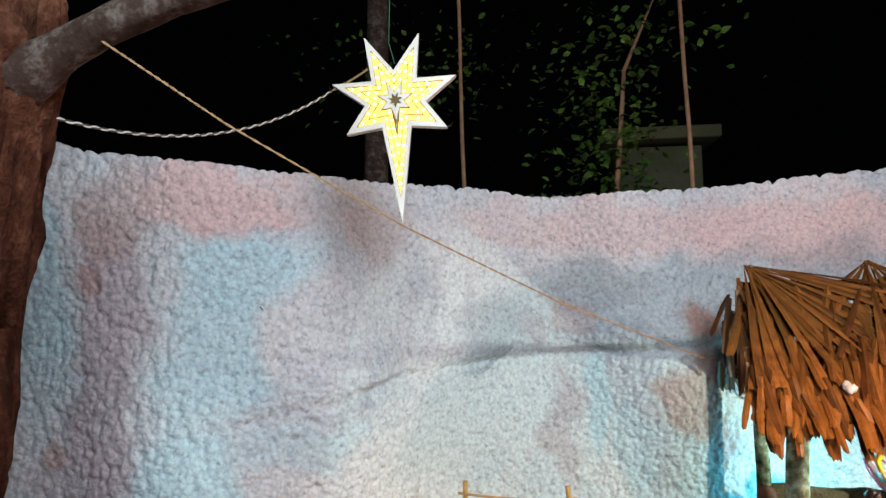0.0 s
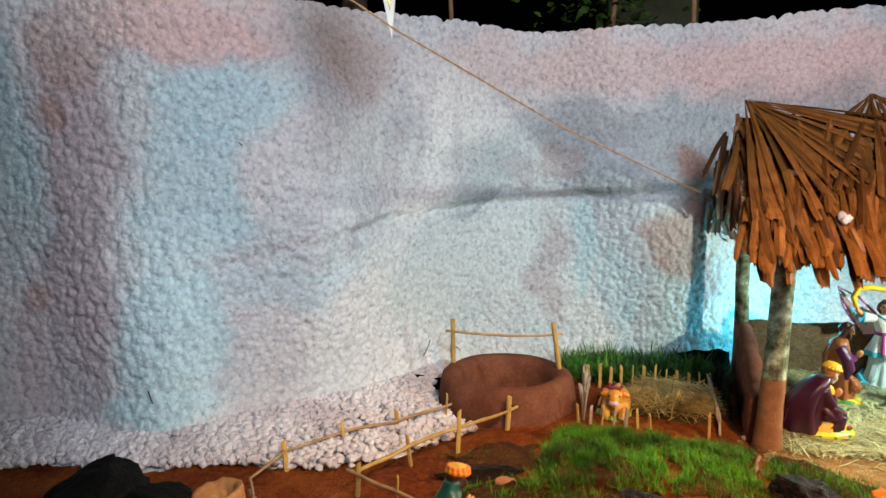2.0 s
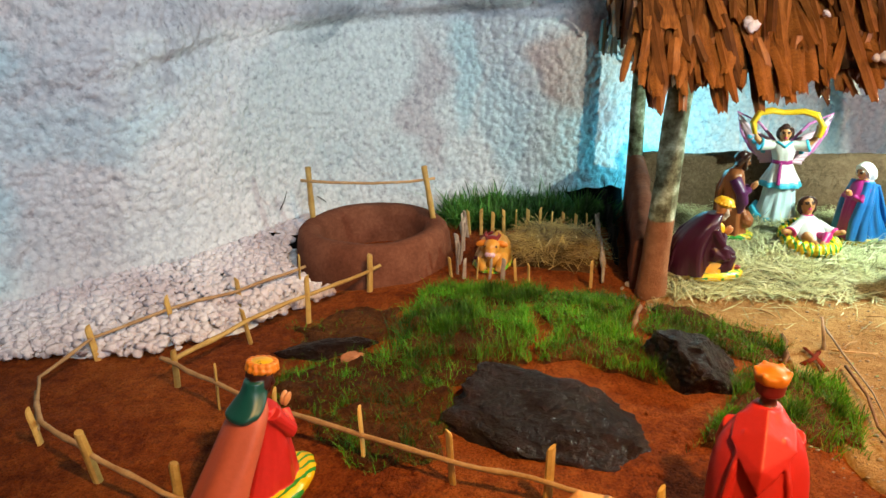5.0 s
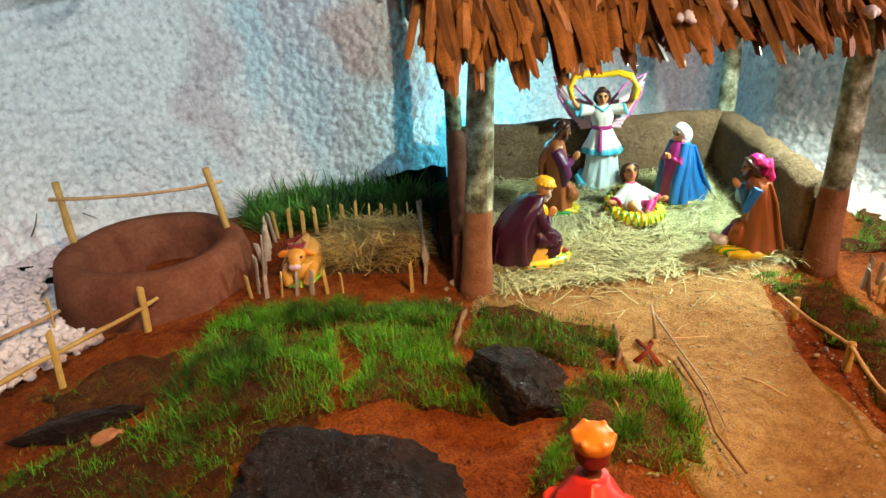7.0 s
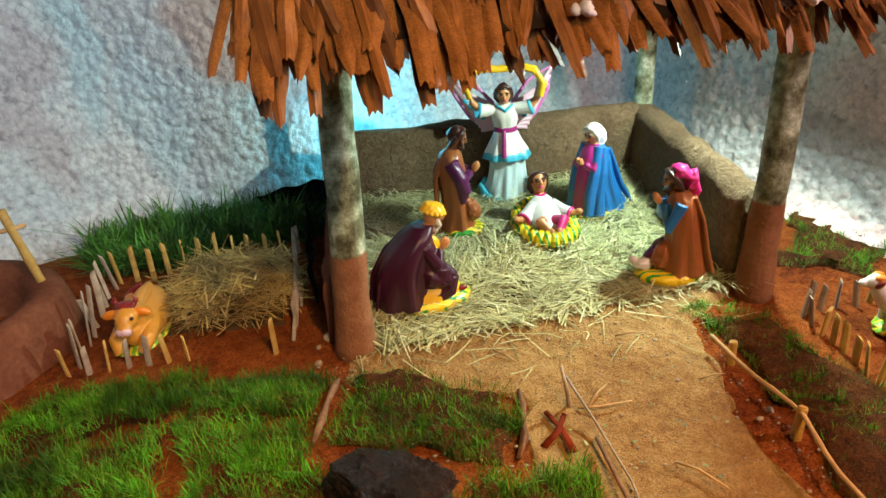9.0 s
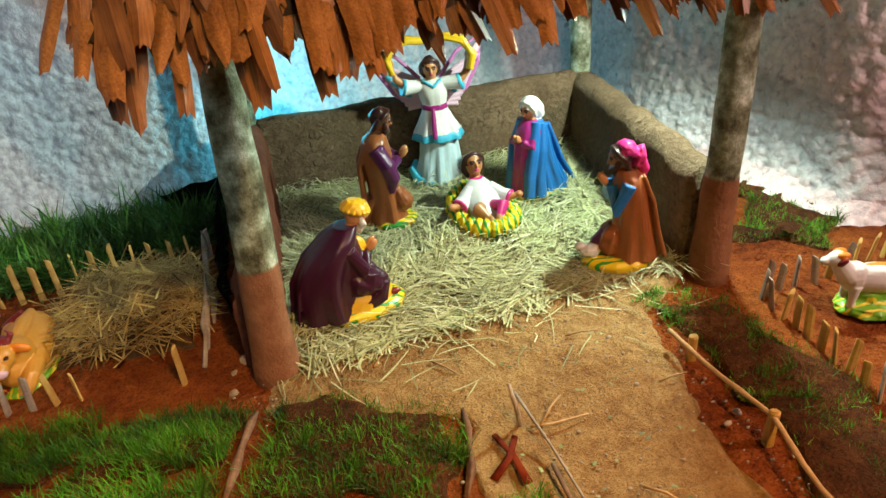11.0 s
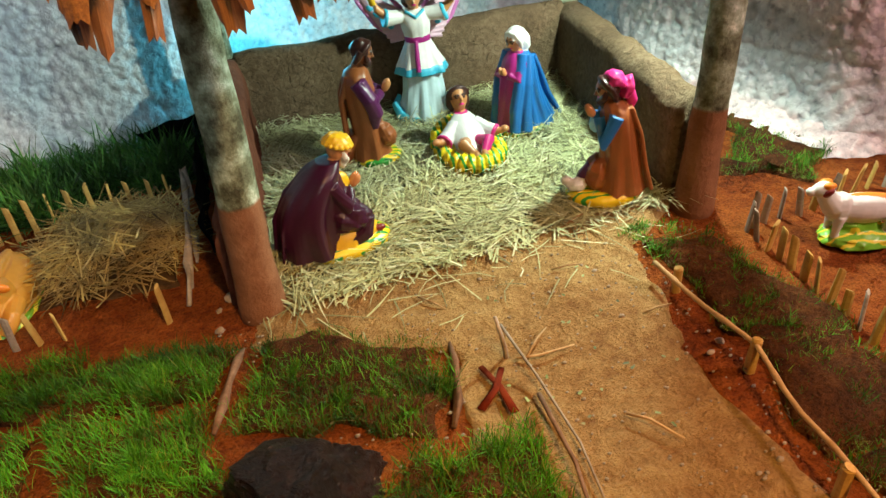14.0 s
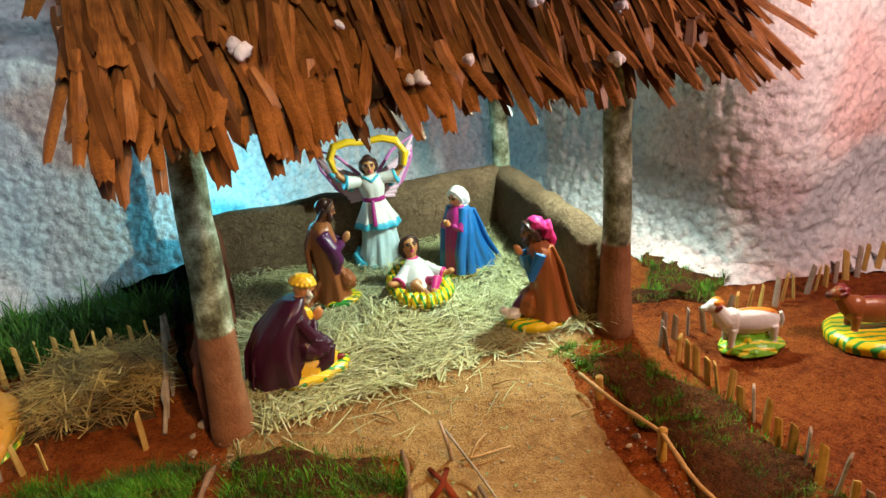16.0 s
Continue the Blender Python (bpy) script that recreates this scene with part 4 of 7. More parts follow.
def head(bm, x, y, z, r, skin="skin", hair="hair", hat=None, beard=None, veil=None, tilt=0):
    """A painted head: skull, jaw, nose, brows and eyes, then hair, beard and headgear."""
    def at(dx, dy, dz):
        v = Matrix.Rotation(radians(tilt), 3, "X") @ Vector((dx, dy, dz)) * r
        return (x + v.x, y + v.y, z + v.z)

    tube(bm, [at(0, -0.2, -1.5), at(0, -0.1, -0.5)], [r * 0.55, r * 0.5], 12, C(skin))
    ball(bm, at(0, 0, 0.05), (r * 0.84, r * 0.92, r * 1.05), C(skin), (tilt, 0, 0))
    ball(bm, at(0, 0.28, -0.55), (r * 0.55, r * 0.55, r * 0.5), C(skin), (tilt, 0, 0))
    tube(bm, [at(0, 0.88, 0.2), at(0, 1.08, -0.2), at(0, 0.85, -0.28)], [r * 0.09, r * 0.16, r * 0.12], 8, C(skin))
    ball(bm, at(0, 0.83, -0.52), (r * 0.24, r * 0.1, r * 0.08), C("pink"), (tilt, 0, 0), 8)
    for s in (-1, 1):
        ball(bm, at(s * 0.34, 0.82, 0.12), (r * 0.17, r * 0.1, r * 0.09), C("hair"), (tilt, 0, 0), 8)
        tube(bm, [at(s * 0.14, 0.88, 0.30), at(s * 0.36, 0.86, 0.38), at(s * 0.58, 0.68, 0.28)], r * 0.07, 6, C("hair"))
    if hair:
        ball(bm, at(0, -0.24, 0.24), (r * 1.0, r * 0.98, r * 1.0), C(hair), (tilt, 0, 0), lump=0.25)
        for k in range(14):
            a = math.pi * (0.02 + 0.96 * k / 13)
            ball(bm, at(0.92 * math.cos(a), 0.42 * math.sin(a) - 0.05, 0.30 + 0.66 * math.sin(a)), (r * 0.26, r * 0.26, r * 0.26), C(hair), seg=8, lump=0.3)
        for s in (-1, 1):
            tube(bm, [at(s * 0.85, -0.2, 0.2), at(s * 0.86, -0.35, -0.5), at(s * 0.6, -0.5, -1.1)], [r * 0.35, r * 0.36, r * 0.2], 8, C(hair), 0.3)
    if beard:
        tube(bm, [at(-0.72, 0.25, 0.0), at(-0.62, 0.5, -0.5), at(0, 0.72, -0.95), at(0.62, 0.5, -0.5), at(0.72, 0.25, 0.0)], [r * 0.14, r * 0.28, r * 0.42, r * 0.28, r * 0.14], 10, C(beard), 0.3)
        ball(bm, at(0, 0.55, -1.15), (r * 0.36, r * 0.34, r * 0.55), C(beard), (tilt + 15, 0, 0), lump=0.3)
    if hat == "turban":
        ball(bm, at(0, -0.08, 0.62), (r * 1.16, r * 1.16, r * 0.72), C("yellow"), (tilt, 0, 0), lump=0.15)
        for k in range(10):
            a = 2 * math.pi * k / 10
            ball(bm, at(0.72 * math.cos(a), 0.72 * math.sin(a) - 0.05, 1.02), (r * 0.26, r * 0.26, r * 0.24), C("yellow"), seg=8)
        for k in range(16):
            a = 2 * math.pi * k / 16
            ball(bm, at(1.16 * math.cos(a), 1.16 * math.sin(a) - 0.05, 0.46), (r * 0.2, r * 0.2, r * 0.2), C("yellow"), seg=8)
    if hat == "crown":
        for k in range(14):
            a = 2 * math.pi * k / 14
            for lev, rr in ((0.62, 1.08), (0.98, 1.0)):
                ball(bm, at(rr * math.cos(a + lev), rr * math.sin(a + lev), lev), (r * 0.27, r * 0.27, r * 0.27), C("orange"), seg=8)
        ball(bm, at(0, 0, 0.85), (r * 1.0, r * 1.0, r * 0.5), C("yellow"), (tilt, 0, 0))
    if hat == "peaked":
        robe(bm, [(x, y - r * 0.05, z - r * 0.5, r * 0.92, r * 0.96), (x, y, z + r * 0.1, r * 1.0, r * 1.04), (x, y, z + r * 0.5, r * 1.02, r * 1.06)], 18, C("maroon"))
        robe(bm, [(x, y, z + r * 0.42, r * 1.10, r * 1.14), (x, y, z + r * 0.72, r * 1.16, r * 1.20), (x, y, z + r * 0.98, r * 1.10, r * 1.14), (x, y, z + r * 1.10, r * 0.7, r * 0.7), (x, y, z + r * 1.28, r * 0.12, r * 0.12)], 24, C("orange"), 0.03, 6)
        for k in range(6):
            a = 2 * math.pi * k / 6
            ball(bm, (x + r * 1.06 * math.cos(a), y + r * 1.08 * math.sin(a), z + r * 1.0), (r * 0.2, r * 0.2, r * 0.2), C("orange"), seg=8)
    if veil:
        ball(bm, at(0, -0.26, 0.26), (r * 1.06, r * 1.08, r * 1.06), C(veil), (tilt, 0, 0))
        tube(bm, [at(-0.92, 0.15, -0.75), at(-0.98, 0.2, 0.1), at(-0.6, 0.35, 0.85), at(0, 0.42, 1.08), at(0.6, 0.35, 0.85), at(0.98, 0.2, 0.1), at(0.92, 0.15, -0.75)], r * 0.2, 8, C(veil))
        tube(bm, [at(0, -0.5, 0.3), at(0, -0.85, -0.6), at(0, -0.95, -1.5)], [r * 0.95, r * 1.0, r * 0.8], 14, C(veil), 0.1)


def hands_joined(bm, shoulder, half, elbow, at, r, sleeve, skin="skin"):
    """Two sleeved arms bent to joined hands; shoulder, elbow and at are (y, z), half is the half-width."""
    for s in (-1, 1):
        tube(bm, [(s * half, *shoulder), (s * half * 1.12, *elbow), (s * r * 0.9, at[0] - r, at[1] - r * 0.6)], [r * 1.35, r * 1.45, r * 1.1], 12, C(sleeve), 0.12)
        ball(bm, (s * r * 0.42, at[0] + r * 0.5, at[1] + r * 0.6), (r * 0.5, r * 0.85, r * 1.4), C(skin), (-32, s * 6, 0), 10)


def drape(bm, pts, width, depth, mat, n=7, seed=0.0):
    """Ropes of cloth laid side by side along pts: the long ridges of a hanging cloak."""
    for k in range(n):
        f = (k / (n - 1) - 0.5) * 1.8
        line = [(x + f * width * w, y - abs(f) * depth * 0.5 + 0.003 * math.sin(seed + 5 * k), z) for x, y, z, w in pts]
        tube(bm, line, [0.007 + 0.003 * math.sin(seed + 2.4 * k)] * len(line), 8, C(mat), 0.2)


def base_pad(bm, x, y, rx, ry, h, mat="strawbase"):
    robe(bm, [(x, y, 0, rx, ry), (x, y, h * 0.6, rx * 1.03, ry * 1.03), (x, y, h, rx * 0.88, ry * 0.88)], 32, C(mat), 0.04, 9)


def robed_wise_man():
    bm = bmesh.new()
    base_pad(bm, 0.0, 0.055, 0.085, 0.13, 0.035)
    robe(bm, [(0, 0.03, 0.03, 0.075, 0.125), (0, 0.05, 0.06, 0.066, 0.10), (0, 0.05, 0.09, 0.05, 0.06)], 28, C("yellow"), 0.08, 7)
    ball(bm, (0, 0.062, 0.205), (0.020, 0.036, 0.034), C("yellow"))
    robe(bm, [(0, -0.03, 0.022, 0.082, 0.095), (0, -0.036, 0.07, 0.082, 0.088), (0, -0.034, 0.14, 0.082, 0.080), (0, -0.012, 0.20, 0.080, 0.068), (0, 0.022, 0.25, 0.068, 0.050), (0, 0.048, 0.278, 0.036, 0.032)], 40, C("purple"), 0.10, 6, 0.7)
    robe(bm, [(0, 0.035, 0.085, 0.070, 0.070), (0, 0.040, 0.13, 0.064, 0.058), (0, 0.035, 0.19, 0.060, 0.046), (0, 0.035, 0.235, 0.05, 0.036)], 28, C("purple"), 0.10, 5)
    ball(bm, (0.035, 0.072, 0.112), (0.048, 0.068, 0.044), C("purple"), (-18, 0, 0), 18, 0.2)
    ball(bm, (-0.035, 0.066, 0.105), (0.048, 0.064, 0.044), C("purple"), (-10, 0, 0), 18, 0.2)
    tube(bm, [(0.04, 0.115, 0.105), (0.045, 0.105, 0.06), (0.05, 0.04, 0.032)], [0.028, 0.030, 0.020], 12, C("purple"), 0.2)
    drape(bm, [(0, 0.012, 0.250, 0.8), (0, -0.052, 0.20, 1.0), (0, -0.098, 0.12, 1.0), (0, -0.112, 0.028, 1.0)], 0.042, 0.05, "purple", 5, 1.0)
    hands_joined(bm, (0.035, 0.225), 0.052, (0.065, 0.16), (0.105, 0.19), 0.016, "purple")
    head(bm, 0, 0.080, 0.302, 0.033, "skin", None, "turban", "beard", None, -16)
    ball(bm, (0.03, 0.155, 0.045), (0.010, 0.018, 0.010), C("maroon"))
    return statue(bm, "wise_man_statue", "kneeling painted plaster figure in a glossy purple cloak and yellow turban", "statue", (1.735, 3.035, 0.035), -95, 1.0)


def joseph_statue():
    bm = bmesh.new()
    base_pad(bm, 0, 0.05, 0.07, 0.085, 0.03)
    robe(bm, [(0, 0.03, 0.02, 0.062, 0.070), (0, 0.03, 0.10, 0.058, 0.060), (0, 0.02, 0.19, 0.060, 0.056), (0, 0.012, 0.27, 0.066, 0.056), (0, 0.012, 0.325, 0.062, 0.046), (0, 0.02, 0.352, 0.028, 0.028)], 36, C("brown"), 0.09, 6)
    robe(bm, [(0, -0.105, 0.010, 0.050, 0.070), (0, -0.095, 0.035, 0.046, 0.062), (0, -0.055, 0.075, 0.044, 0.040), (0, -0.02, 0.12, 0.04, 0.03)], 26, C("brown"), 0.08, 5)
    ball(bm, (0.022, 0.085, 0.105), (0.034, 0.036, 0.050), C("brown"), (20, 0, 0), 16, 0.2)
    drape(bm, [(0, -0.012, 0.33, 0.8), (0, -0.045, 0.25, 1.0), (0, -0.045, 0.15, 1.0), (0, -0.045, 0.06, 1.0)], 0.045, 0.02, "brown", 6, 2.0)
    tube(bm, [(0.060, 0.01, 0.315), (0.076, 0.045, 0.255), (0.062, 0.06, 0.20), (0.05, 0.05, 0.145)], [0.024, 0.028, 0.026, 0.012], 12, C("violet"), 0.2)
    tube(bm, [(-0.060, 0.01, 0.315), (-0.074, 0.040, 0.255), (-0.05, 0.075, 0.235)], [0.024, 0.027, 0.022], 12, C("brown"), 0.2)
    hands_joined(bm, (0.02, 0.315), 0.060, (0.055, 0.245), (0.100, 0.262), 0.017, "violet")
    head(bm, 0, 0.044, 0.396, 0.036, "olive_skin", "hair", None, "hair", None, -22)
    return statue(bm, "kneeling_man_statue", "kneeling bearded plaster figure in a brown robe, hands joined", "statue", (2.06, 3.49, 0.03), -110, 0.98)


def mary_statue():
    bm = bmesh.new()
    base_pad(bm, 0, -0.01, 0.095, 0.125, 0.028)
    robe(bm, [(0, 0.055, 0.020, 0.052, 0.055), (0, 0.055, 0.10, 0.046, 0.046), (0, 0.05, 0.20, 0.046, 0.040), (0, 0.035, 0.27, 0.045, 0.036), (0, 0.025, 0.305, 0.024, 0.024)], 32, C("magenta"), 0.10, 6)
    robe(bm, [(0, -0.055, 0.016, 0.098, 0.098), (0, -0.045, 0.06, 0.086, 0.080), (0, -0.022, 0.13, 0.074, 0.062), (0, -0.006, 0.20, 0.068, 0.050), (0, 0.004, 0.26, 0.062, 0.042), (0, 0.012, 0.300, 0.042, 0.034)], 44, C("blue"), 0.10, 8, 0.4)
    for s in (-1, 1):
        tube(bm, [(s * 0.036, 0.030, 0.300), (s * 0.050, 0.062, 0.20), (s * 0.046, 0.080, 0.11), (s * 0.050, 0.088, 0.025)], [0.018, 0.020, 0.022, 0.020], 12, C("blue"), 0.2)
        tube(bm, [(s * 0.046, 0.010, 0.295), (s * 0.066, 0.035, 0.20), (s * 0.068, 0.050, 0.11), (s * 0.075, 0.055, 0.025)], [0.018, 0.020, 0.022, 0.024], 12, C("blue"), 0.2)
    drape(bm, [(0, -0.02, 0.28, 0.7), (0, -0.055, 0.20, 0.9), (0, -0.085, 0.12, 1.1), (0, -0.140, 0.024, 1.5)], 0.05, 0.04, "blue", 7, 0.5)
    hands_joined(bm, (0.03, 0.27), 0.040, (0.065, 0.215), (0.090, 0.240), 0.014, "magenta")
    head(bm, 0, 0.030, 0.345, 0.034, "skin", None, None, None, "white", -18)
    return statue(bm, "kneeling_woman_statue", "kneeling plaster figure in a blue cloak and white veil", "statue", (2.65, 3.37, 0.03), 104, 0.98)


def shepherd_statue():
    bm = bmesh.new()
    base_pad(bm, 0, 0.03, 0.085, 0.115, 0.035)
    robe(bm, [(0, -0.02, 0.028, 0.078, 0.085), (0, -0.015, 0.10, 0.068, 0.066), (0, -0.005, 0.18, 0.062, 0.056), (0, 0.004, 0.25, 0.060, 0.048), (0, 0.012, 0.295, 0.052, 0.040), (0, 0.02, 0.318, 0.026, 0.026)], 40, C("brown"), 0.10, 7, 1.3)
    ball(bm, (0.0, 0.055, 0.085), (0.050, 0.042, 0.060), C("brown"), (12, 0, 0), 18, 0.2)
    drape(bm, [(0, -0.012, 0.30, 0.8), (0, -0.045, 0.22, 1.0), (0, -0.066, 0.12, 1.1), (0, -0.090, 0.035, 1.3)], 0.045, 0.03, "brown", 6, 0.0)
    hands_joined(bm, (0.02, 0.285), 0.052, (0.055, 0.205), (0.078, 0.278), 0.016, "blue")
    head(bm, 0, 0.040, 0.352, 0.034, "olive_skin", "hair", None, "hair", None, -14)
    ball(bm, (0.0, 0.018, 0.378), (0.038, 0.034, 0.024), C("pink"), (28, 0, 0), lump=0.2)
    ball(bm, (0.0, -0.016, 0.352), (0.030, 0.020, 0.034), C("pink"), (20, 0, 0), lump=0.3)
    tube(bm, [(0.0, -0.02, 0.345), (0.0, -0.035, 0.31), (0.0, -0.03, 0.28)], [0.018, 0.016, 0.008], 10, C("pink"), 0.2)
    ball(bm, (-0.018, 0.120, 0.055), (0.026, 0.036, 0.020), C("white"), (0, 0, 20), lump=0.3)
    ball(bm, (-0.01, 0.150, 0.066), (0.015, 0.018, 0.015), C("white"))
    tube(bm, [(-0.005, 0.07, 0.11), (0.0, 0.095, 0.075), (0.0, 0.11, 0.05)], [0.020, 0.022, 0.016], 8, C("violet"))
    return statue(bm, "shepherd_statue", "kneeling plaster figure in a brown robe with a pink turban", "statue", (2.59, 2.80, 0.03), 62, 0.98)


def angel_statue():
    bm = bmesh.new()
    base_pad(bm, 0.02, 0.01, 0.085, 0.07, 0.02)
    robe(bm, [(0.016, 0.006, 0.012, 0.106, 0.086), (0.012, 0.004, 0.06, 0.098, 0.076), (0.004, 0, 0.14, 0.084, 0.062), (0, 0, 0.225, 0.074, 0.054)], 56, C("skyfold"), 0.13, 9)
    tube(bm, [(-0.02, 0.082, 0.016), (0.06, 0.070, 0.022), (0.110, 0.030, 0.035), (0.122, -0.005, 0.075), (0.105, -0.02, 0.11)], [0.010, 0.018, 0.024, 0.022, 0.008], 12, C("sky"), 0.3)
    robe(bm, [(0, 0, 0.205, 0.104, 0.076), (0, 0, 0.222, 0.102, 0.074), (0, 0, 0.236, 0.094, 0.068)], 52, C("sky"), 0.10, 8, 1.0)
    robe(bm, [(0, 0, 0.234, 0.095, 0.068), (0, 0, 0.28, 0.072, 0.052), (0, 0, 0.335, 0.047, 0.036)], 52, C("white"), 0.10, 8, 1.0)
    robe(bm, [(0, 0, 0.328, 0.050, 0.039), (0, 0, 0.338, 0.051, 0.040), (0, 0, 0.349, 0.049, 0.038)], 24, C("magenta"))
    tube(bm, [(0.012, 0.040, 0.335), (0.018, 0.058, 0.28), (0.022, 0.074, 0.225)], [0.007, 0.009, 0.010], 8, C("magenta"))
    robe(bm, [(0, 0, 0.346, 0.047, 0.037), (0, 0, 0.39, 0.057, 0.043), (0, 0, 0.43, 0.055, 0.036), (0, 0, 0.448, 0.026, 0.024)], 32, C("white"), 0.05, 7)
    tube(bm, [(-0.036, 0.022, 0.448), (0, 0.040, 0.424), (0.036, 0.022, 0.448)], 0.006, 8, C("sky"))
    head(bm, 0, 0.012, 0.492, 0.036, tilt=-6)
    for s in (-1, 1):
        tube(bm, [(s * 0.040, 0, 0.425), (s * 0.080, 0.008, 0.425), (s * 0.112, 0.014, 0.428)], [0.024, 0.028, 0.034], 14, C("white"), 0.1)
        tube(bm, [(s * 0.110, 0.014, 0.428), (s * 0.120, 0.016, 0.431)], [0.036, 0.034], 14, C("sky"))
        tube(bm, [(s * 0.105, 0.015, 0.43), (s * 0.140, 0.022, 0.468), (s * 0.150, 0.026, 0.520)], [0.017, 0.015, 0.011], 12, C("skin"))
        ball(bm, (s * 0.151, 0.028, 0.530), (0.014, 0.014, 0.017), C("skin"))
        # a wing: ribbed feathers that sweep from the shoulder up to a point, bordered in rose
        for k in range(9):
            f = k / 8
            c0 = Vector((s * (0.03 + 0.02 * f), -0.040, 0.425 - 0.095 * f))
            tip = Vector((s * (0.225 - 0.135 * f**1.3), -0.070 + 0.01 * f, 0.575 - 0.235 * f**0.9))
            mid = c0.lerp(tip, 0.5) + Vector((s * 0.030, -0.008, -0.014))
            tube(bm, [c0, mid, tip], [0.010, 0.013, 0.006], 8, C("palepink"))
        tube(bm, [(s * 0.04, -0.045, 0.44), (s * 0.12, -0.055, 0.53), (s * 0.232, -0.072, 0.585), (s * 0.205, -0.072, 0.48), (s * 0.150, -0.066, 0.385), (s * 0.09, -0.055, 0.335), (s * 0.04, -0.045, 0.325)], [0.009, 0.008, 0.006, 0.009, 0.010, 0.009, 0.007], 8, C("lilac"))
        for k in range(4):
            ball(bm, (s * (0.095 + 0.022 * k), -0.036 - 0.006 * k, 0.382 + 0.024 * k), (0.015, 0.008, 0.011), C("sky"), (0, s * -40, 0), 10)
    tube(bm, [(-0.150, 0.045, 0.478), (-0.166, 0.042, 0.535), (-0.135, 0.03, 0.590), (-0.075, 0.02, 0.606), (-0.02, 0.012, 0.600), (0.02, 0.012, 0.598), (0.075, 0.02, 0.606), (0.135, 0.03, 0.595), (0.164, 0.042, 0.545), (0.150, 0.045, 0.488)], [0.014, 0.018, 0.018, 0.017, 0.016, 0.016, 0.017, 0.018, 0.018, 0.014], 12, C("yellow"), 0.3)
    for v in bm.verts:
        v.co.x += 0.05 * v.co.z
    return statue(bm, "angel_statue", "standing plaster angel in white and blue, raising a yellow garland", "statue", (2.42, 3.67, 0.03), 160, 0.95, voxel=0.0024)


def infant_statue():
    bm = bmesh.new()
    for k in range(26):
        a = 2 * math.pi * k / 26
        ball(bm, (0.098 * math.cos(a), 0.148 * math.sin(a), 0.038 + 0.030 * max(0, math.sin(a))), (0.034, 0.022, 0.034), C("strawbase"), (0, 0, math.degrees(a)), 12, 0.2)
    robe(bm, [(0, 0, 0, 0.118, 0.168), (0, 0, 0.03, 0.116, 0.166), (0, 0, 0.045, 0.10, 0.15)], 40, C("strawbase"), 0.04, 11)
    robe(bm, [(0, -0.075, 0.03, 0.046, 0.05), (0, -0.015, 0.075, 0.058, 0.06), (0, 0.03, 0.118, 0.052, 0.045), (0, 0.055, 0.145, 0.024, 0.022)], 32, C("white"), 0.08, 6)
    robe(bm, [(0, 0.052, 0.134, 0.029, 0.026), (0, 0.060, 0.146, 0.024, 0.023)], 16, C("pink"))
    for s in (-1, 1):
        tube(bm, [(s * 0.035, 0.03, 0.118), (s * 0.070, 0.0, 0.092), (s * 0.092, -0.022, 0.082)], [0.021, 0.024, 0.029], 12, C("white"), 0.1)
        tube(bm, [(s * 0.090, -0.020, 0.083), (s * 0.096, -0.026, 0.081)], [0.031, 0.030], 12, C("pink"))
        tube(bm, [(s * 0.090, -0.022, 0.086), (s * 0.118, -0.036, 0.092)], [0.014, 0.011], 10, C("skin"))
        ball(bm, (s * 0.124, -0.038, 0.096), (0.015, 0.014, 0.012), C("skin"))
        tube(bm, [(s * 0.024, -0.045, 0.070), (s * 0.045, -0.090, 0.094), (s * 0.014, -0.125, 0.064)], [0.026, 0.021, 0.012], 12, C("pink" if s > 0 else "skin"))
        ball(bm, (s * 0.014, -0.134, 0.066), (0.012, 0.019, 0.013), C("skin"), (30, 0, 0))
    for v in bm.verts:
        v.co.x, v.co.y = -v.co.x, -v.co.y
    head(bm, 0, -0.080, 0.186, 0.037, tilt=20)
    return statue(bm, "infant_statue", "plaster infant in a white shirt on a yellow straw cradle", "statue", (2.375, 3.30, 0.025), 168)


def caped_kneeler():
    bm = bmesh.new()
    base_pad(bm, 0.0, 0.035, 0.090, 0.165, 0.04)
    robe(bm, [(0, 0.05, 0.03, 0.062, 0.095), (0, 0.065, 0.12, 0.055, 0.065), (0, 0.07, 0.20, 0.048, 0.046), (0, 0.06, 0.27, 0.042, 0.036)], 28, C("red"), 0.08, 6)
    robe(bm, [(0, -0.145, 0.010, 0.086, 0.080), (0, -0.125, 0.05, 0.080, 0.074), (0, -0.080, 0.12, 0.072, 0.062), (0, -0.032, 0.19, 0.067, 0.052), (0, 0.008, 0.25, 0.060, 0.044), (0, 0.032, 0.285, 0.046, 0.036), (0, 0.042, 0.300, 0.026, 0.026)], 56, C("brick"), 0.08, 5, 0.8)
    robe(bm, [(0, -0.010, 0.268, 0.036, 0.020), (0, 0.005, 0.282, 0.050, 0.034), (0, 0.030, 0.300, 0.046, 0.036), (0, 0.050, 0.325, 0.034, 0.034), (0, 0.060, 0.350, 0.030, 0.030)], 28, C("teal"), 0.06, 5)
    hands_joined(bm, (0.06, 0.26), 0.045, (0.10, 0.19), (0.135, 0.235), 0.015, "red")
    head(bm, 0, 0.078, 0.350, 0.033, "skin", "hair", "crown", "hair", None, -12)
    return statue(bm, "kneeling_king_statue", "kneeling plaster king in a faded red cape and gold crown", "statue", (0.115, 1.835, -0.005), -36, 0.97)


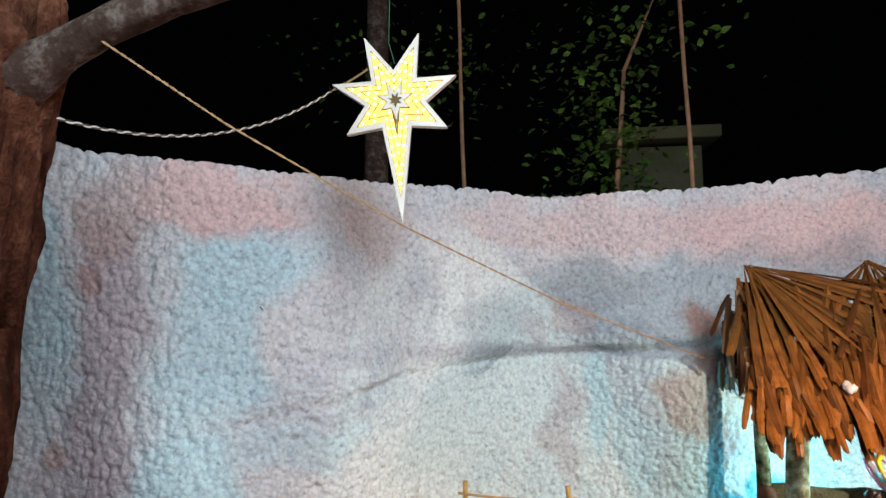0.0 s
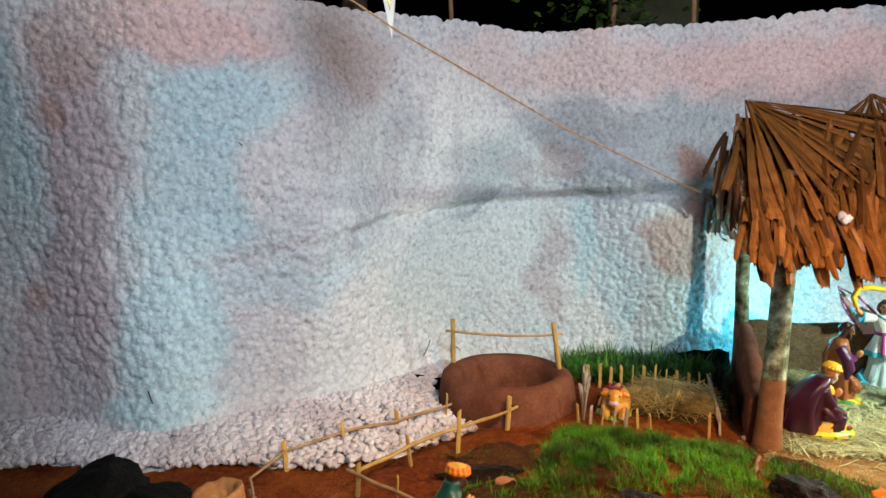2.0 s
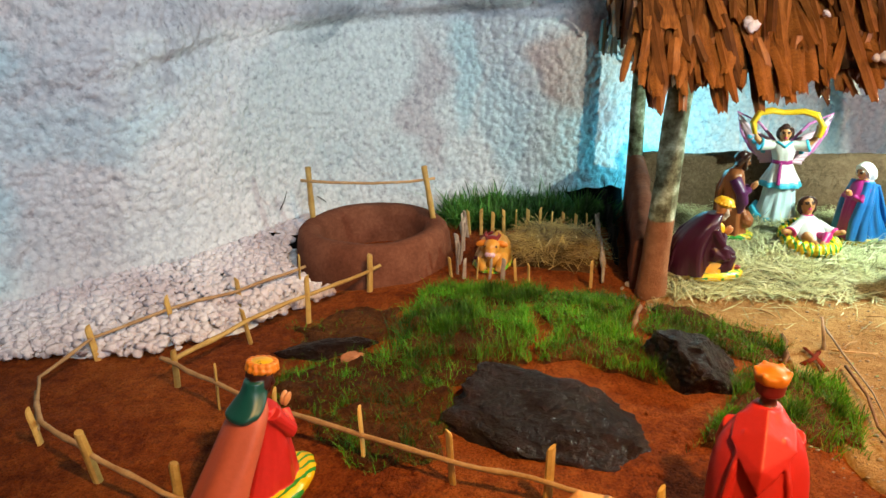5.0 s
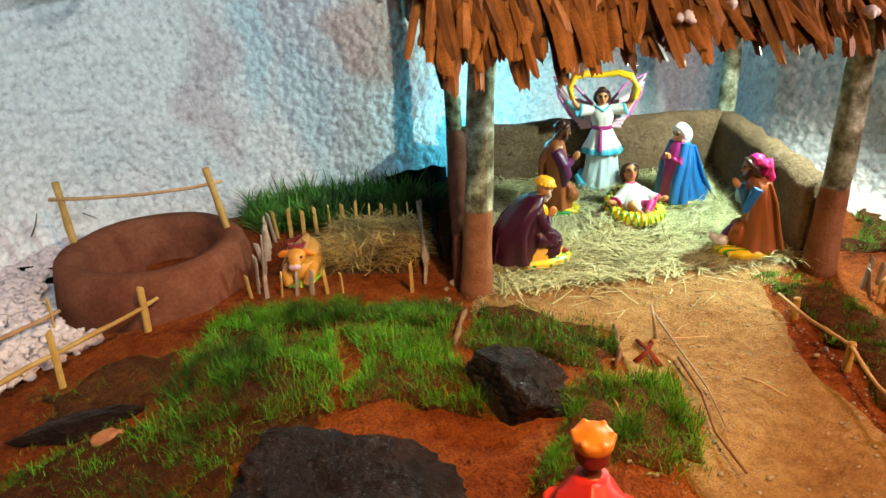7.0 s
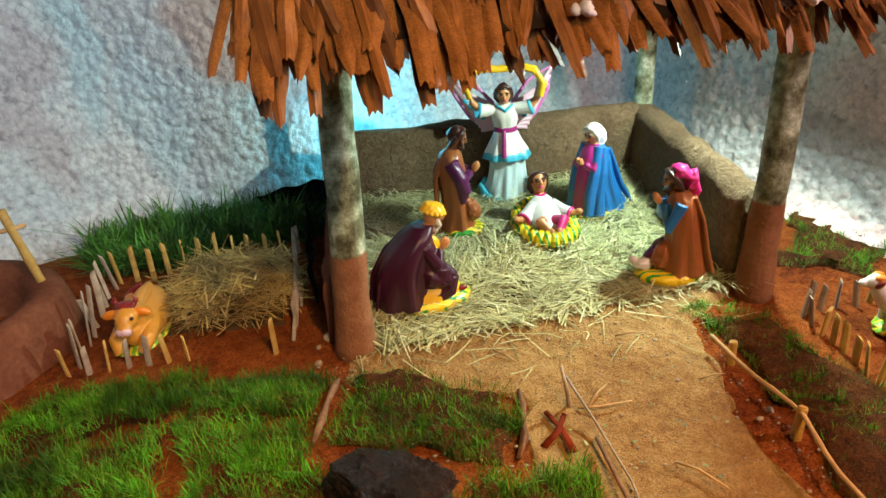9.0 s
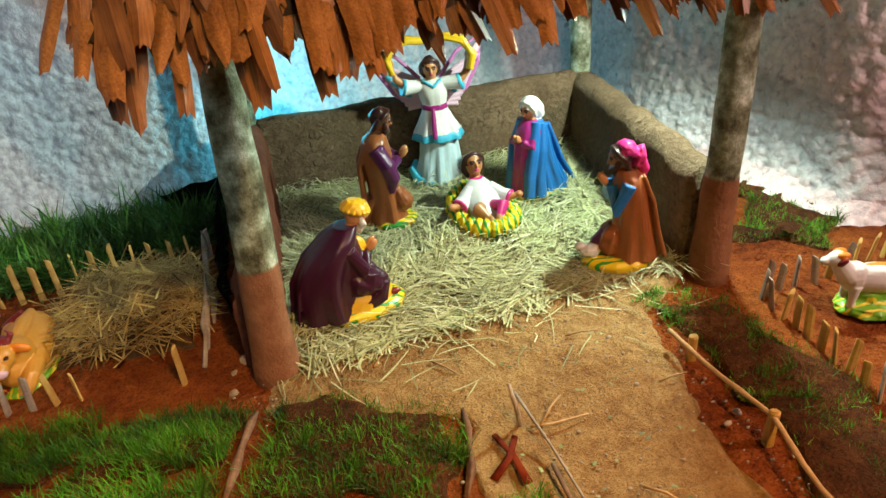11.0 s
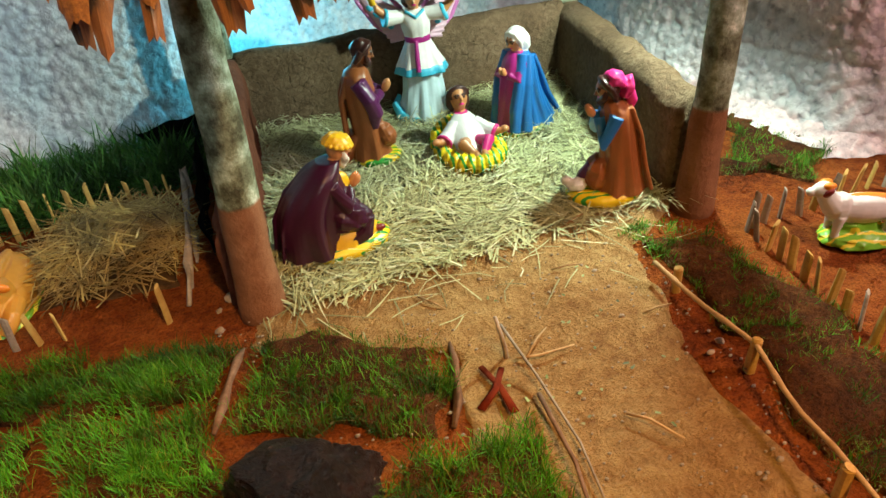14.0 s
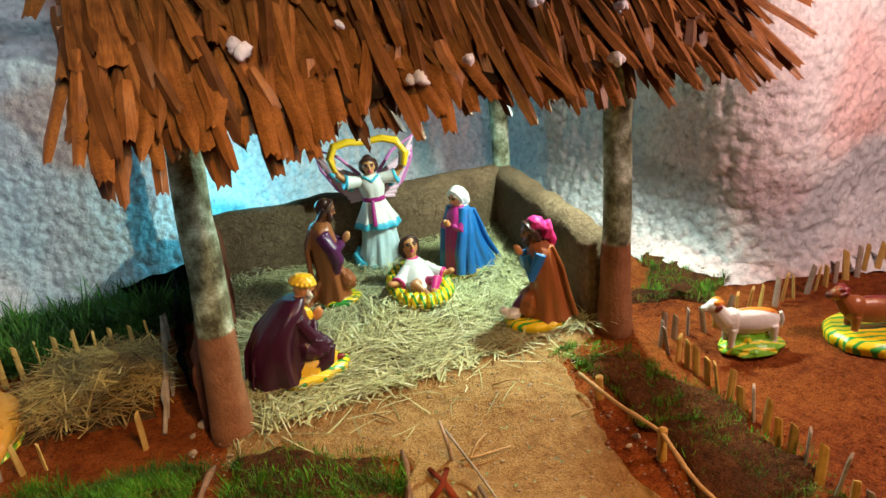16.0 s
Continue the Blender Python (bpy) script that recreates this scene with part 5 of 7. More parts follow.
def red_king():
    bm = bmesh.new()
    base_pad(bm, 0.0, 0.02, 0.10, 0.12, 0.03)
    rings = [(0, 0, 0.02, 0.086, 0.092), (0, -0.012, 0.10, 0.094, 0.092), (0, -0.014, 0.19, 0.096, 0.084), (0, -0.005, 0.265, 0.090, 0.070), (0, 0.006, 0.315, 0.074, 0.056), (0, 0.016, 0.352, 0.046, 0.042), (0, 0.026, 0.372, 0.028, 0.030)]
    robe(bm, rings, 72, C("red"), 0.09, 5, 0.6)
    for x0, x1 in ((-0.050, -0.062), (-0.018, -0.020), (0.020, 0.030), (0.052, 0.070)):
        tube(bm, [(x0 * 0.7, -0.030, 0.340), (x0, -0.068, 0.27), (x1, -0.090, 0.17), (x1 * 1.1, -0.092, 0.06)], [0.004, 0.007, 0.009, 0.008], 10, C("red"), 0.2)
    # the hood lies on the back in a creased point
    hood = [bm.verts.new(p) for p in ((-0.058, 0.010, 0.350), (0.058, 0.010, 0.350), (-0.064, -0.034, 0.318), (0.064, -0.034, 0.318), (0, 0.0, 0.380), (0, -0.046, 0.352), (-0.030, -0.082, 0.282), (0.030, -0.082, 0.282), (0, -0.096, 0.298), (0, -0.103, 0.246))]
    made = set(bmesh.ops.convex_hull(bm, input=hood)["geom"])
    for f in bm.faces:
        if f in made:
            f.material_index = C("red")
    for s in (-1, 1):
        tube(bm, [(s * 0.055, 0.03, 0.31), (s * 0.066, 0.06, 0.25), (s * 0.03, 0.10, 0.24)], [0.026, 0.026, 0.022], 12, C("red"), 0.1)
        ball(bm, (s * 0.012, 0.115, 0.245), (0.012, 0.018, 0.016), C("dark_skin"))
    head(bm, 0, 0.036, 0.412, 0.031, "dark_skin", None, "peaked")
    for v in bm.verts:
        v.co.y += 0.10 * max(0.0, v.co.z - 0.05)
    return statue(bm, "red_king_statue", "plaster king in a glossy red hooded cloak and orange cap", "statue", (1.235, 1.555, 0.008), -28, passes=12)


def quadruped(body, back, legs, muzzle, length, height, girth):
    bm = bmesh.new()
    ball(bm, (0, 0, height * 0.62), (girth * 0.8, length * 0.46, girth), C(body), (4, 0, 0), 18)
    ball(bm, (0, -length * 0.05, height * 0.62 + girth * 0.55), (girth * 0.40, length * 0.36, girth * 0.48), C(back), (4, 0, 0), 16)
    ball(bm, (0, length * 0.30, height * 0.66), (girth * 0.75, length * 0.18, girth * 1.0), C(body))
    tube(bm, [(0, length * 0.36, height * 0.68), (0, length * 0.50, height * 0.88), (0, length * 0.54, height * 0.98)], [girth * 0.75, girth * 0.55, girth * 0.42], 12, C(body))
    ball(bm, (0, length * 0.58, height * 1.0), (girth * 0.45, girth * 0.62, girth * 0.48), C(body), (-20, 0, 0))
    ball(bm, (0, length * 0.58 + girth * 0.6, height * 0.97), (girth * 0.28, girth * 0.3, girth * 0.26), C(muzzle))
    for s in (-1, 1):
        ball(bm, (s * girth * 0.52, length * 0.54, height * 1.0), (girth * 0.14, girth * 0.22, girth * 0.36), C("maroon"), (30, s * 25, 0))
        ball(bm, (s * girth * 0.26, length * 0.52, height * 1.0 + girth * 0.35), (girth * 0.26, girth * 0.4, girth * 0.22), C(back), (0, 0, 0))
        for y in (-0.32, 0.30):
            tube(bm, [(s * girth * 0.45, y * length, height * 0.55), (s * girth * 0.5, y * length * 1.05, height * 0.28), (s * girth * 0.48, y * length * 1.02, height * 0.04)], [girth * 0.36, girth * 0.22, girth * 0.2], 10, C(legs))
            ball(bm, (s * girth * 0.48, y * length * 1.06, height * 0.04), (girth * 0.22, girth * 0.28, girth * 0.18), C("maroon"))
    tube(bm, [(0, -length * 0.46, height * 0.75), (0, -length * 0.50, height * 0.60), (0, -length * 0.49, height * 0.42)], [girth * 0.14, girth * 0.16, girth * 0.08], 8, C(body))
    return bm


def lamb_statue():
    bm = quadruped("white", "orange", "white", "white", 0.19, 0.155, 0.040)
    ball(bm, (0, -0.01, 0.018), (0.062, 0.095, 0.024), C("greenbase"), lump=0.2, seg=18)
    ball(bm, (0, 0.0, 0.04), (0.028, 0.06, 0.035), C("greenbase"), lump=0.3, seg=14)
    return statue(bm, "lamb_statue", "white painted plaster lamb with an orange back on a green base", "statue", (2.965, 2.262, 0.0), 60, 1.1, "animal figures")


def ram_statue():
    bm = quadruped("brown", "maroon", "brown", "dark_skin", 0.20, 0.17, 0.045)
    base_pad(bm, 0, 0, 0.125, 0.13, 0.045)
    return statue(bm, "ram_statue", "brown painted plaster ram on a yellow and green striped base", "statue", (3.30, 2.06, 0.0), 55, 1.0, "animal figures")


def cow_statue():
    bm = bmesh.new()
    robe(bm, [(0, -0.05, 0.0, 0.066, 0.125), (0, -0.055, 0.04, 0.070, 0.130), (0, -0.055, 0.08, 0.058, 0.118), (0, -0.055, 0.105, 0.030, 0.085)], 30, C("tan"))
    tube(bm, [(0, -0.15, 0.098), (0, -0.08, 0.108), (0, 0.0, 0.106), (0, 0.05, 0.115)], [0.012, 0.018, 0.018, 0.014], 10, C("tan"))
    ball(bm, (0.058, -0.115, 0.045), (0.026, 0.056, 0.038), C("tan"), (0, 0, 14), 16)
    tube(bm, [(0.070, -0.145, 0.040), (0.084, -0.090, 0.020), (0.086, -0.035, 0.014)], [0.018, 0.014, 0.011], 10, C("tan"))
    tube(bm, [(0.030, -0.165, 0.095), (0.070, -0.165, 0.070), (0.082, -0.140, 0.060)], [0.008, 0.009, 0.012], 8, C("maroon"))
    ball(bm, (0.088, -0.028, 0.012), (0.012, 0.016, 0.012), C("maroon"))
    tube(bm, [(0, 0.02, 0.075), (0, 0.055, 0.105), (0, 0.075, 0.118)], [0.052, 0.042, 0.034], 16, C("tan"))
    ball(bm, (0, 0.085, 0.118), (0.034, 0.040, 0.032), C("tan"), (-30, 0, 0), 16)
    ball(bm, (0, 0.118, 0.098), (0.023, 0.026, 0.022), C("tan"), (-40, 0, 0), 14)
    ball(bm, (0, 0.128, 0.096), (0.024, 0.014, 0.016), C("palepink"), (-30, 0, 0), 12)
    ball(bm, (0, 0.066, 0.062), (0.036, 0.034, 0.048), C("tan"), (10, 0, 0), 14)
    ball(bm, (0, 0.065, 0.148), (0.028, 0.024, 0.012), C("maroon"), lump=0.3)
    for s in (-1, 1):
        ball(bm, (s * 0.046, 0.072, 0.126), (0.026, 0.010, 0.014), C("orange"), (0, s * 20, 0), 12)
        ball(bm, (s * 0.024, 0.108, 0.126), (0.006, 0.006, 0.004), C("hair"), seg=8)
        tube(bm, [(s * 0.020, 0.060, 0.145), (s * 0.032, 0.055, 0.162), (s * 0.024, 0.058, 0.176)], [0.009, 0.008, 0.004], 8, C("maroon"))
        tube(bm, [(s * 0.042, 0.03, 0.050), (s * 0.046, 0.085, 0.045), (s * 0.032, 0.118, 0.020), (s * 0.030, 0.090, 0.012)], [0.026, 0.022, 0.017, 0.013], 12, C("tan"))
        ball(bm, (s * 0.030, 0.086, 0.010), (0.013, 0.018, 0.012), C("maroon"))
    robe(bm, [(0.01, -0.03, 0, 0.090, 0.15), (0.01, -0.03, 0.012, 0.084, 0.142)], 24, C("greenbase"), 0.05, 7)
    return statue(bm, "cow_statue", "tan and orange painted plaster cow lying in the pen", "statue", (0.90, 3.33, 0.0), 165, 1.05, "animal figures")


for make in (robed_wise_man, joseph_statue, mary_statue, shepherd_statue, angel_statue, infant_statue, caped_kneeler, red_king, lamb_statue, ram_statue, cow_statue):
    make()


# ---- fences ----
def stake_mesh(h, r, split, material):
    bm = bmesh.new()
    n = 7 if split else 10
    tube(bm, [(0, 0, -0.06), (0.001, 0, h * 0.4), (0.0, 0.001, h * 0.97), (0.001, 0, h)], [r, r * 0.98, r * 0.92, r * 0.8], n, 0, 0.15)
    if split:
        for v in bm.verts:
            v.co.y *= 0.45
            if v.co.z > h * 0.9:
                v.co.z += v.co.x * 0.8
    me = bpy.data.meshes.new("stake")
    bm.to_mesh(me)
    bm.free()
    me.materials.append(material)
    return me


def stakes(parent, meshes, places, lean=5):
    for x, y, s in places:
        ob = new("stake", random.choice(meshes))
        ob.matrix_world = pose(x, y, lift(x, y) if x < 2.2 else 0.0, rnd(-lean, lean), rnd(-lean, lean), rnd(0, 180)) @ Matrix.Diagonal((1, 1, s, 1))
        ob.parent = parent


def rail(parent, pts, r, mat=STICK):
    fine = []
    for a, b in zip(pts, pts[1:]):
        a, b = Vector(a), Vector(b)
        fine += [a.lerp(b, k / 6) for k in range(6)]
    fine.append(Vector(pts[-1]))
    fine = [p + Vector((noise.noise(p * 6), noise.noise(p * 6 + Vector((9, 0, 0))), noise.noise(p * 6 + Vector((0, 9, 0))))) * 0.008 for p in fine]
    rad = [r * (1.25 if k % 6 == 3 else 1.0) * (1 - 0.25 * k / len(fine)) for k in range(len(fine))]
    part("rail", tube(bmesh.new(), fine, rad, 8), mat, parent, "thin knotty cane rail tied to the stakes")


TALL = [stake_mesh(0.15, 0.0125, True, BAMBOO), stake_mesh(0.16, 0.011, True, BAMBOO), stake_mesh(0.145, 0.013, False, BAMBOO)]
outer = thing("lane_fence", "low outer fence of split bamboo stakes with cane rails", "fence", "fences")
outer_posts = [(0.018, 3.161, 1.1), (-0.20, 3.00, 1.0), (-0.435, 2.86, 1.0), (-0.645, 2.655, 0.95), (-0.575, 2.13, 0.8), (-0.33, 1.95, 1.15), (-0.075, 1.83, 0.9)]
stakes(outer, TALL, outer_posts)
rail(outer, [(0.05, 3.19, 0.085), (-0.20, 3.00, 0.075), (-0.435, 2.86, 0.07), (-0.645, 2.655, 0.06), (-0.72, 2.42, 0.05), (-0.575, 2.13, 0.05)], 0.007)
rail(outer, [(-0.70, 2.36, 0.03), (-0.56, 2.13, 0.075), (-0.32, 1.94, 0.09), (-0.09, 1.80, 0.075), (0.20, 1.66, 0.07), (0.45, 1.52, 0.07)], 0.008)
inner = thing("mound_fence", "low fence of bamboo stakes and cane rails round the planted mound", "fence", "fences")
stakes(inner, TALL, [(-0.28, 2.43, 0.9), (-0.10, 2.28, 1.0), (0.115, 2.10, 1.0), (0.385, 1.925, 1.0), (0.615, 1.80, 0.95), (0.83, 1.70, 1.05), (1.06, 1.585, 1.0), (1.40, 1.52, 1.0), (-0.10, 2.72, 0.95), (0.10, 2.85, 1.25), (0.33, 3.09, 1.2)])
rail(inner, [(-0.33, 2.46, 0.075), (-0.28, 2.43, 0.075), (-0.10, 2.28, 0.085), (0.115, 2.10, 0.10), (0.385, 1.92, 0.125), (0.615, 1.79, 0.13), (0.83, 1.69, 0.135), (1.06, 1.58, 0.14), (1.42, 1.50, 0.14)], 0.008)
rail(inner, [(-0.30, 2.44, 0.07), (-0.10, 2.72, 0.075), (0.10, 2.86, 0.095), (0.33, 3.08, 0.10), (0.38, 3.12, 0.11)], 0.009, BAMBOO)

PENSTAKE = [stake_mesh(0.12, 0.0105, True, BAMBOO), stake_mesh(0.13, 0.0095, True, BAMBOO), stake_mesh(0.115, 0.010, True, GREYSTICK)]
GREYS = [stake_mesh(0.15, 0.011, True, GREYSTICK), stake_mesh(0.17, 0.009, True, GREYSTICK)]
pen = thing("cow_pen", "small pen of split bamboo stakes strewn with old straw", "fence", "fences")
stakes(pen, PENSTAKE[:2], [(0.82 + 0.059 * k, 3.765 - 0.0145 * k, rnd(1.0, 1.2)) for k in range(11)], 4)
stakes(pen, GREYS, [(0.80 - 0.011 * k + rnd(-0.008, 0.008), 3.72 - 0.062 * k, rnd(0.75, 1.1)) for k in range(9)], 9)
stakes(pen, PENSTAKE, [(0.69 + 0.056 * k, 3.19 - 0.012 * k, rnd(0.6, 0.95)) for k in range(7)], 7)
stakes(pen, PENSTAKE[:1], [(1.275, 3.02, 1.0)], 3)
for pts, rad in (
    ([(1.47, 3.70, 0.10), (1.458, 3.60, 0.085), (1.43, 3.47, 0.05), (1.41, 3.38, 0.02)], [0.004, 0.009, 0.011, 0.004]),
    ([(1.425, 3.42, 0.085), (1.40, 3.30, 0.060), (1.375, 3.20, 0.045), (1.36, 3.12, 0.015)], [0.003, 0.010, 0.012, 0.004]),
    ([(1.385, 3.24, 0.06), (1.36, 3.14, 0.035), (1.335, 3.05, 0.010)], [0.003, 0.008, 0.005]),
    ([(1.44, 3.50, 0.02), (1.42, 3.36, 0.012), (1.40, 3.24, 0.015)], [0.004, 0.009, 0.004]),
):
    part("driftwood", tube(bmesh.new(), pts, rad, 9, 0, 0.9), GREYSTICK, pen, "ragged strip of split wood")
stakes(pen, GREYS, [(1.475, 3.68, 0.75)], 8)

RIGHTSTAKE = [stake_mesh(0.10, 0.0115, True, BAMBOO), stake_mesh(0.115, 0.0105, True, GREYSTICK), stake_mesh(0.105, 0.0125, True, BAMBOO)]
lamb_pen = thing("lamb_pen", "pen of short split bamboo stakes round the lamb", "fence", "fences")
row = [(2.775 - 0.0135 * k - 0.05 * max(0, k - 9) / 9, 2.45 - 0.046 * k, rnd(0.8, 1.1)) for k in range(20)]
row += [(2.80 + 0.055 * k, 2.455 - 0.008 * k + rnd(-0.01, 0.01), rnd(0.75, 1.15)) for k in range(21)]
stakes(lamb_pen, RIGHTSTAKE, row, 9)

path_rail = thing("path_rail", "crooked branch tied to three bamboo stakes beside the path", "fence", "fences")
stakes(path_rail, [stake_mesh(0.10, 0.0125, False, BAMBOO)], [(2.425, 2.375, 0.8), (2.345, 2.085, 1.0), (2.215, 1.79, 1.05)], 6)
rail(path_rail, [(2.405, 2.44, 0.06), (2.38, 2.28, 0.065), (2.335, 2.08, 0.085), (2.26, 1.92, 0.08), (2.20, 1.76, 0.095), (2.13, 1.5, 0.09)], 0.0062)


# ---- the well ----
def build_well():
    well = thing("clay_well", "round red-mud well ring with two bamboo posts and a cane bar", "well", at=(0.335, 3.49, -0.02))
    bm = bmesh.new()
    prof = [(0.385, -0.03), (0.375, 0.05), (0.365, 0.13), (0.355, 0.175), (0.335, 0.195), (0.30, 0.198), (0.262, 0.185), (0.245, 0.14), (0.235, 0.05), (0.23, 0.012), (0.0, 0.008)]
    loops = []
    for r, z in prof:
        loop = []
        for k in range(64):
            a = 2 * math.pi * k / 64
            p = Vector((r * math.cos(a), r * 0.97 * math.sin(a), z))
            q = 1 + 0.03 * noise.noise(p * 5) + 0.015 * noise.noise(p * 17)
            loop.append(bm.verts.new((p.x * q, p.y * q, p.z + 0.012 * noise.noise(p * 4 + Vector((0, 0, 5))) * (z > 0.1))))
        loops.append(loop)
    for a, b in zip(loops, loops[1:]):
        for k in range(64):
            bm.faces.new((a[k], a[(k + 1) % 64], b[(k + 1) % 64], b[k]))
    bmesh.ops.remove_doubles(bm, verts=bm.verts, dist=1e-5)
    bmesh.ops.recalc_face_normals(bm, faces=bm.faces)
    part("ring", bm, REDMUD, well, "thick ring wall of smoothed red mud")
    for x, y, lx in ((-0.305, 0.13, 0.0), (0.295, 0.06, -0.008)):
        pts = [(x + lx * k, y, 0.15 + 0.30 * k / 5) for k in range(6)]
        part("post", tube(bmesh.new(), pts, [0.014, 0.0135, 0.0155, 0.013, 0.0135, 0.0145], 10, 0, 0.1), BAMBOO, well, "bamboo post with a node")
    part("bar", tube(bmesh.new(), [(-0.345, 0.128, 0.385), (-0.20, 0.112, 0.374), (0.0, 0.095, 0.366), (0.18, 0.075, 0.372), (0.305, 0.06, 0.388)], [0.008, 0.007, 0.0065, 0.0065, 0.007], 8), STICK, well, "thin sagging cane")


build_well()


# ---- rocks and stones ----
def rock(name, label, c, r, turn, material, seed, tilt=(0, 0), group="rocks", blocky=False):
    """A broken stone: a dense ball cut by random planes, then roughened."""
    g = random.Random(seed)
    bm = bmesh.new()
    bmesh.ops.create_icosphere(bm, subdivisions=5, radius=1)
    planes = [(Vector((g.gauss(0, 1), g.gauss(0, 1), g.gauss(0.3, 0.8))).normalized(), g.uniform(0.52, 0.84)) for _ in range(20)]
    for v in bm.verts:
        if blocky:
            v.co /= (abs(v.co.x) ** 5 + abs(v.co.y) ** 5 + abs(v.co.z) ** 5) ** 0.2
        for n, d in planes[: 8 if blocky else 20]:
            k = v.co.dot(n) - d * (1.35 if blocky else 1)
            if k > 0:
                v.co -= n * k * 0.94
        v.co *= 1 + 0.10 * noise.noise(v.co * 3 + Vector((seed, 0, 0))) + 0.06 * abs(noise.noise(v.co * 7)) + 0.05 * noise.noise(Vector((v.co.x * 6, v.co.y * 6, v.co.z * 24))) + 0.025 * noise.noise(v.co * 22)
    for v in bm.verts:
        v.co = Vector((v.co.x * r[0], v.co.y * r[1], v.co.z * r[2]))
    ob = part(name, bm, material, smooth=False)
    ob.matrix_world = pose(*c, tilt[0], tilt[1], turn)
    return tagged(ob, label, "rock", group)


rock("boulder", "large flat dark wet-looking rock set in the turf mound", (0.93, 1.99, 0.03), (0.34, 0.155, 0.105), -20, ROCK, 5, (10, 5), blocky=True)
rock("boulder", "dark pointed rock leaning in the turf", (1.395, 2.26, 0.04), (0.155, 0.165, 0.12), 25, ROCK, 12, (-8, 14), blocky=True)
rock("boulder", "black rock beside the cotton snow", (-1.26, 2.24, 0.05), (0.26, 0.24, 0.14), 10, COAL, 7)
rock("boulder", "black rock beside the cotton snow", (-1.02, 2.22, 0.03), (0.22, 0.15, 0.11), 30, COAL, 8)
rock("boulder", "long dark rock half sunk in the soil", (0.22, 2.585, -0.005), (0.25, 0.065, 0.075), -8, ROCK, 21)
rock("brick_fragment", "broken piece of red brick lying in the soil", (0.305, 2.445, 0.045), (0.05, 0.038, 0.035), 20, BRICKC, 31)
for x, y, r in ((1.44, 3.02, 0.018), (1.47, 3.09, 0.012), (1.40, 2.98, 0.010), (1.38, 2.90, 0.012), (2.50, 2.02, 0.014), (2.36, 2.18, 0.012)):
    rock("stone", "small pale stone on the soil", (x, y, 0.012), (r * 1.3, r, r * 0.7), rnd(0, 180), STONE, int(x * 100), group="stones")


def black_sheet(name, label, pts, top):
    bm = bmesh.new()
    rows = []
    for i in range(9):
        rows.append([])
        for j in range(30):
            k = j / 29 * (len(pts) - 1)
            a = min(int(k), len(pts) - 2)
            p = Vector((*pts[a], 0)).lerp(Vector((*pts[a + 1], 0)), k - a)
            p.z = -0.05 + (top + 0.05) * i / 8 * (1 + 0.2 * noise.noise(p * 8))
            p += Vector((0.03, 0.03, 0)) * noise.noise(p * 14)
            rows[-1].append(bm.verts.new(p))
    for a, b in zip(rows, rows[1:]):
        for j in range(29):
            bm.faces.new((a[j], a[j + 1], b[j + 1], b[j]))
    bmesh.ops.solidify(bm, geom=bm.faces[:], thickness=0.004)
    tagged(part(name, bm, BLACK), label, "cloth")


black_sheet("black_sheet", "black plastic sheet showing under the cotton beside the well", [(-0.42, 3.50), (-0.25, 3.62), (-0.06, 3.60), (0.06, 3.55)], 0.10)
# The two sheets by the hut are added for the mud wall's deep shadow.
black_sheet("black_sheet", "black sheet added along the outer foot of the mud wall for its shadow", [(1.60, 4.03), (1.545, 3.75), (1.485, 3.45), (1.45, 3.22)], 0.17)
black_sheet("black_sheet", "black sheet added beside the mud wall of the hut for its shadow", [(1.40, 4.06), (1.56, 4.04), (1.68, 4.06), (1.74, 4.12)], 0.13)


# ---- bamboo culms in the foreground ----
def culm(name, label, foot, top, r, wall, ragged, depth=0.10):
    ob = thing(name, label, "bamboo", "bamboo culms")
    a, b = Vector(foot), Vector(top)
    d = b - a
    bm = bmesh.new()
    pts = [a.lerp(b, k / 20) for k in range(21)]
    rad = [r * (1.07 if k in (6, 14) else 1.0) for k in range(21)]
    tube(bm, pts, rad, 32, 0, 0.02, cap=False)
    part("stem", bm, CULM, ob, "smooth yellow bamboo stem")
    axis = d.normalized()
    side = axis.cross(Vector((0, 1, 0.2))).normalized()
    up = side.cross(axis)
    bm = bmesh.new()
    loops = []
    for rr, dz in ((r, -0.012), (r * 1.02, 0.004), (r * 0.99, 0.012), (r * 0.9, 0.013), (r - wall, 0.008), (r - wall * 1.2, -0.005), (r - wall * 1.3, -depth), (0.002, -depth - 0.004)):
        loop = []
        for k in range(36):
            t = 2 * math.pi * k / 36
            w = 1 + ragged * noise.noise(Vector((math.cos(t) * 2.2, math.sin(t) * 2.2, rr * 30)))
            loop.append(bm.verts.new(b + (side * math.cos(t) + up * math.sin(t)) * (rr * (w if rr < r * 0.95 else 1)) + axis * (dz + ragged * 0.03 * noise.noise(Vector((math.cos(t) * 3, math.sin(t) * 3, 5))))))
        loops.append(loop)
    for p, q in zip(loops, loops[1:]):
        for k in range(36):
            bm.faces.new((p[k], p[(k + 1) % 36], q[(k + 1) % 36], q[k]))
    part("cut_end", bm, CUT, ob, "rough pale sawn end, hollow inside")
    if ragged < 0.3:
        for k, t in enumerate((4.1, 5.3)):
            o = (side * math.cos(t) + up * math.sin(t)) * r * 1.005
            part("crack", tube(bmesh.new(), [a + o, a.lerp(b, 0.5) + o * 1.01, b + o * 1.01], 0.0022, 5), DARKWIRE, ob, "dark drying crack")


culm("bamboo_culm", "thick yellow bamboo stump sawn off level", (-0.200, 1.20, -0.05), (-0.275, 1.175, 0.640), 0.050, 0.016, 0.15, 0.014)
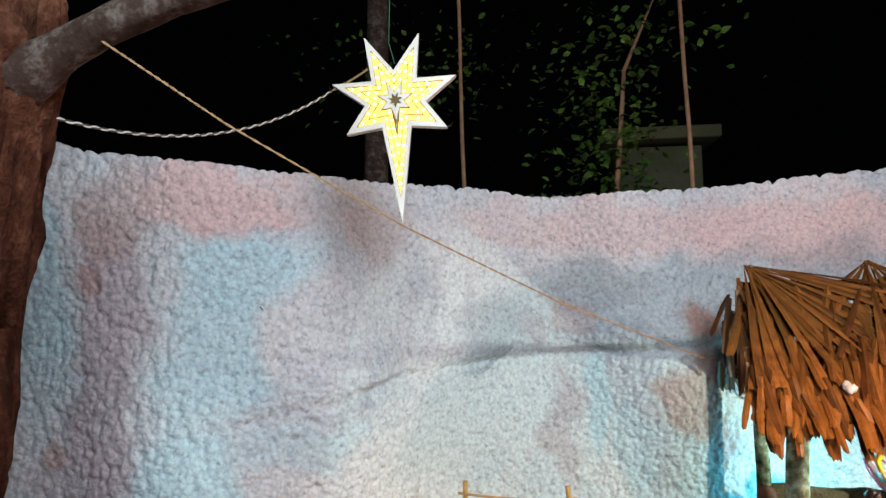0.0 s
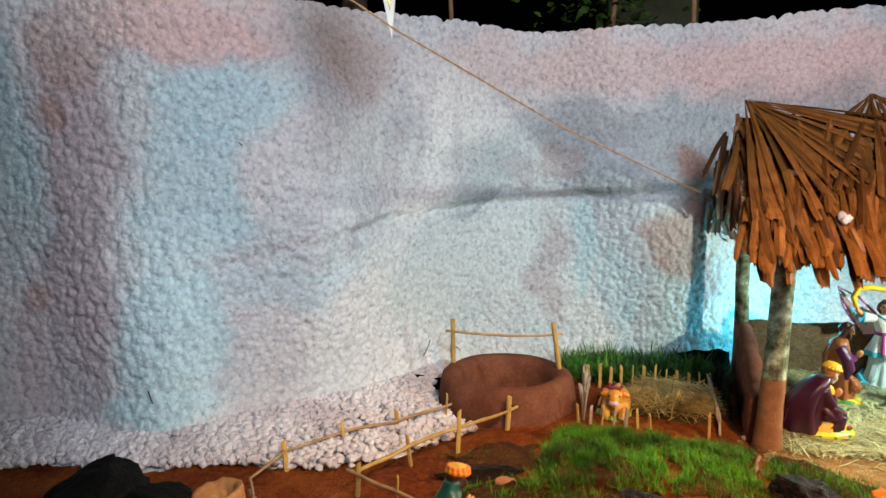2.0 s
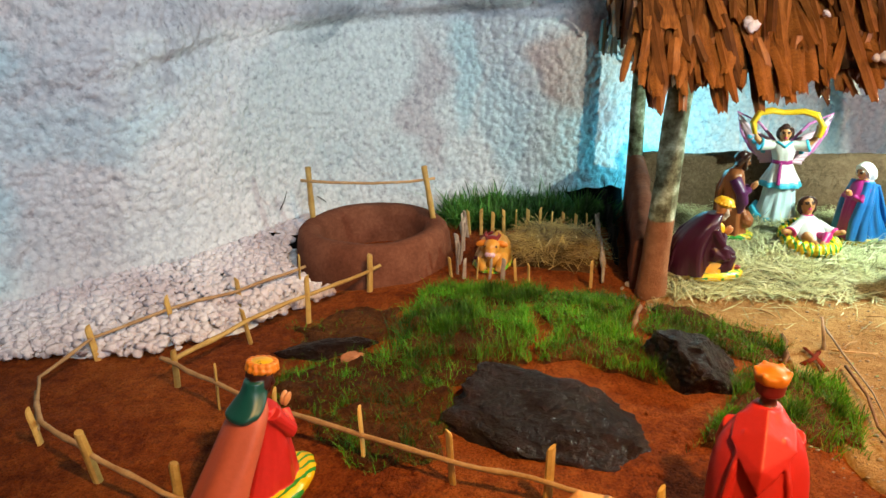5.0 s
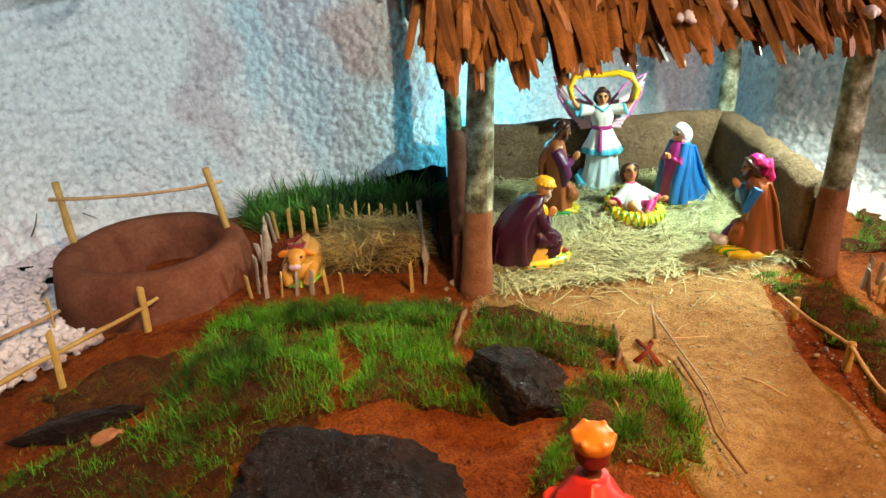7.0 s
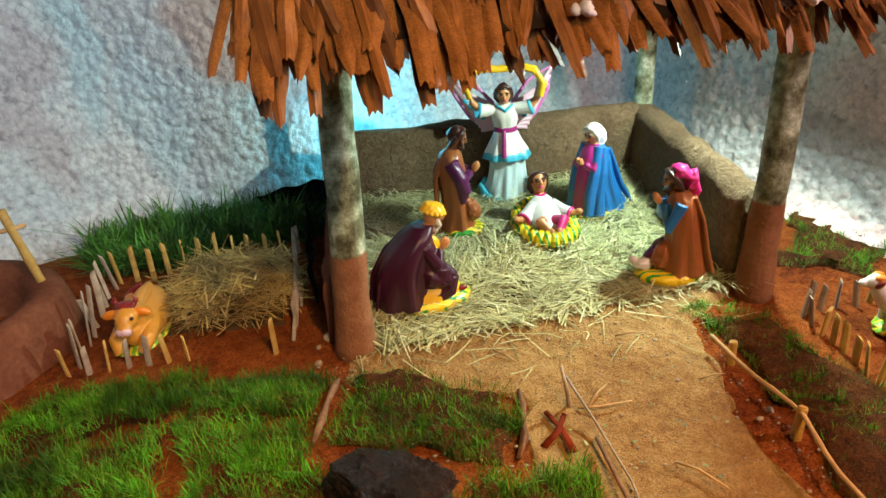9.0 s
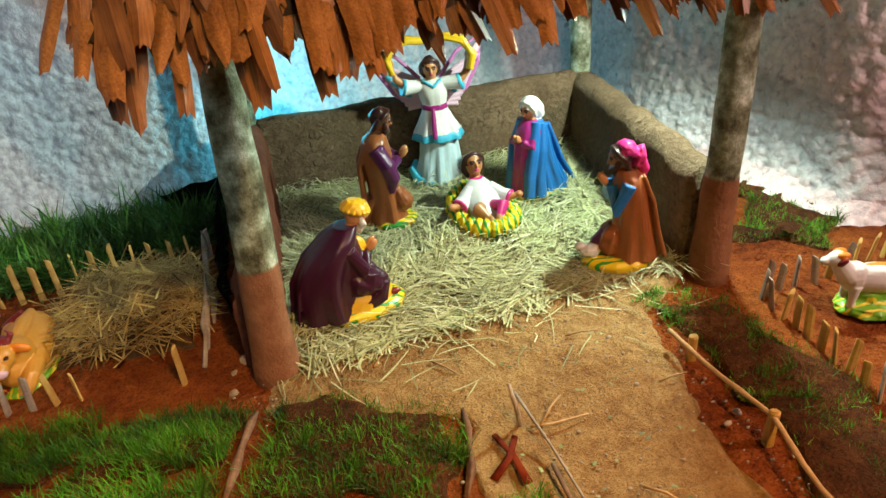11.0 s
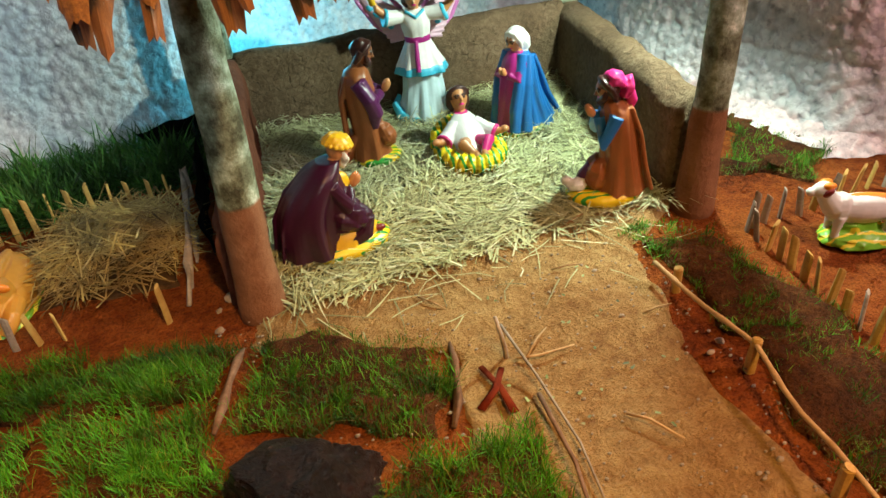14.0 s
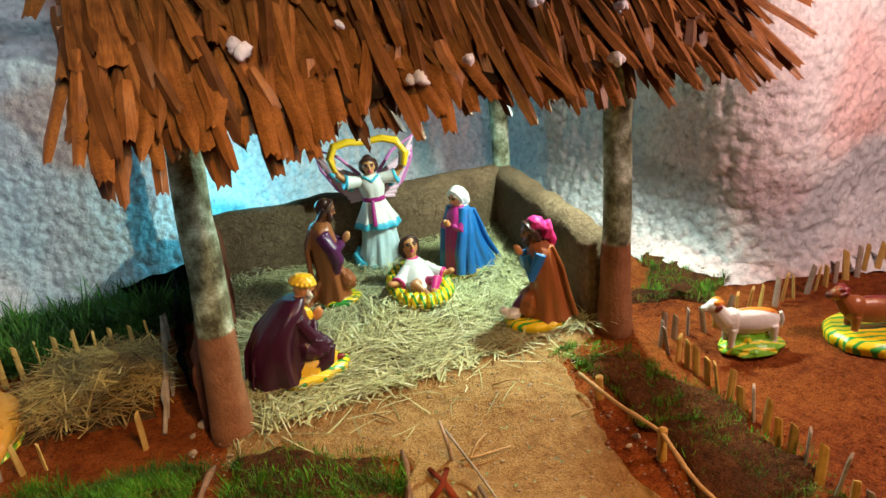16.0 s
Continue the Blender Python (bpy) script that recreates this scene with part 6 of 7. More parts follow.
culm("bamboo_culm", "thick bamboo stump with a ragged chopped end", (0.80, 1.26, -0.05), (0.80, 1.25, 0.445), 0.050, 0.022, 0.30)


# ---- turf, grass and straw ----
def in_quad(quad, k, l):
    a, b, c, d = (Vector(q) for q in quad)
    return a.lerp(b, k).lerp(d.lerp(c, k), l)


def sod(quad, thick, label):
    bm = bmesh.new()
    n = 26
    rows = []
    for i in range(n):
        rows.append([])
        for j in range(n):
            p = in_quad(quad, j / (n - 1), i / (n - 1))
            e = min(i, j, n - 1 - i, n - 1 - j)
            w = wander(p)
            z = lift(p.x, p.y) + (thick * (0.55 if e == 1 else 1) + 0.014 * noise.noise(Vector((p.x * 16, p.y * 16, 3))) + 0.006 * noise.noise(Vector((p.x * 50, p.y * 50, 3))) if e > 0 else -0.02)
            rows[-1].append(bm.verts.new((p.x + w.x, p.y + w.y, z)))
    for a, b in zip(rows, rows[1:]):
        for j in range(n - 1):
            bm.faces.new((a[j], a[j + 1], b[j + 1], b[j]))
    bmesh.ops.recalc_face_normals(bm, faces=bm.faces)
    return tagged(part("turf_slab", bm, SOD), label, "turf", "turf slabs")


def strands(name, label, material, items):
    """Many thin bent blades in one mesh: each is a start, a way, a length, a half-width and a bend."""
    verts, faces = [], []
    for p, d, ln, w, bend in items:
        side = d.cross(Vector((0, 0, 1)))
        side = (side if side.length > 0.05 else Vector((math.cos(p.x * 900), math.sin(p.x * 900), 0))).normalized() * w
        n0 = len(verts)
        for k in (0, 0.4, 0.75):
            q = p + d * (ln * k) + bend * k * k
            s = side * (1 - 0.35 * k)
            verts += [q - s, q + s]
        verts.append(p + d * ln + bend)
        faces += [(n0, n0 + 1, n0 + 3, n0 + 2), (n0 + 2, n0 + 3, n0 + 5, n0 + 4), (n0 + 4, n0 + 5, n0 + 6)]
    me = bpy.data.meshes.new(name)
    me.from_pydata([tuple(v) for v in verts], [], faces)
    me.materials.append(material)
    return tagged(new(name, me), label, "grass" if material in (GRASS, DARKGRASS, MOSS) else "straw", kind="stuff")


def wander(p):
    q = Vector((p.x, p.y, 0))
    return Vector((noise.noise(q * 5 + Vector((0, 0, 1))) * 0.07 + noise.noise(q * 14 + Vector((0, 0, 2))) * 0.035, noise.noise(q * 5 + Vector((0, 0, 6))) * 0.07 + noise.noise(q * 14 + Vector((0, 0, 7))) * 0.035))


def blades(quad, count, tall, thick, clump=0.45, lean=0.35, w=0.0011, fringe=0.14):
    out = []
    for _ in range(count * 6):
        if len(out) >= count:
            break
        k, l = rnd(-0.05, 1.05), rnd(-0.05, 1.05)
        edge = min(k, 1 - k, l, 1 - l) + 0.05
        p = in_quad(quad, k, l)
        p += wander(p)
        f = noise.noise(Vector((p.x * 8, p.y * 8, 2))) * 0.6 + noise.noise(Vector((p.x * 21, p.y * 21, 4))) * 0.5
        if f < clump * 2 - 1 + rnd(-0.3, 0.3) or rnd(0, fringe) > edge:
            continue
        h = tall * rnd(0.35, 1.15) * (0.6 + 0.9 * max(0, f))
        d = Vector((random.gauss(0, lean), random.gauss(0, lean), 1)).normalized()
        out.append((Vector((p.x, p.y, lift(p.x, p.y) + thick - 0.012)), d, h, w * rnd(0.7, 1.3), Vector((random.gauss(0, 0.5), random.gauss(0, 0.5), -0.35)) * h * rnd(0.1, 0.8)))
    return out


SODS = [
    # quad, slab height, lush blades, thin blades, height
    ([(0.62, 3.08), (1.05, 3.00), (1.05, 2.82), (0.54, 2.86)], 0.03, 3400, 500, 0.058),
    ([(0.53, 2.80), (0.98, 2.75), (0.88, 2.32), (0.44, 2.42)], 0.035, 4600, 1200, 0.058),
    ([(1.06, 2.90), (1.38, 2.78), (1.32, 2.62), (1.03, 2.70)], 0.025, 3600, 300, 0.055),
    ([(1.02, 2.66), (1.33, 2.58), (1.24, 2.18), (0.93, 2.30)], 0.03, 3800, 1400, 0.05),
    ([(1.42, 2.77), (1.82, 2.57), (1.70, 2.27), (1.36, 2.48)], 0.022, 2200, 2600, 0.042),
    ([(1.66, 2.27), (1.86, 2.20), (1.74, 1.86), (1.50, 1.92)], 0.022, 1900, 900, 0.055),
    ([(1.42, 2.12), (1.64, 2.26), (1.50, 1.93), (1.24, 1.86)], 0.02, 1490, 1500, 0.04),
    ([(0.04, 2.50), (0.44, 2.50), (0.62, 2.20), (0.20, 2.12)], 0.02, 1000, 2200, 0.04),
    ([(0.20, 2.12), (0.62, 2.20), (0.60, 1.86), (0.36, 1.92)], 0.02, 700, 1500, 0.04),
    ([(2.50, 2.60), (2.70, 2.52), (2.58, 1.80), (2.32, 1.86)], 0.028, 1490, 3000, 0.034),
    ([(2.95, 2.72), (3.42, 3.05), (3.42, 2.66), (3.12, 2.54)], 0.03, 1490, 3000, 0.032),
    ([(0.47, 2.54), (0.90, 2.43), (0.74, 2.16), (0.44, 2.22)], 0.012, 420, 1500, 0.036),
    ([(0.02, 2.86), (0.50, 2.92), (0.46, 2.57), (0.08, 2.55)], 0.014, 160, 700, 0.03),
    ([(2.32, 1.86), (2.58, 1.80), (2.45, 1.3), (2.18, 1.3)], 0.026, 1300, 1800, 0.034),
]
for quad, thick, lush, thin, tall in SODS:
    sod(quad, thick, "slab of turf with " + ("thick green grass" if lush > 1500 else "thin worn grass and bare earth"))
    strands("grass", "thick bright green grass on the turf" if lush > 1500 else "sparse green grass on the turf", GRASS, blades(quad, int(lush * 1.7), tall * 1.5, thick, 0.42 if lush > 1500 else 0.46, 0.32, 0.0009))
    strands("grass", "thin yellowed grass on the turf", MOSS, blades(quad, int(thin * 1.6 + 900), max(tall * 0.55, 0.024), thick, 0.36, 0.9, 0.0008))

strands("grass", "tuft of grass by the path's edge", GRASS, blades([(2.43, 2.62), (2.62, 2.60), (2.60, 2.46), (2.44, 2.46)], 700, 0.035, 0.03, 0.4, 0.6))
strands("tall_grass", "long dark green grass along the foot of the cotton wall", DARKGRASS, blades([(0.66, 4.18), (1.72, 4.16), (1.56, 3.78), (0.80, 3.82)], 8500, 0.25, 0.0, 0.2, 0.75, 0.0034))
strands("tall_grass", "tall sprigs of grass against the cotton wall", DARKGRASS, blades([(0.80, 4.14), (1.55, 4.12), (1.50, 3.95), (0.85, 3.98)], 900, 0.38, 0.0, 0.2, 1.0, 0.0028))


def straw(center, spread, count, height, length, w, turn=0.0):
    out = []
    for _ in range(count):
        a, r = rnd(0, 2 * math.pi), math.sqrt(random.random())
        q = Vector((math.cos(a) * spread[0], math.sin(a) * spread[1], 0)) * r
        q = Matrix.Rotation(turn, 3, "Z") @ q
        z = height * (1 - 0.7 * r * r) * rnd(0.1, 1.0) + 0.012
        d = Vector((math.cos(b := rnd(0, 2 * math.pi)), math.sin(b), random.gauss(0, 0.16))).normalized()
        ln = length * rnd(0.4, 1.3)
        out.append((Vector(center) + q + Vector((0, 0, z)) - d * ln * 0.5, d, ln, w * rnd(0.6, 1.4), Vector((random.gauss(0, 0.02), random.gauss(0, 0.02), random.gauss(-0.005, 0.012)))))
    return out


def straw_heap(name, label, material, corners, h):
    """The packed heap under the loose strands."""
    bm = bmesh.new()
    n = 40
    rows = []
    for i in range(n):
        rows.append([])
        for j in range(n):
            p = in_quad(corners, j / (n - 1), i / (n - 1))
            e = min(i, j, n - 1 - i, n - 1 - j) / (n / 2)
            z = h * min(1, e * 3) ** 0.7 + 0.012 * noise.noise(Vector((p.x * 16, p.y * 16, 1))) - (0.03 if e == 0 else 0)
            rows[-1].append(bm.verts.new((p.x + 0.03 * noise.noise(Vector((p.x * 9, p.y * 9, 5))), p.y + 0.03 * noise.noise(Vector((p.x * 9, p.y * 9, 7))), z)))
    for a, b in zip(rows, rows[1:]):
        for j in range(n - 1):
            bm.faces.new((a[j], a[j + 1], b[j + 1], b[j]))
    bmesh.ops.recalc_face_normals(bm, faces=bm.faces)
    tagged(part(name, bm, material), label, "straw", kind="stuff")


# Both beds are dark: the shade between the straws is put into their colour.
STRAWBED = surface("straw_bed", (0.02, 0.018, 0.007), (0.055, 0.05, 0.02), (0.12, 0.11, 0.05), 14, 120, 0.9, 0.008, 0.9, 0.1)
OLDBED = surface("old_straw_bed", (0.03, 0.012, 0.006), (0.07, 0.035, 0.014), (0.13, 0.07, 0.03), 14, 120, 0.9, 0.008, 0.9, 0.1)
straw_heap("straw_bed", "dark bed under the hut's pale straw, shade between strands in its colour", STRAWBED, [(1.82, 3.93), (3.02, 3.62), (2.68, 2.74), (1.60, 2.92)], 0.02)
floor = []


def straw_top(p, back):
    """The uneven height of the straw: low tussocks, banked up against the rear wall."""
    q = Vector((p.x, p.y, 0))
    return 0.028 + 0.030 * (noise.noise(q * 6) + 0.5 * noise.noise(q * 15) + 0.4) + 0.055 * max(0, 1 - back * 4.5)


for _ in range(11500):
    l = random.random()
    p = in_quad([(1.76, 3.95), (3.03, 3.62), (2.70, 2.70), (1.55, 2.86)], random.random(), l)
    b = rnd(0, 6.283) if random.random() < 0.45 else random.gauss(3 * noise.noise(Vector((p.x * 3, p.y * 3, 9))), 0.5)
    d = Vector((math.cos(b), math.sin(b), random.gauss(0, 0.17))).normalized()
    ln = 0.13 * rnd(0.35, 1.5)
    top = max(straw_top(p, l) * (1 if l < 0.9 else 0.6), 0.015)
    floor.append((Vector((p.x, p.y, top * math.sqrt(random.random()) + 0.012)) - d * ln * 0.5, d, ln, 0.0019 * rnd(0.5, 1.5), Vector((random.gauss(0, 0.014), random.gauss(0, 0.014), random.gauss(0, 0.008)))))
for _ in range(2200):
    p = in_quad([(1.82, 3.92), (3.02, 3.62), (2.86, 3.14), (1.74, 3.76)], random.random() ** 0.7, random.random())
    a = rnd(0, 6.283)
    d = Vector((math.cos(a), math.sin(a), abs(random.gauss(0.3, 0.4)))).normalized()
    floor.append((Vector((p.x, p.y, 0.04)), d, rnd(0.06, 0.16), 0.0017, Vector((random.gauss(0, 0.03), random.gauss(0, 0.03), -0.03))))
for _ in range(85):
    p = in_quad([(1.45, 2.92), (2.62, 2.72), (2.45, 2.46), (1.45, 2.66)], random.random(), random.random() ** 2)
    a = rnd(0, 6.283)
    d = Vector((math.cos(a), math.sin(a), 0.03)).normalized()
    floor.append((Vector((p.x, p.y, lift(p.x, p.y) + 0.02)), d, rnd(0.05, 0.17), 0.0017, Vector((random.gauss(0, 0.03), random.gauss(0, 0.03), -0.004))))
for _ in range(70):
    a = rnd(0, 6.283)
    floor.append((Vector((2.69 + rnd(-0.05, 0.03), 2.73 + rnd(-0.04, 0.03), 0.02)), Vector((math.cos(a) * 0.6, math.sin(a) * 0.6, 0.6)).normalized(), rnd(0.06, 0.17), 0.0015, Vector((math.cos(a), math.sin(a), -0.9)) * 0.06))
strands("straw", "loose pale straw strewn over the hut floor", STRAW, floor)
straw_heap("straw_bed", "dark heap under the cow pen's old straw, shade between strands in its colour", OLDBED, [(0.96, 3.72), (1.42, 3.62), (1.33, 3.16), (0.98, 3.28)], 0.035)
strands("straw", "loose brown straw in the cow pen", OLDSTRAW, straw((1.20, 3.45, 0.02), (0.23, 0.25), 1300, 0.10, 0.19, 0.0022))

# ---- twigs, leaves and a crossed red shadow on the path ----
def twig(name, label, pts, r, mat=STICK):
    tagged(part(name, tube(bmesh.new(), pts, [r, r * 0.9, r * 0.6][: len(pts)] if len(pts) <= 3 else [r * (1 - 0.5 * k / len(pts)) for k in range(len(pts))], 7), mat), label, "twig", "twigs")


twig("upright_twig", "short twig stuck upright in the path", [(1.925, 2.405, -0.02), (1.922, 2.41, 0.04), (1.915, 2.415, 0.085), (1.91, 2.43, 0.13)], 0.007, GREYSTICK)
twig("leaning_twig", "long thin twig leaning across the path", [(1.93, 2.44, 0.09), (1.93, 2.30, 0.045), (1.90, 2.12, 0.035), (1.84, 1.95, 0.03)], 0.0038, GREYSTICK)
for x, y, a, ln in ((2.28, 2.34, -10, 0.08), (1.72, 2.78, 40, 0.12), (1.86, 2.72, -70, 0.10), (2.20, 2.60, -20, 0.09), (1.60, 2.05, 80, 0.10), (2.36, 2.75, 10, 0.12)):
    ca, sa = math.cos(radians(a)), math.sin(radians(a))
    twig("twig", "thin dry twig on the packed earth", [(x, y, lift(x, y) + 0.022), (x + ca * ln * 0.5, y + sa * ln * 0.5, lift(x, y) + 0.028), (x + ca * ln, y + sa * ln * 0.9, lift(x, y) + 0.022)], 0.0026)
# The crossed shadow of twigs is modelled as two flat dark red strips.
crossed = thing("crossed_shadow", "red crossed shadow on the path, laid as two flat dark red strips", "sticks", at=(1.843, 2.330, lift(1.84, 2.33) + 0.022))
for pts in ([(0.010, 0.075, 0.004), (0.012, 0.0, 0.006), (-0.002, -0.075, 0.003)], [(0.045, 0.045, 0.008), (0.0, 0.0, 0.012), (-0.058, -0.030, 0.006)]):
    bm = tube(bmesh.new(), pts, [0.007, 0.008, 0.009], 10, 0, 0.5)
    for v in bm.verts:
        v.co.z *= 0.35
    part("shadow_strip", bm, REDSHADE, crossed)
for name, pts in (("edging_strip", [(1.41, 2.775), (1.385, 2.715), (1.35, 2.652), (1.325, 2.58), (1.285, 2.505)]), ("edging_strip", [(1.838, 2.520), (1.812, 2.455), (1.786, 2.405), (1.755, 2.34), (1.71, 2.28)])):
    bm = tube(bmesh.new(), [(x, y, lift(x, y) + 0.016 + 0.004 * (k % 2)) for k, (x, y) in enumerate(pts)], [0.004, 0.009, 0.006, 0.010, 0.005], 10, 0, 0.9)
    tagged(part(name, bm, EDGING), "crooked strip of grey mud-caked root edging the turf", "edging", "turf edging")
twig("leaning_twig", "long mud-caked twig along the edge of the grass", [(1.905, 2.26, 0.04), (1.885, 2.19, 0.045), (1.855, 2.08, 0.05), (1.80, 1.95, 0.04), (1.77, 1.80, 0.05)], 0.0055, EDGING)
twig("twig", "forked dry twig lying on the packed earth", [(1.935, 2.385, 0.025), (1.98, 2.36, 0.03), (2.07, 2.345, 0.026)], 0.0035)
twig("twig", "forked dry twig lying on the packed earth", [(1.955, 2.372, 0.03), (2.005, 2.40, 0.04), (2.05, 2.425, 0.03)], 0.0030)
twig("twig", "curved dry twig lying on the packed earth", [(2.03, 2.13, 0.025), (2.055, 2.09, 0.03), (2.078, 2.02, 0.026)], 0.0035)
grit = []
for _ in range(800):
    q = in_quad([(1.35, 2.95), (2.72, 2.66), (2.22, 1.45), (1.62, 1.45)], random.random(), random.random())
    r = rnd(0.0015, 0.0045) * (1.7 if random.random() < 0.06 else 1)
    grit.append((Vector((q.x, q.y, max(lift(q.x, q.y), -0.01) + 0.013)), (r * rnd(1, 1.6), r, r * 0.7), 0.5))
tagged(lumps("grit", grit, 1, STONE), "fine loose grit on the packed path", "gravel", kind="stuff")
clods = []
for _ in range(2600):
    q = Vector((rnd(-1.3, 3.4), rnd(1.2, 3.3), 0))
    r = rnd(0.002, 0.007) * (1.8 if random.random() < 0.05 else 1)
    clods.append((Vector((q.x, q.y, lift(q.x, q.y))), (r * rnd(1, 1.5), r, r * 0.8), 0.5))
tagged(lumps("clods", clods, 1, SOIL), "crumbs of red soil on the ground", "soil", kind="stuff")
strips = []
for _ in range(26):
    p = in_quad([(1.95, 2.62), (2.40, 2.60), (2.30, 2.05), (1.80, 2.05)], random.random(), random.random())
    a = rnd(0, 6.283)
    strips.append((Vector((p.x, p.y, lift(p.x, p.y) + 0.020)), Vector((math.cos(a), math.sin(a), 0.05)), rnd(0.008, 0.016), 0.0034, Vector((0, 0, 0))))
strands("fallen_leaves", "tiny fallen green leaves scattered on the path", PALELEAF, strips)

# dead wisps, flecks and grass stuck to the cotton
for s, z, ln, ang in ((2.60, 0.27, 0.09, -70), (3.31, 1.33, 0.05, -60), (3.05, 1.42, 0.03, -50), (4.12, 0.18, 0.10, 60), (4.35, 0.20, 0.07, -40)):
    x, y, nx, ny = (float(c) for c in wall_curve(np.array(s)))
    p = Vector((x + nx * 0.06, y + ny * 0.06, z))
    t = Vector((-ny, nx, 0))
    q = p + t * (ln * math.cos(radians(ang))) + Vector((0, 0, ln * math.sin(radians(ang))))
    twig("dark_wisp", "dark dry stalk caught in the cotton", [p, p.lerp(q, 0.5) + Vector((nx, ny, 0)) * 0.01, q], 0.003, DARKWIRE)

# ---- the star, its wires, and the rope ----
def build_star():
    c = Vector((-0.10, 2.30, 2.205))
    star = thing("star_lantern", "white plastic eight-pointed star lantern lit by warm yellow LEDs", "lantern", at=c, turn=4)
    star.rotation_euler[1] = radians(-3)

    def outline(k, tail):
        angs = [(i * 360 / 8) for i in range(8)]
        pts = []
        tips = {90 - 22.5: 0.278, 90 + 22.5: 0.278, 90 - 67.5 - 4: 0.252, 90 + 67.5 + 4: 0.252, -32: 0.228, 180 + 32: 0.228, -90: tail}
        order = sorted(tips)
        for i, a in enumerate(order):
            r = tips[a] * k
            if a == -90:
                r = tail * k
            pts.append((r * math.cos(radians(a)), r * math.sin(radians(a))))
            b = order[(i + 1) % len(order)] + (360 if i == len(order) - 1 else 0)
            mid = (a + b) / 2
            if a == -90:
                mid = -62
            if i == len(order) - 1:
                mid = 180 + 62
            pts.append((0.118 * k * math.cos(radians(mid)), 0.118 * k * math.sin(radians(mid))))
        return pts

    def plate(name, k, tail, y0, y1, mat, hole=0.0, label=""):
        bm = bmesh.new()
        o = outline(k, tail)
        i = outline(hole, tail) if hole else None
        fr, bk = ([bm.verts.new((x, y, z)) for x, z in o] for y in (y0, y1))
        n = len(o)
        for j in range(n):
            bm.faces.new((fr[j], fr[(j + 1) % n], bk[(j + 1) % n], bk[j]))
        if hole:
            fi, bi = ([bm.verts.new((x, y, z)) for x, z in i] for y in (y0, y1))
            for j in range(n):
                bm.faces.new((fi[j], fi[(j + 1) % n], fr[(j + 1) % n], fr[j]))
                bm.faces.new((bk[j], bk[(j + 1) % n], bi[(j + 1) % n], bi[j]))
                bm.faces.new((bi[j], bi[(j + 1) % n], fi[(j + 1) % n], fi[j]))
        else:
            bm.faces.new(fr)
            bm.faces.new(bk[::-1])
        bmesh.ops.recalc_face_normals(bm, faces=bm.faces)
        part(name, bm, mat, star, label, smooth=False)

    plate("rim", 1.0, 0.475, -0.020, 0.008, STARWHITE, 0.80, "flat white plastic border")
    plate("back_plate", 0.985, 0.475, 0.010, 0.018, STARWHITE)
    plate("slot", 0.80, 0.475, -0.016, 0.004, STARLINE, 0.775, "dark slot between the borders")
    plate("lit_band", 0.775, 0.475, -0.014, 0.004, STARLIT, 0.56, "glowing translucent band")
    plate("slot", 0.56, 0.475, -0.016, 0.004, STARLINE, 0.53)
    plate("lit_band", 0.53, 0.475, -0.014, 0.004, STARLIT, 0.30)
    plate("slot", 0.30, 0.475, -0.018, 0.004, STARLINE, 0.27)
    plate("core", 0.27, 0.30, -0.020, 0.004, STARWHITE, 0.12, "small white inner star")
    plate("eye", 0.12, 0.2, -0.010, 0.004, STARLINE)
    bm = bmesh.new()
    bmesh.ops.create_icosphere(bm, subdivisions=1, radius=0.0055)
    led = bpy.data.meshes.new("led")
    bm.to_mesh(led)
    bm.free()
    led.materials.append(LED)
    for k in (0.68, 0.43):
        o = outline(k, 0.475)
        for (x0, z0), (x1, z1) in zip(o, o[1:] + o[:1]):
            n = max(1, int(math.hypot(x1 - x0, z1 - z0) / 0.032))
            for j in range(n):
                ob = new("led", led)
                ob.location = (x0 + (x1 - x0) * j / n, -0.018, z0 + (z1 - z0) * j / n)
                ob.parent = star
    hang = thing("hanging_wire", "thin green wire from which the star hangs", "wire")
    part("strand", tube(bmesh.new(), [(-0.105, 2.31, 2.36), (-0.13, 2.32, 2.45), (-0.125, 2.32, 2.6), (-0.13, 2.32, 3.4)], 0.002, 5), GREENWIRE, hang)


build_star()


def sag(a, b, drop, n=40):
    a, b = Vector(a), Vector(b)
    return [a.lerp(b, k / n) - Vector((0, 0, drop * 4 * (k / n) * (1 - k / n))) for k in range(n + 1)]


def twisted(name, label, pts, r, turns, mats, category):
    ob = thing(name, label, category)
    for s, mat in enumerate(mats):
        out = []
        fine = [pts[i].lerp(pts[i + 1], k / 5) for i in range(len(pts) - 1) for k in range(5)]
        for i, p in enumerate(fine):
            a = i * turns + s * 2 * math.pi / len(mats)
            out.append(p + Vector((0.25 * math.cos(a), math.cos(a) * 0.3, math.sin(a))) * r)
        part("strand", tube(bmesh.new(), out, r * 0.9, 6), mat, ob)


twisted("flex_cable", "twisted black and white flex sagging from the tree to the star", sag((-0.80, 1.30, 1.905), (-0.345, 2.28, 2.255), 0.11), 0.0028, 0.75, (WHITEWIRE, DARKWIRE), "cable")
twisted("tie_string", "orange string tying the cable to the star", sag((-0.345, 2.28, 2.255), (-0.20, 2.27, 2.33), 0.004, 10), 0.003, 0.9, (ROPE, ROPE), "string")
twisted("coir_rope", "coir rope stretched from the tree limb to the hut roof", [Vector(a).lerp(Vector(b), k / 12) for a, b in (((-0.567, 1.20, 2.03), (-0.365, 1.402, 1.885)), ((-0.365, 1.402, 1.885), (0.016, 1.783, 1.66)), ((0.016, 1.783, 1.66), (0.51, 2.28, 1.42)), ((0.51, 2.28, 1.42), (1.25, 3.02, 1.135))) for k in range(12)], 0.0019, 0.8, (ROPE, ROPE), "rope")

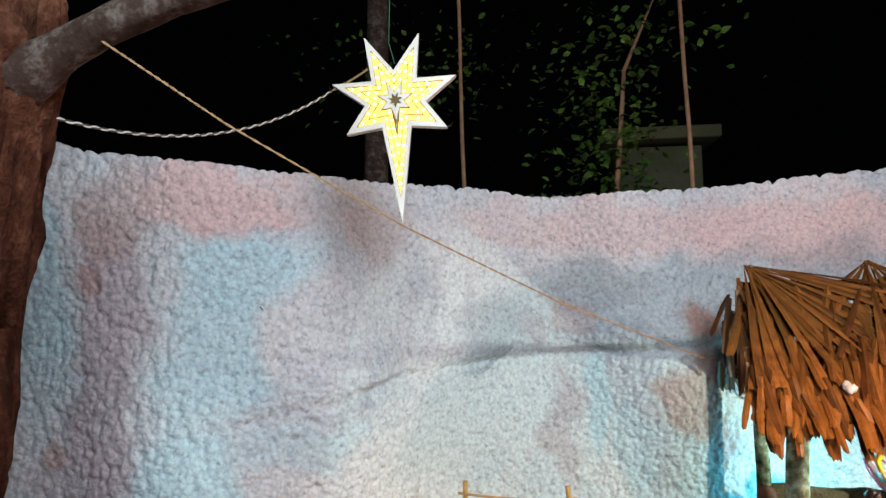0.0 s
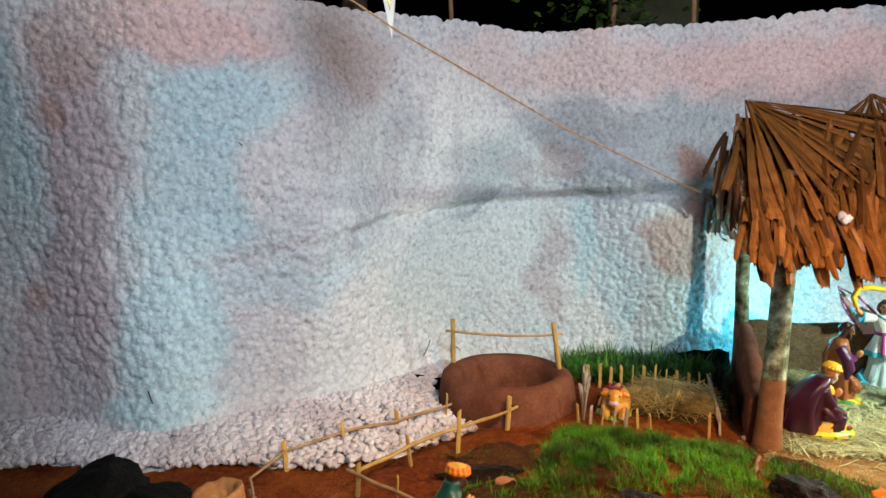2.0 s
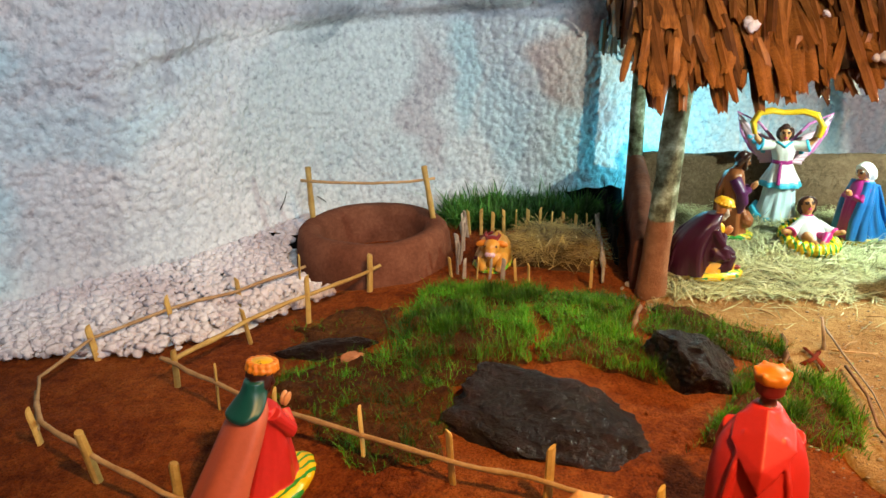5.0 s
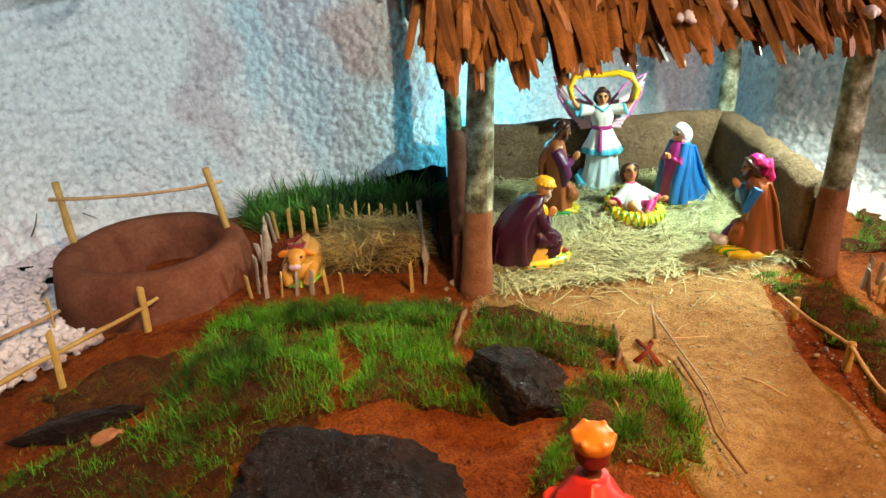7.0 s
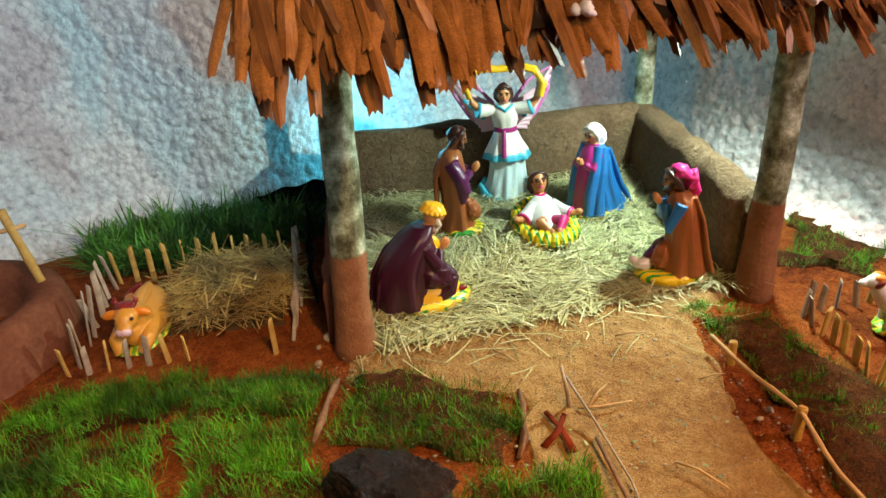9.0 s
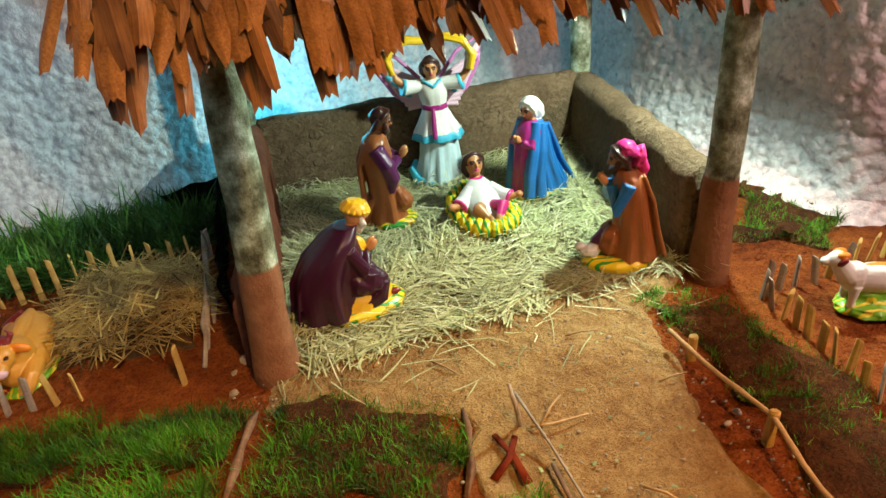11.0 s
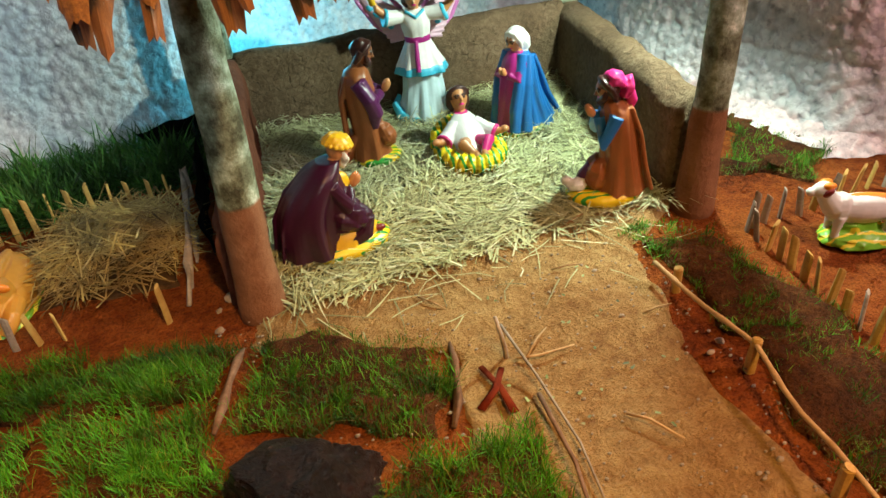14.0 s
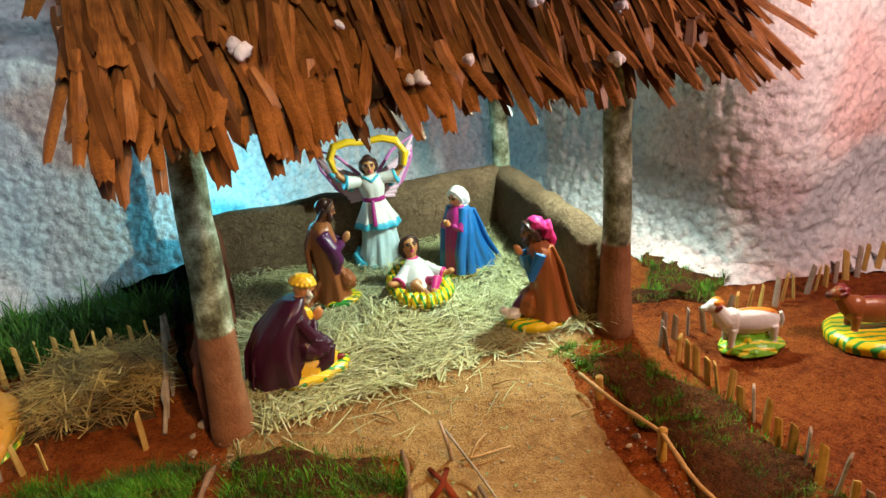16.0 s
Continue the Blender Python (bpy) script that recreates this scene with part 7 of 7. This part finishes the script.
# ---- the tree ----
def build_tree():
    tree = thing("tree", "old tree with reddish furrowed bark and one long limb", "tree")
    bm = bmesh.new()
    pts = [(-1.145, 1.25, -0.1), (-1.105, 1.25, 0.5), (-1.070, 1.25, 1.0), (-1.040, 1.25, 1.4), (-1.010, 1.25, 1.7), (-0.985, 1.25, 1.95), (-0.985, 1.25, 2.2), (-0.95, 1.24, 2.6), (-1.0, 1.2, 3.4)]
    fine = [Vector(a).lerp(Vector(b), k / 8) for a, b in zip(pts, pts[1:]) for k in range(20)]
    rad = [0.20 + 0.05 * max(0, 1 - p.z / 0.4) + 0.02 * math.exp(-((p.z - 2.0) / 0.2) ** 2) for p in fine]
    tube(bm, fine, rad, 90, 0, 0.08)
    for v in bm.verts:
        a = math.atan2(v.co.y - 1.25, v.co.x + 0.95)
        v.co += Vector((math.cos(a), math.sin(a), 0)) * (0.020 * noise.noise(Vector((a * 5, v.co.z * 2.2, 3))) + 0.022 * noise.noise(Vector((a * 13, v.co.z * 4, 9))) + 0.008 * noise.noise(Vector((a * 30, v.co.z * 14, 2))))
    part("trunk", bm, BARK, tree, "furrowed reddish trunk")
    bm = bmesh.new()
    limb = [(-0.90, 1.25, 1.93), (-0.77, 1.24, 1.985), (-0.68, 1.23, 2.03), (-0.567, 1.22, 2.075), (-0.406, 1.21, 2.13), (-0.235, 1.2, 2.16), (0.1, 1.2, 2.32), (0.4, 1.15, 2.7)]
    fine = [Vector(a).lerp(Vector(b), k / 6) for a, b in zip(limb, limb[1:]) for k in range(6)]
    tube(bm, fine, [0.042 + 0.055 * max(0, 1 - k / 14) ** 1.5 for k in range(len(fine))], 24, 0, 0.12)
    part("limb", bm, PALEBARK, tree, "pale scaly limb")


build_tree()

# ---- beyond the wall: poles, a trunk, leaves, a low building ----
for x, y, z0, x1, r, label in ((1.575, 4.40, 0, 1.49, 0.020, "slender bare wooden pole behind the wall"), (0.02, 4.30, 0, -0.03, 0.018, "slender bare wooden pole behind the wall")):
    bm = tube(bmesh.new(), [(x + (x1 - x) * k / 10 + 0.012 * noise.noise(Vector((k * 0.7, x, 0))), y, 4.2 * k / 10) for k in range(11)], [r * (1 - 0.04 * k) for k in range(11)], 10, 0, 0.15)
    tagged(part("pole", bm, POLE), label, "pole", "poles")
far = thing("far_tree", "dim tree trunk with drooping twigs behind the wall", "tree")
part("trunk", tube(bmesh.new(), [(-0.95 + 0.10 * k / 8, 5.6, 0.7 * k) for k in range(9)], [0.13 - 0.005 * k for k in range(9)], 18, 0, 0.15), PALEBARK, far)


def foliage(name, label, spots, parent=None):
    verts, faces = [], []
    for c, r, n, size in spots:
        for _ in range(n):
            p = Vector(c) + Vector((random.gauss(0, r[0]), random.gauss(0, r[1]), random.gauss(0, r[2])))
            m = Euler((rnd(-0.9, 0.9), rnd(-0.9, 0.9), rnd(0, 6.283))).to_matrix()
            s = size * rnd(0.6, 1.3)
            i = len(verts)
            for x, y, z in ((0, 0, 0), (0.32, 0.35, 0.06), (0.22, 0.75, 0.02), (0, 1.05, -0.08), (-0.22, 0.75, 0.02), (-0.32, 0.35, 0.06)):
                verts.append(tuple(p + m @ Vector((x * s, y * s, z * s))))
            faces.append(tuple(range(i, i + 6)))
    me = bpy.data.meshes.new(name)
    me.from_pydata(verts, [], faces)
    me.materials.append(FOLIAGE)
    ob = new(name, me)
    if parent:
        ob.parent = parent
    return ob


bush = thing("shrub", "leafy shrub climbing behind the cotton wall", "shrub")
part("stem", tube(bmesh.new(), [(0.95, 4.9, 0), (1.0, 4.9, 1.2), (1.1, 4.9, 2.2), (1.2, 4.95, 3.2), (1.5, 5.0, 3.9)], [0.03, 0.026, 0.022, 0.016, 0.008], 8, 0, 0.2), POLE, bush)
tagged(foliage("leaves", "", [((1.15, 4.9, 2.45), (0.20, 0.15, 0.22), 240, 0.07), ((1.05, 4.95, 3.0), (0.22, 0.15, 0.25), 170, 0.07), ((1.35, 5.0, 3.5), (0.35, 0.2, 0.22), 160, 0.07), ((0.85, 4.95, 2.6), (0.2, 0.15, 0.3), 120, 0.06)], bush), "scattered dark green leaves")
tagged(foliage("leaves", "", [((-0.5, 5.5, 3.6), (0.6, 0.2, 0.25), 200, 0.06), ((-0.1, 5.3, 3.3), (0.2, 0.2, 0.25), 60, 0.06)], far), "drooping small leaves")
far2 = thing("outbuilding", "low rendered outbuilding with a slab roof in the dark", "building")
bm = bmesh.new()
box(bm, pose(1.95, 8.2, 1.5), (0.95, 1.6, 3.3), 0, 0.02)
part("wall", bm, CONCRETE, far2)
bm = bmesh.new()
box(bm, pose(1.95, 8.2, 3.25), (1.25, 2.1, 0.14), 0, 0.02)
part("roof", bm, CONCRETE, far2, "thin concrete slab")
bm = bmesh.new()
box(bm, pose(6.0, 9.0, 1.35), (6.5, 0.2, 2.9), 0, 0.02)
tagged(part("boundary_wall", bm, CONCRETE), "dim boundary wall far behind in the dark", "wall", kind="structure")
